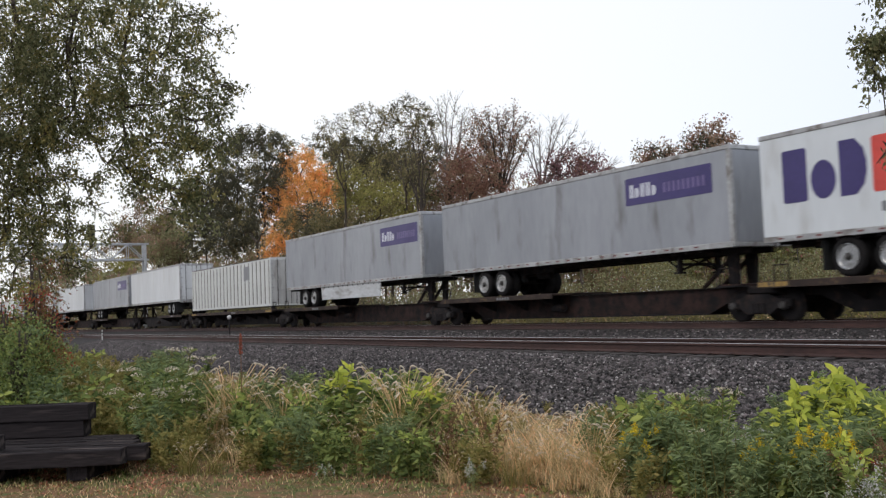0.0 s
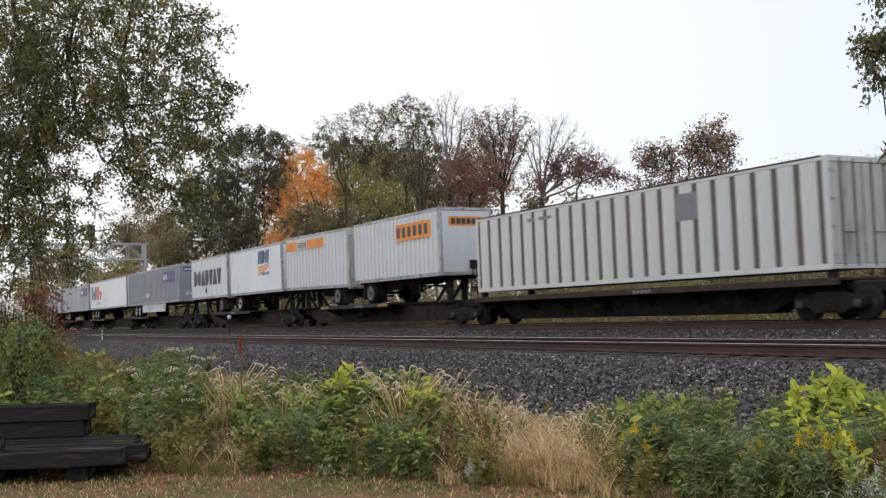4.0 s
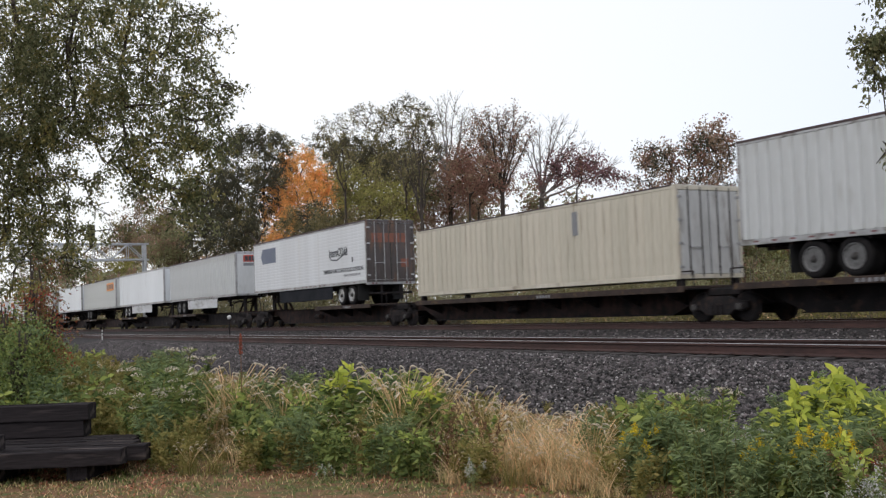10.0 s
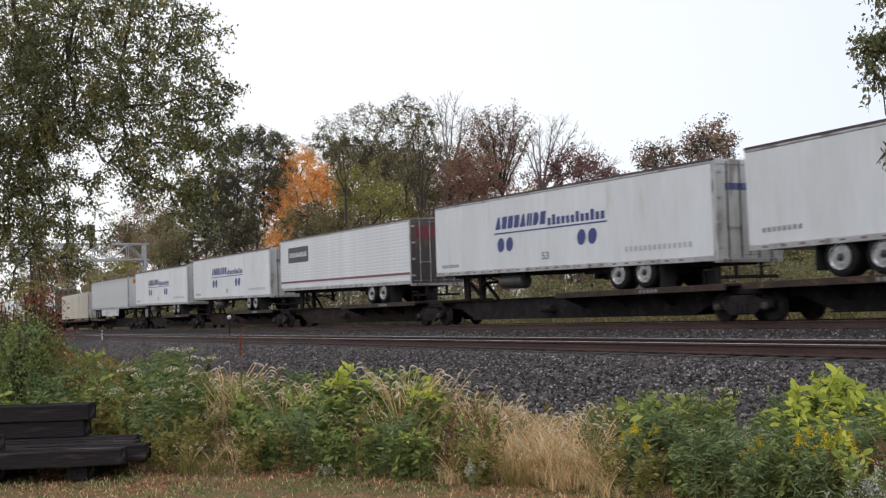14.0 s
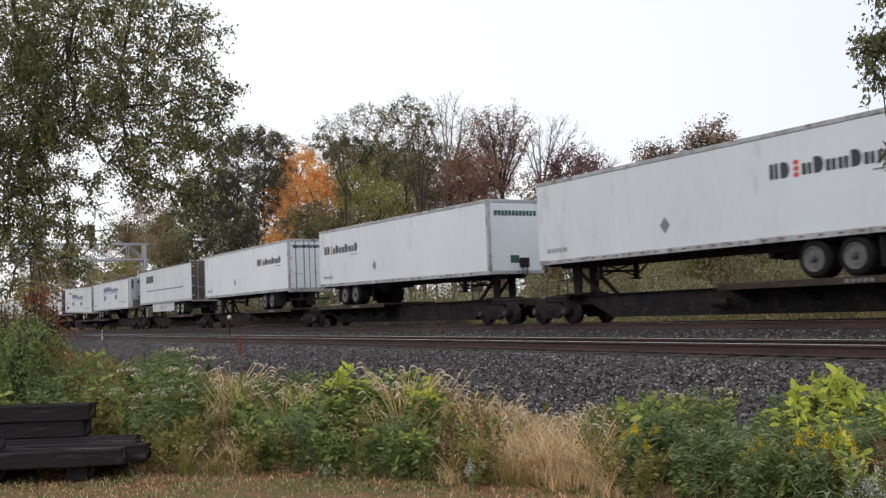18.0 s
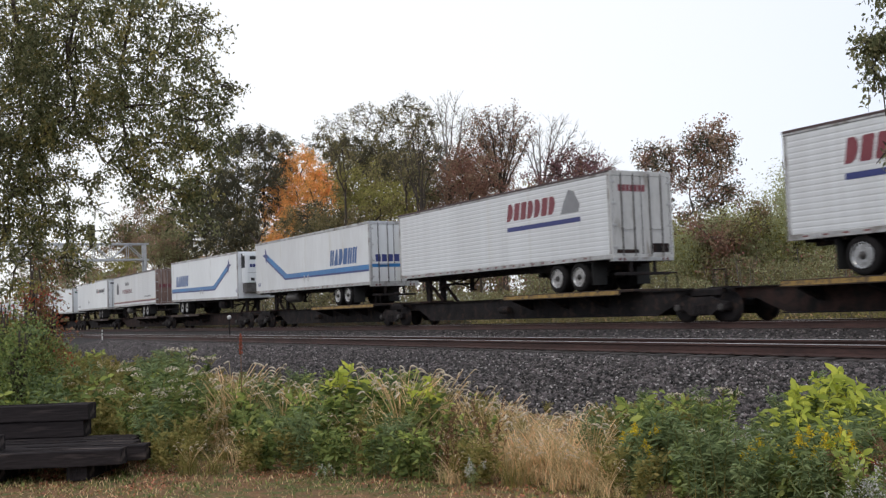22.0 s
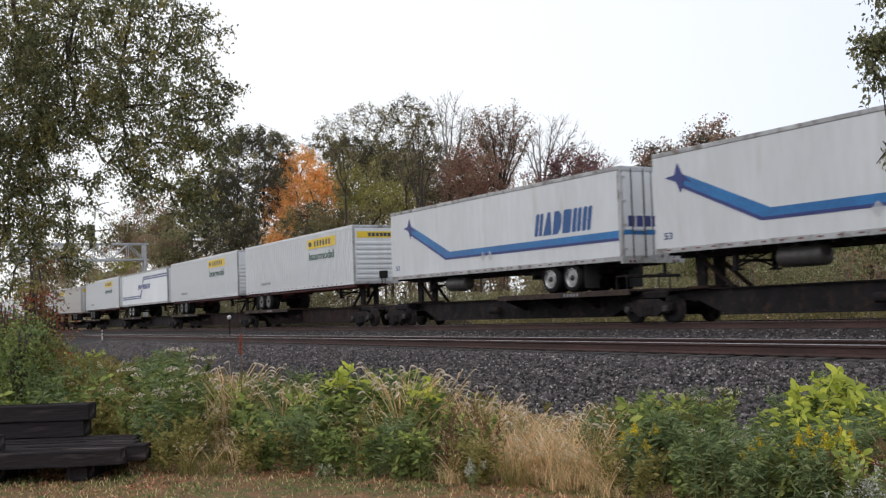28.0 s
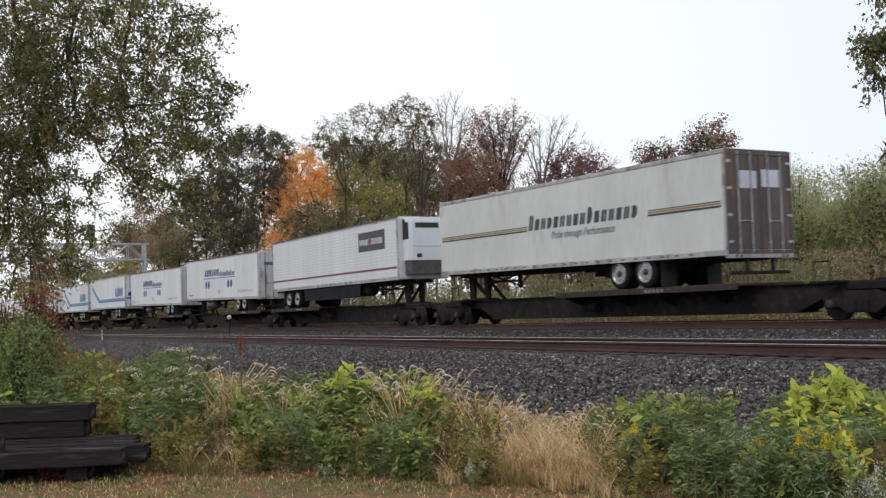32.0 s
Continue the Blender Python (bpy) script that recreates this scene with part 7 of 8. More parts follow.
def near_tree():
    rng = np.random.default_rng(77)
    bx, by = bearing(-90, 19.0)
    t = tagged(new("tree"), "broad green tree with drooping leafy branches beside the line", "tree")
    foot = np.array([bx, by, GROUND_Z - 0.1])
    fork = sight(-70, 250, 19.0)
    v, f = tubes([(foot, foot * 0.6 + fork * 0.4 + np.array([0.1, 0.1, 0]), 0.30, 0.24), (foot * 0.6 + fork * 0.4 + np.array([0.1, 0.1, 0]), fork, 0.24, 0.2),
                  (fork, sight(-40, -150, 19.2), 0.2, 0.12)], 10)
    ob = new("trunk", cloud_mesh("trunk", v, f, BARK))
    ob.parent = t
    spots = [(30, 40, 19, 1.0, 130), (130, 30, 18.5, 1.0, 120), (230, 25, 18, 0.8, 80), (310, 30, 17.6, 0.45, 30), (355, 40, 17.4, 0.25, 10), (385, 60, 17.3, 0.14, 5),
             (30, 120, 19, 0.9, 110), (120, 110, 18.5, 0.9, 110), (215, 110, 18, 0.75, 80), (290, 95, 17.6, 0.5, 36), (345, 100, 17.4, 0.28, 12), (375, 125, 17.3, 0.16, 6),
             (40, 200, 19, 0.9, 110), (130, 190, 18.5, 0.8, 95), (220, 190, 18, 0.7, 75), (300, 180, 17.7, 0.6, 50), (350, 165, 17.5, 0.3, 14), (390, 150, 17.3, 0.2, 8), (415, 158, 17.2, 0.12, 5),
             (345, 215, 17.5, 0.5, 34), (385, 205, 17.4, 0.25, 9), (400, 235, 17.4, 0.12, 4), (20, 270, 19, 0.7, 75), (70, 255, 18.8, 0.5, 36), (160, 240, 18.4, 0.35, 20), (220, 255, 18.1, 0.4, 26),
             (270, 255, 17.9, 0.45, 30), (310, 255, 17.8, 0.4, 24), (350, 265, 17.6, 0.4, 30), (385, 265, 17.5, 0.25, 12),
             (190, 290, 18.2, 0.25, 10), (225, 300, 18, 0.3, 14), (265, 310, 17.9, 0.35, 20), (300, 330, 17.8, 0.35, 22), (250, 340, 17.9, 0.2, 7), (330, 345, 17.7, 0.3, 18), (310, 375, 17.8, 0.22, 8),
             (350, 320, 17.6, 0.3, 18), (365, 360, 17.6, 0.3, 14), (20, 330, 19, 0.6, 50), (15, 400, 19, 0.5, 34), (70, 330, 18.8, 0.3, 12), (110, 310, 18.7, 0.2, 6), (150, 325, 18.6, 0.18, 5), (120, 360, 18.7, 0.25, 9),
             (165, 365, 18.6, 0.15, 4), (70, 385, 18.8, 0.35, 15), (120, 405, 18.7, 0.3, 11), (160, 410, 18.6, 0.25, 8), (195, 405, 18.5, 0.12, 3), (60, 435, 18.8, 0.35, 12), (115, 445, 18.7, 0.3, 9), (160, 440, 18.6, 0.25, 6),
             (30, 470, 18.9, 0.35, 11), (90, 480, 18.8, 0.28, 7), (140, 475, 18.6, 0.2, 4), (20, 510, 18.9, 0.3, 7),
             (20, -60, 19, 1.2, 80), (170, -80, 18, 1.1, 60), (290, -60, 17.6, 0.8, 30), (-60, 100, 19, 1.4, 90), (-80, 300, 19, 1.2, 70)]
    blobs = [(sight(a, b, c), r, int(n * (0.75 if a < 160 and b < 150 else 0.85 if a < 160 and b < 300 else 1.25 if a < 160 else 0.68))) for a, b, c, r, n in spots]
    leafy_bough(t, rng, fork, blobs, 0.056, 44, [(LEAF_NEAR, 0.75), (LEAF_NEAR2, 0.25)], 0.34, puff=0.06)


def overhang():
    rng = np.random.default_rng(78)
    bx, by = bearing(2150, 11.0)
    t = tagged(new("tree"), "grey-green tree whose bough hangs over the weeds", "tree")
    foot, fork = np.array([bx, by, GROUND_Z - 0.1]), np.array([bx, by, 3.4])
    v, f = tubes([(foot, fork, 0.2, 0.15), (fork, fork + np.array([-0.1, 0.1, 3.0]), 0.15, 0.06)], 10)
    ob = new("trunk", cloud_mesh("trunk", v, f, BARK))
    ob.parent = t
    spots = [(1560, 90, 11, 0.22, 22), (1535, 75, 11, 0.13, 9), (1548, 130, 11, 0.14, 9), (1600, 60, 11, 0.35, 40), (1575, 20, 11, 0.16, 9), (1620, -30, 11, 0.4, 36), (1640, 120, 11.2, 0.35, 34), (1572, 262, 11, 0.05, 3), (1720, 20, 11.2, 0.5, 50), (1840, -40, 11.2, 0.6, 60), (1950, 60, 11, 0.6, 60)]
    leafy_bough(t, rng, fork, [(sight(a, b, c), r, n) for a, b, c, r, n in spots], 0.05, 24, [(LEAF_NEAR, 0.6), (LEAF_BUSH, 0.4)], 0.2)


near_tree()
overhang()


# ---- signal bridge over the tracks ----
def signal_bridge():
    x = -115.0
    b = tagged(new("signal_bridge"), "galvanised lattice signal bridge across the tracks", "signal bridge")
    b.location = (x, 0, 0)
    y0, y1, z0, z1 = 9.0, 27.0, 7.45, 9.2
    for y in (y0, y1):
        for d in (-0.5, 0.5):
            part("post", Shape().cbox(d - 0.13, d + 0.13, y - 0.13, y + 0.13, -0.9, z1 + 0.1, 0.02), GALV, b)
        k = -0.6
        while k < z0 - 1.5:
            part("post_brace", Shape().rod((-0.5, y, k), (0.5, y, k + 1.4), 0.05, n=6), GALV, b)
            k += 1.4
    for d in (-0.5, 0.5):
        for z in (z0, z1):
            part("chord", Shape().cbox(d - 0.09, d + 0.09, y0 - 0.4, y1 + 0.4, z - 0.09, z + 0.09, 0.02), GALV, b)
        k, up = y0, True
        while k < y1 - 0.1:
            e = min(k + 1.8, y1)
            part("web_member", Shape().rod((d, k, z0 if up else z1), (d, e, z1 if up else z0), 0.06, n=6), GALV, b)
            part("web_post", Shape().rod((d, e, z0), (d, e, z1), 0.045, n=6), GALV, b)
            k, up = e, not up
    for y in (13.0, 21.4):
        h = part("signal_head", Shape().cbox(-0.2, 0.2, y - 0.4, y + 0.4, z1 + 0.5, z1 + 2.1, 0.08).rod((0, y, z1), (0, y, z1 + 0.6), 0.07), BLACKMETAL, b, "black signal head")
        for q in range(3):
            part("lamp_hood", Shape().turned((0.2, y, z1 + 0.8 + 0.5 * q), [(0.0, 0.17), (0.3, 0.17), (0.3, 0.15), (0.02, 0.15)], 12, "x"), BLACKMETAL, h)
    part("walkway", Shape().box(-0.45, 0.45, y0, y1, z0 + 0.1, z0 + 0.14), GALV, b)
    return b


signal_bridge()


def marker_posts():
    """A short post with a round white head between the tracks, and a striped one at the near shoulder."""
    x, y = along(402, 16.4)
    p = tagged(new("marker_post"), "short dark post with a round white head between the tracks", "marker post")
    p.location = (x, y, -0.36)
    top = height_at(402, 558, y) + 0.36
    part("post", Shape().rod((0, 0, 0), (0, 0, top - 0.12), 0.04), DARK_STEEL, p)
    part("head", Shape().turned((0, 0, top - 0.12), [(-0.1, 0.0), (-0.1, 0.06), (-0.05, 0.11), (0.05, 0.11), (0.1, 0.06), (0.1, 0.0)], 14), SOILED, p, "round white head", smooth=True)
    x, y = along(177, 12.2)
    p = tagged(new("marker_post"), "thin pale striped post on the ballast shoulder", "marker post")
    p.location = (x, y, -0.38)
    top = height_at(177, 584, y) + 0.38
    part("post", Shape().rod((0, 0, -0.05), (0, 0, top), 0.035), CREAM, p)
    for k in range(2):
        part("stripe", Shape().rod((0, 0, top * (0.45 + 0.28 * k)), (0, 0, top * (0.56 + 0.28 * k)), 0.038), DARK_STEEL, p, "dark stripe")


marker_posts()


# ---- the stack of old timbers in the grass ----
def timber_stack():
    """Old dark ties, laid across the line of sight."""
    ax = math.degrees(math.atan2(0.87, 0.5))
    bx, by = -10.66, 1.35
    rnd = random.Random(5)

    def timber(label, x, y, z, length, w, h, turn=0.0, worn=0.0):
        t = tagged(new("timber"), label, "timber", "stack of old timbers")
        t.matrix_basis = pose(bx, by, GROUND_Z, 0, 0, ax) @ pose(x, y, z, 0, 0, turn)
        n = 15
        rows = []
        for k in range(n + 1):
            u = -length * (1 - k / n)
            taper = worn * max(0, (k - n + 3) / 3)
            j = [rnd.uniform(-0.005, 0.005) for _ in range(8)]
            rows.append([(u, 0.007 + j[0] + taper * 0.5, 0.0), (u, j[1] + taper * 0.5, 0.009), (u, j[2] + taper * 0.5, h - 0.010), (u, 0.011 + j[3] + taper * 0.5, h + j[4] * 0.5),
                         (u, w - 0.011, h + j[5] * 0.5), (u, w, h - 0.010), (u, w + j[6], 0.009), (u, w - 0.007, 0.0)])
        sh = Shape()
        v = [p for q in rows for p in q]
        f = [tuple(range(8)), tuple(range(len(v) - 1, len(v) - 9, -1))]
        f += [(k * 8 + i, k * 8 + (i + 1) % 8, k * 8 + 8 + (i + 1) % 8, k * 8 + 8 + i) for k in range(n) for i in range(8)]
        beam = part("beam", sh.add(v, f), TIMBER, t)
        for k in range(3):
            a, b = -length * rnd.uniform(0.3, 0.95), -length * rnd.uniform(0.02, 0.3)
            c = w * rnd.uniform(0.2, 0.8)
            part("crack", Shape().prism([(a, c), ((a + b) / 2, c - 0.006), (b, c + rnd.uniform(-0.01, 0.01)), ((a + b) / 2, c + 0.006)], h + 0.001, h + 0.005, "z"), DARK_STEEL, beam, "long dark crack")
        return t
    for x in (0.62, -0.25):
        timber("short dark timber bearer under the stack", x, -0.1, 0.0, 0.2, 1.2, 0.138)
    for x, y, w, wear in ((0.95, -0.2, 0.25, 0.12), (1.10, 0.07, 0.26, 0.16), (0.92, 0.35, 0.25, 0.0), (0.82, 0.62, 0.26, 0.05), (0.78, 0.90, 0.25, 0.0)):
        timber("dark creosoted timber with a weathered split top", x, y, 0.138 + rnd.uniform(0, 0.006), 2.6, w, 0.15, rnd.uniform(-0.4, 0.4), wear)
    timber("dark creosoted timber lying on the stack", 0.19, 1.0, 0.296, 2.5, 0.24, 0.172)
    timber("dark creosoted timber on top of the stack", 0.25, 0.98, 0.470, 2.5, 0.25, 0.170)
    timber("end of a dark timber lying on the stack", -0.27, -0.06, 0.297, 1.6, 0.22, 0.14)


timber_stack()


# ---- weeds and grass ----
def stem_curve(rng, h, lean):
    a = rng.random() * math.tau
    d = np.array([math.cos(a), math.sin(a)]) * lean * h
    k = np.linspace(0, 1, 6)
    return np.stack([d[0] * k ** 1.8, d[1] * k ** 1.8, h * k * (1 - 0.12 * lean * k)], -1)


def weed(name, seed, label, stems, height, radius, leaf_mat, leaf_size, leaf_slim, per_stem, stem_mat=None, flower=None, flower_n=0, flower_size=0.03, lean=0.35, head=False,
         leaf_from=0.1, category="weed", low_mat=None, flat=False):
    rng = np.random.default_rng(seed)
    t = tagged(new(name), label, category)
    segs, pts, outs, flo = [], [], [], []
    for _ in range(stems):
        h = height * (0.6 + 0.5 * rng.random())
        c = stem_curve(rng, h, lean * (0.4 + rng.random()))
        a, r = rng.random() * math.tau, radius * rng.random() ** 0.5
        c = c + np.array([r * math.cos(a), r * math.sin(a), -0.03])
        for i in range(5):
            segs.append((c[i], c[i + 1], 0.006 * (1 - i * 0.13), 0.006 * (1 - (i + 1) * 0.13)))
        k = leaf_from + (1 - leaf_from) * rng.random(per_stem) ** 0.85
        p = np.stack([np.interp(k, np.linspace(0, 1, 6), c[:, j]) for j in range(3)], -1)
        o = rng.normal(size=(per_stem, 3))
        o[:, 2] = np.abs(o[:, 2]) * 0.3 + 0.25
        pts.append(p)
        outs.append(o / np.linalg.norm(o, axis=1, keepdims=True) * 1.6)
        if flower is not None:
            if name == "goldenrod":
                k = rng.random(flower_n) ** 0.7
                g = rng.integers(0, 5, flower_n) * 1.26 + rng.normal(size=flower_n) * 0.15
                w = 0.10 * k * rng.random(flower_n)
                q = c[-1] + np.stack([w * np.cos(g), w * np.sin(g), 0.02 - 0.15 * k + 0.25 * w], -1) + rng.normal(size=(flower_n, 3)) * 0.006
            elif head:
                q = c[-1] + np.stack([rng.normal(size=flower_n) * 0.012 + np.linspace(0, 0.03, flower_n), rng.normal(size=flower_n) * 0.012, -np.linspace(0, 0.11, flower_n)], -1)
            elif flat:
                g = rng.random(flower_n) * math.tau
                w = 0.085 * rng.random(flower_n) ** 0.5
                q = c[-1] + np.stack([w * np.cos(g), w * np.sin(g), -w * 0.25 + rng.normal(size=flower_n) * 0.006], -1)
                for a in range(5):
                    segs.append((c[-1] - np.array([0, 0, 0.08]), c[-1] + 0.06 * np.array([math.cos(a * 1.26), math.sin(a * 1.26), -0.2]), 0.003, 0.002))
            else:
                q = c[-1] + rng.normal(size=(flower_n, 3)) * np.array([0.022, 0.022, 0.055]) - np.array([0, 0, 0.06])
            flo.append(q)
    if name != "brushy_weed":
        v, f = tubes(segs, 4)
        ob = stuff(new("stem_bundle", cloud_mesh("stems", v, f, stem_mat or W_BROWN)))
        ob.parent = t
    if per_stem:
        pts, outs = np.concatenate(pts), np.concatenate(outs)
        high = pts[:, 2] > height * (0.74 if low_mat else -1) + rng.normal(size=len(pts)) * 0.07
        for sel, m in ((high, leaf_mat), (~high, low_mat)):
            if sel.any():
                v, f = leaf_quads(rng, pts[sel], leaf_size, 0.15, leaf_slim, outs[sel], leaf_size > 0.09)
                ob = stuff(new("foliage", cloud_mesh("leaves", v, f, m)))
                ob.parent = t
    if flo:
        v, f = leaf_quads(rng, np.concatenate(flo), flower_size, 0.0, 0.8)
        ob = stuff(new("flower_cluster", cloud_mesh("flowers", v, f, flower)))
        ob.parent = t
    return t


def blades(rng, n, height, spread, width, curl):
    """Grass blades, three quads long each, around the origin."""
    a, r = rng.random(n) * math.tau, spread * rng.random(n) ** 0.5
    base = np.stack([r * np.cos(a), r * np.sin(a), np.full(n, -0.02)], -1)
    b = rng.random(n) * math.tau
    d = np.stack([np.cos(b), np.sin(b), np.zeros(n)], -1)
    w = np.stack([-np.sin(b), np.cos(b), np.zeros(n)], -1) * width
    h = height * (0.45 + 0.75 * rng.random(n))
    c = curl * (0.3 + rng.random(n)) * h
    rows = []
    for k, wk in ((0, 1), (0.4, 0.85), (0.75, 0.55), (1.0, 0.08)):
        p = base + d * (c * k ** 2)[:, None] + np.array([0, 0, 1]) * (h * (k - 0.25 * curl * k ** 3))[:, None]
        rows += [p - w * wk, p + w * wk]
    v = np.stack(rows, 1)
    f = np.array([(0, 1, 3, 2), (2, 3, 5, 4), (4, 5, 7, 6)])
    return v.reshape(-1, 3), (f[None] + (np.arange(n) * 8)[:, None, None]).reshape(-1, 4)


def tuft(name, seed, label, n, height, spread, m, width=0.005, curl=0.6, heads=0, category="grass"):
    rng = np.random.default_rng(seed)
    t = tagged(new(name), label, category)
    v, f = blades(rng, n, height, spread, width, curl)
    ob = new("grass_bundle", cloud_mesh("blades", v, f, m))
    ob.parent = t
    if heads:
        segs, q = [], []
        for _ in range(heads):
            c = stem_curve(rng, height * (0.9 + 0.35 * rng.random()), 0.5)
            for i in range(5):
                segs.append((c[i], c[i + 1], 0.003, 0.0025))
            e = (c[-1] - c[-2]) / np.linalg.norm(c[-1] - c[-2])
            g = rng.random() * math.tau
            p, size = c[-1], 0.05 + 0.035 * rng.random()
            for i in range(5):
                e = e + np.array([0.35 * math.cos(g), 0.35 * math.sin(g), -0.42])
                e /= np.linalg.norm(e)
                w = (0.003, 0.0055, 0.006, 0.005, 0.004, 0.0015)
                q.append((p, p + e * size / 5, w[i], w[i + 1]))
                p = p + e * size / 5
        v, f = tubes(segs, 3)
        ob = stuff(new("stalk_bundle", cloud_mesh("stalks", v, f, W_STRAW)))
        ob.parent = t
        v, f = tubes(q, 5)
        ob = stuff(new("seed_bundle", cloud_mesh("seed_heads", v, f, W_SEED)))
        ob.parent = t
    return t


KINDS, TALL = {}, {"green": 0.92, "deep": 0.97, "lime": 1.02, "olive": 0.82, "brown": 0.92, "gold": 0.88, "white": 0.77, "umbel": 1.08, "red": 1.15, "straw": 0.62, "fox": 0.75, "grass": 0.34}
for s in range(4):
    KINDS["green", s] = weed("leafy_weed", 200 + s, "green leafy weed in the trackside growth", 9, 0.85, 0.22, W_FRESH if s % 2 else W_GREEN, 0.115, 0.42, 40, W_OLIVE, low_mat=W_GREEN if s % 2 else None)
    KINDS["deep", s] = weed("goldenrod", 210 + s, "narrow-leaved blue-green goldenrod not in flower", 12, 0.9, 0.2, W_DEEP, 0.11, 0.2, 56, W_OLIVE, lean=0.22)
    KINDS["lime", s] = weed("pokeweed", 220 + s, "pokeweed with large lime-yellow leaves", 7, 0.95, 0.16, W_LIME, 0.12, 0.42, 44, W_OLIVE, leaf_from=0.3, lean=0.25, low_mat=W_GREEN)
    KINDS["olive", s] = weed("brushy_weed", 230 + s, "yellowing brushy weed beside the tracks", 11, 0.75, 0.22, W_OLIVE, 0.085, 0.38, 40, W_BROWN)
    KINDS["brown", s] = weed("dead_weed", 240 + s, "dead brown weed stalks with dry leaves", 9, 0.85, 0.16, W_BROWN, 0.05, 0.4, 16, W_BROWN, W_BROWN, 14, 0.02)
    KINDS["gold", s] = weed("goldenrod", 250 + s, "goldenrod with plumes of yellow flowers", 6, 0.8, 0.13, W_DEEP, 0.12, 0.2, 40, W_OLIVE, W_GOLD, 190, 0.017, lean=0.2)
    KINDS["white", s] = weed("aster", 260 + s, "bushy aster with small white flowers", 9, 0.7, 0.18, W_DEEP, 0.055, 0.3, 34, W_OLIVE, W_WHITE, 55, 0.021)
    KINDS["umbel", s] = weed("tall_white_weed", 270 + s, "tall weed with flat white flower heads", 7, 1.0, 0.2, W_GREEN, 0.10, 0.25, 34, W_OLIVE, W_SEED, 46, 0.017, flat=True)
    KINDS["red", s] = weed("sumac", 280 + s, "sumac with red autumn leaves", 4, 1.1, 0.2, W_RED, 0.07, 0.35, 14, W_BROWN, leaf_from=0.82)
    KINDS["straw", s] = tuft("dry_grass", 290 + s, "tuft of dry straw-coloured grass", 130, 0.46, 0.24, W_STRAW, 0.004, 1.2, 14)
    KINDS["fox", s] = tuft("foxtail_grass", 300 + s, "foxtail grass with pale nodding heads", 80, 0.5, 0.2, W_OLIVE, 0.005, 1.0, 18)
    KINDS["grass", s] = tuft("green_grass", 310 + s, "tuft of green grass beside the weeds", 80, 0.3, 0.18, W_GREEN, 0.005, 0.7)
USED = set()
TOPS_PX = [-200, 0, 60, 95, 150, 240, 285, 330, 380, 450, 560, 590, 640, 700, 740, 800, 860, 950, 1050, 1080, 1200, 1225, 1265, 1310, 1380, 1440, 1500, 1568, 1800]
TOPS = [560, 575, 560, 600, 612, 628, 606, 640, 640, 650, 640, 632, 652, 640, 652, 678, 690, 703, 705, 683, 680, 672, 738, 730, 690, 646, 662, 698, 700]


def plant(kind, x, y, size, rnd):
    s = rnd.randrange(4)
    ob = KINDS[kind, s]
    z = ground_height(x, y) if y < 8.5 else -0.9 + (y - 8.5) * 0.164
    m = pose(x, y, z, 0, 0, rnd.random() * 360) @ Matrix.Scale(size, 4)
    if (kind, s) not in USED:
        USED.add((kind, s))
        ob.matrix_basis = m
        return
    c = copy_thing(ob, m)
    c.scale = (size, size, size)


def sow():
    """Weeds between the mown edge and the ballast; kinds and heights follow the bearing from the camera."""
    rnd = random.Random(9)
    bands = [(-60, 95, "green green olive olive red deep green"), (95, 250, "olive olive deep olive fox green olive"), (250, 335, "deep green olive deep"), (335, 450, "fox olive straw green fox"),
             (450, 780, "green green green olive fox green deep"), (780, 880, "straw straw olive fox brown green"), (880, 1060, "straw straw straw fox straw straw olive straw"), (1060, 1260, "deep deep green deep green olive"),
             (1260, 1330, "white deep deep deep"), (1330, 1520, "lime deep deep green deep deep"), (1520, 1750, "green deep deep olive brown")]
    for a, b, kinds in bands:
        kinds = kinds.split()
        px = a
        while px < b:
            edge = 10.6 if px < 250 else 10.6 - (px - 250) * 0.0031 if px < 1500 else 6.7
            d = edge + rnd.random() * 0.4
            if px < 290:
                d = 12.5 + rnd.random() * 0.4 if px < 235 else 11.6
            while True:
                q = px + rnd.uniform(-25, 25)
                x, y = bearing(q, d)
                if y > 8.75 + rnd.random() * 0.4 or d > (24 if px > 400 else 48):
                    break
                k = rnd.choice(kinds)
                if k == "lime" and not 1400 < q < 1500:
                    k = "green"
                c = math.atan((q - 784) / 1819)
                row = np.interp(q, TOPS_PX, TOPS) + rnd.uniform(0, 46) * (0.4 if k == "lime" else 1)
                room = height_at(q, row, y) - ground_height(x, min(y, 9.4))
                far = (d - edge) / 4
                size = min(room / TALL[k], (0.62 + 0.5 * min(1, far)) * rnd.uniform(0.8, 1.1))
                if size > 0.22:
                    plant(k, x, y, size, rnd)
                d += rnd.uniform(0.55, 0.95) * (1 if d < 14 else 1.8)
            px += 42 if px > 230 else 32


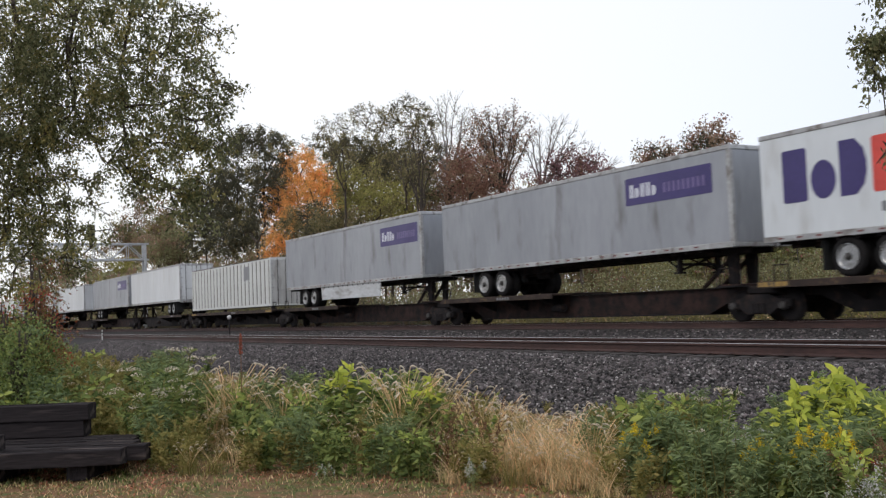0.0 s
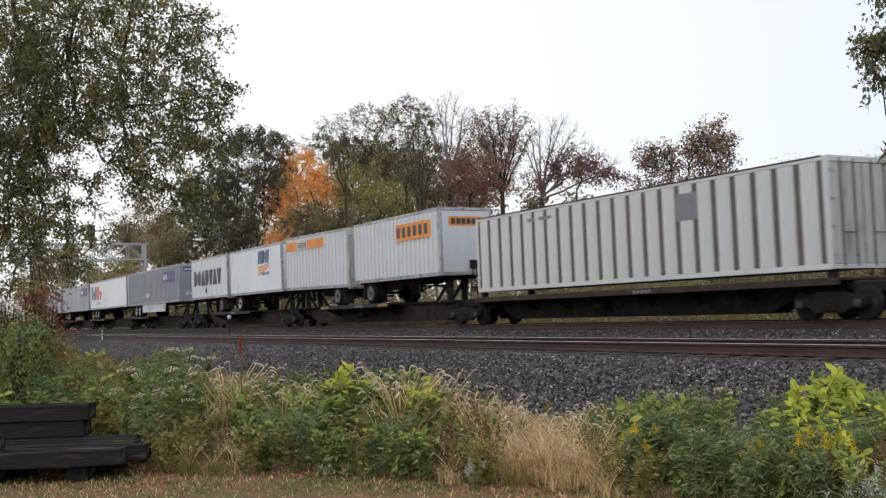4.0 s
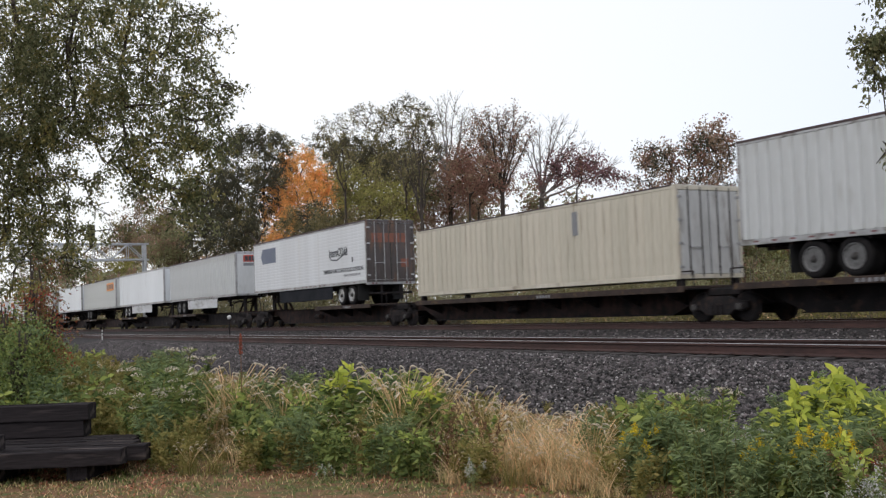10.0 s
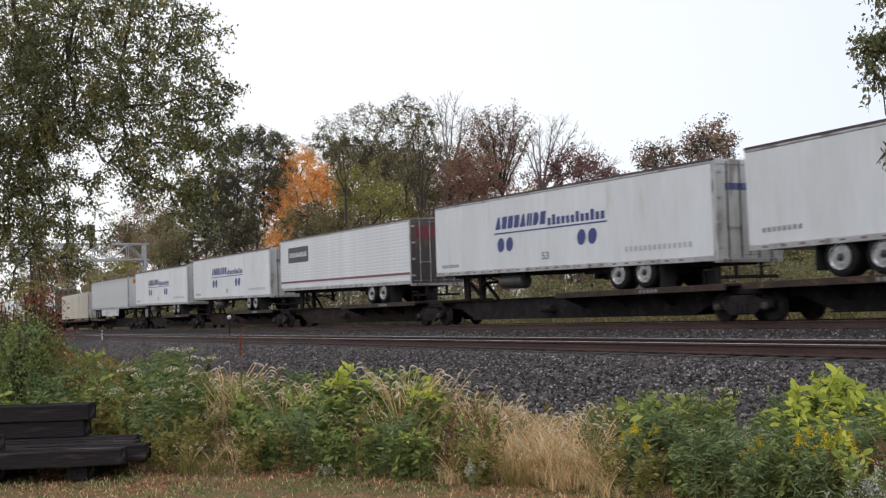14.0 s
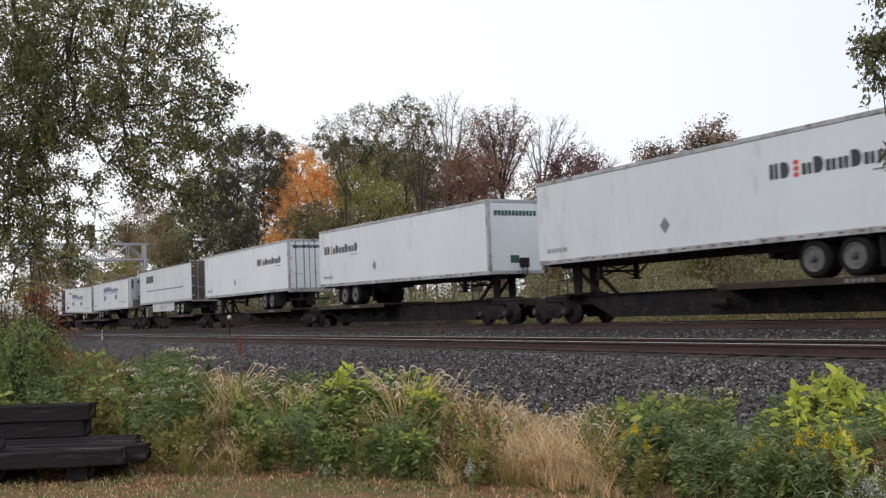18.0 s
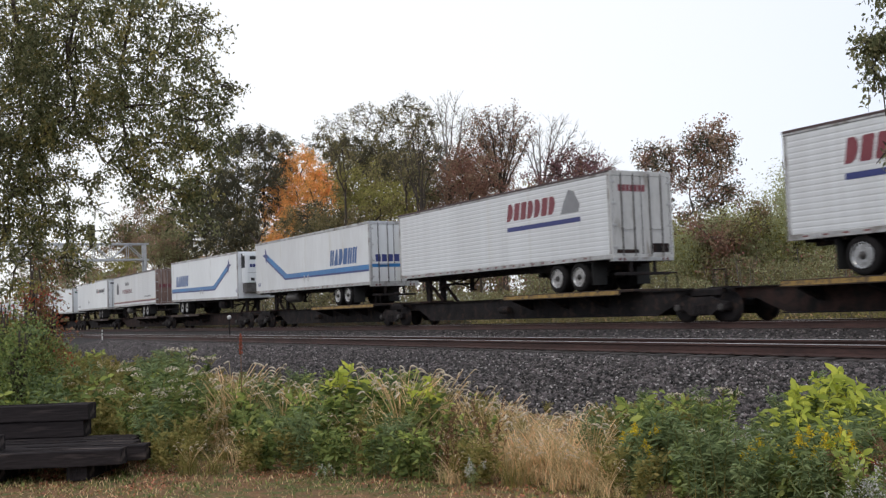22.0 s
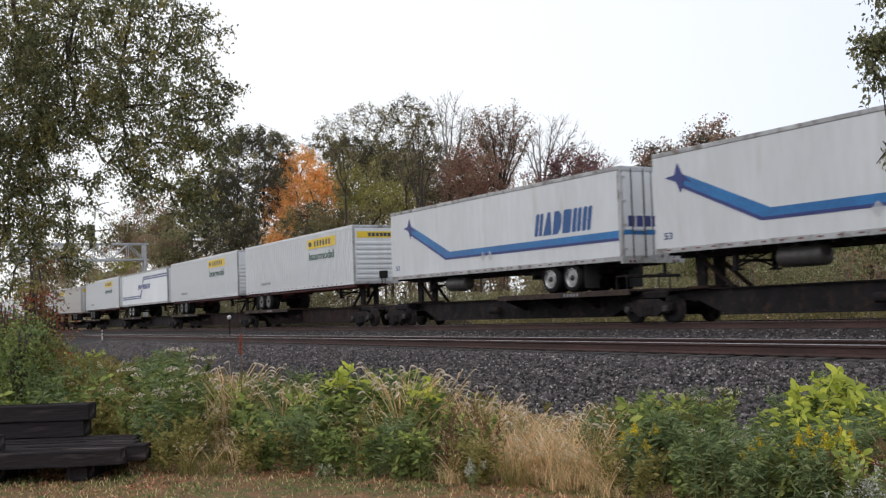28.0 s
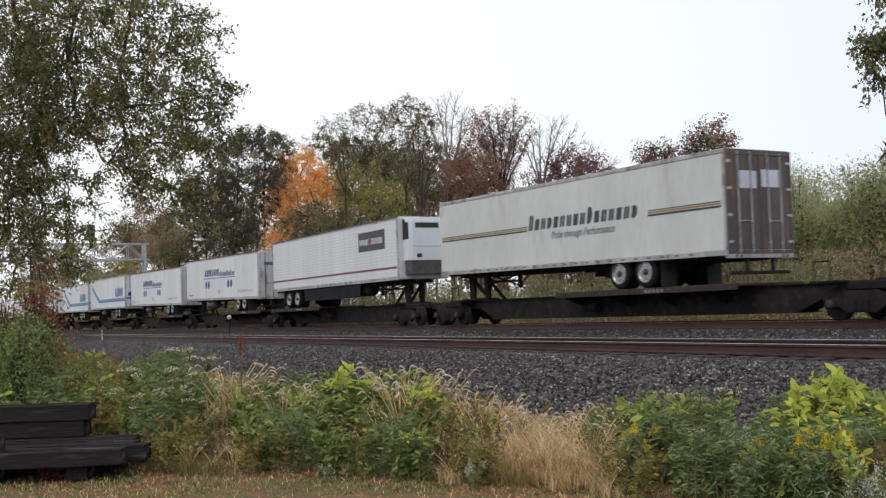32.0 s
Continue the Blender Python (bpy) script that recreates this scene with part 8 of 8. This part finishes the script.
def sow_marked():
    """Plants that stand out: kind, bearing, distance, and the sight line that its top reaches."""
    rnd = random.Random(21)
    rows = [("lime", 1405, 8.7, 668), ("lime", 1442, 8.9, 640), ("lime", 1480, 8.8, 655), ("lime", 1385, 8.3, 700), ("lime", 1505, 8.6, 690),
            ("green", 1120, 9.0, 682), ("green", 1165, 9.2, 690), ("green", 1210, 9.2, 690), ("umbel", 1226, 8.5, 668), ("lime", 735, 10.6, 660), ("lime", 590, 11.2, 636),
            ("gold", 1425, 7.6, 742), ("gold", 1318, 7.8, 738), ("gold", 1360, 7.6, 770), ("gold", 1112, 8.4, 738), ("gold", 1455, 7.3, 745),
            ("white", 1500, 6.9, 812), ("white", 1530, 6.8, 822), ("white", 1560, 6.8, 830), ("white", 1275, 8.4, 738), ("white", 1305, 8.3, 745), ("white", 560, 9.3, 815), ("white", 820, 8.6, 800), ("white", 1490, 6.6, 846), ("white", 1515, 6.7, 820), ("white", 1550, 6.9, 812), ("white", 1575, 6.7, 825), ("brown", 1530, 7.3, 748), ("brown", 1560, 7.4, 745), ("red", 1558, 7.2, 792),
            ("brown", 1540, 7.2, 770), ("brown", 850, 9.4, 690), ("brown", 770, 9.6, 705), ("umbel", 290, 12.2, 604),
            ("straw", 395, 12.6, 620), ("fox", 405, 12.7, 605), ("fox", 640, 11.6, 625), ("fox", 820, 10.8, 655), ("fox", 870, 10.4, 672), ("fox", 705, 11.6, 600), ("fox", 760, 11.4, 620), ("fox", 725, 11.2, 628), ("fox", 430, 12.6, 612), ("fox", 800, 11.0, 650), ("fox", 545, 11.4, 632), ("fox", 490, 11.6, 640), ("straw", 700, 10.6, 630),
            ("brown", 800, 9.2, 730), ("brown", 740, 9.4, 745), ("umbel", 275, 11.6, 622), ("umbel", 305, 11.7, 608), ("umbel", 240, 11.8, 640), ("straw", 845, 9.8, 680), ("straw", 940, 9.2, 700), ("straw", 985, 9.0, 700), ("straw", 900, 9.4, 705), ("straw", 1030, 8.8, 705)]
    x, y = bearing(420, 12.2)
    c = tagged(new("sumac_cone"), "upright dark red sumac cone on a thin stem", "weed")
    c.location = (x, y, ground_height(x, y))
    top, rng = height_at(420, 592, y) - ground_height(x, y), np.random.default_rng(31)
    part("stem", Shape().rod((0, 0, -0.03), (0.02, 0, top - 0.05), 0.008, 0.004, 5), W_BROWN, c)
    k = rng.random(420)
    g, w = rng.random(420) * math.tau, 0.020 * (1 - k * 0.6) * rng.random(420) ** 0.3
    v, f = leaf_quads(rng, np.stack([0.02 + w * np.cos(g), w * np.sin(g), top - 0.22 + 0.22 * k], -1), 0.015)
    ob = stuff(new("seed_cluster", cloud_mesh("seed_cluster", v, f, W_RED)))
    ob.parent = c
    for kind, px, d, row in rows:
        x, y = bearing(px, d)
        plant(kind, x, y, (height_at(px, row, y) - ground_height(x, y)) / TALL[kind], rnd)


sow()
sow_marked()
for k, (px, d, row, mats) in enumerate(((-60, 16, 585, [(W_GREEN, 0.6), (W_OLIVE, 0.4)]), (0, 16.5, 578, [(W_OLIVE, 0.6), (W_RED, 0.15), (W_BROWN, 0.25)]), (52, 16, 520, [(W_RED, 0.2), (W_BROWN, 0.5), (W_OLIVE, 0.3)]),
                                        (76, 17, 528, [(W_BROWN, 0.6), (W_RED, 0.4)]), (-15, 14.5, 595, [(W_GREEN, 0.7), (W_OLIVE, 0.3)]), (60, 15, 590, [(W_GREEN, 0.5), (W_OLIVE, 0.5)]), (30, 13.5, 620, [(W_GREEN, 0.8), (W_DEEP, 0.2)]))):
    x, y = bearing(px, d)
    tree("shrub", x, y, height_at(px, row, y) - ground_height(x, y), mats, 1700 if row < 560 else 2400, 0.05, 500 + k, "tangled autumn shrub with green and reddish leaves", width=0.42, sigma=0.16, fork_at=0.08, category="shrub", levels=3)


def ground_cover(name, n, m, height, width, px, dist, seed, label, patch=None):
    """Short grass over the ground before the weeds."""
    rng = np.random.default_rng(seed)
    a = YAW - np.arctan((px[0] + (px[1] - px[0]) * rng.random(n) - 784) / 1819)
    d = np.sqrt(dist[0] ** 2 + (dist[1] ** 2 - dist[0] ** 2) * rng.random(n))
    keep = d * np.cos(a) < 9.8
    if patch is not None:
        lie = np.array([noise.noise((u * math.sin(b) * 1.3, u * math.cos(b) * 1.3, 4.0)) for u, b in zip(d, a)])
        keep &= lie * (1 if patch > 0 else -1) > abs(patch) - 0.1
    a, d = a[keep], d[keep]
    v, f = blades(rng, len(a), height, 0.01, width, 0.9)
    v = v.reshape(-1, 8, 3) + np.stack([-d * np.sin(a), d * np.cos(a), np.full(len(a), GROUND_Z)], -1)[:, None, :]
    ob = new(name, cloud_mesh(name, v.reshape(-1, 3), f, m))
    return tagged(ob, label, "grass", kind="stuff")


ground_cover("grass", 16000, W_STRAW, 0.06, 0.004, (-300, 1900), (6.5, 13), 401, "short dry grass on the ground")
ground_cover("grass", 9000, W_OLIVE, 0.06, 0.006, (-300, 1900), (6.5, 13), 402, "short olive grass on the ground")
ground_cover("grass", 16000, W_GREEN, 0.055, 0.008, (-300, 1900), (6.5, 13), 403, "short green grass on the ground", 0.12)
ground_cover("leaf_litter", 34000, W_LITTER, 0.03, 0.016, (-300, 1900), (6.5, 13), 404, "red-brown leaf litter on the ground", -0.12)
ground_cover("leaf_litter", 9000, W_BROWN, 0.03, 0.014, (-300, 1900), (6.5, 13), 405, "dull brown leaf litter on the ground")
for s in KINDS:
    if s not in USED:
        for o in list(KINDS[s].children):
            bpy.data.objects.remove(o)
        bpy.data.objects.remove(KINDS[s])


def motions():
    """The train runs to the left, slowing a little."""
    for thing, x, z, lean in MOVING:
        walk(thing, [(t, pose(x - run(t), TRACK_Y, z, 0, lean, 0)) for t in (0, 4, 8, 12, 16, 20, 24, 28, 32)])


motions()
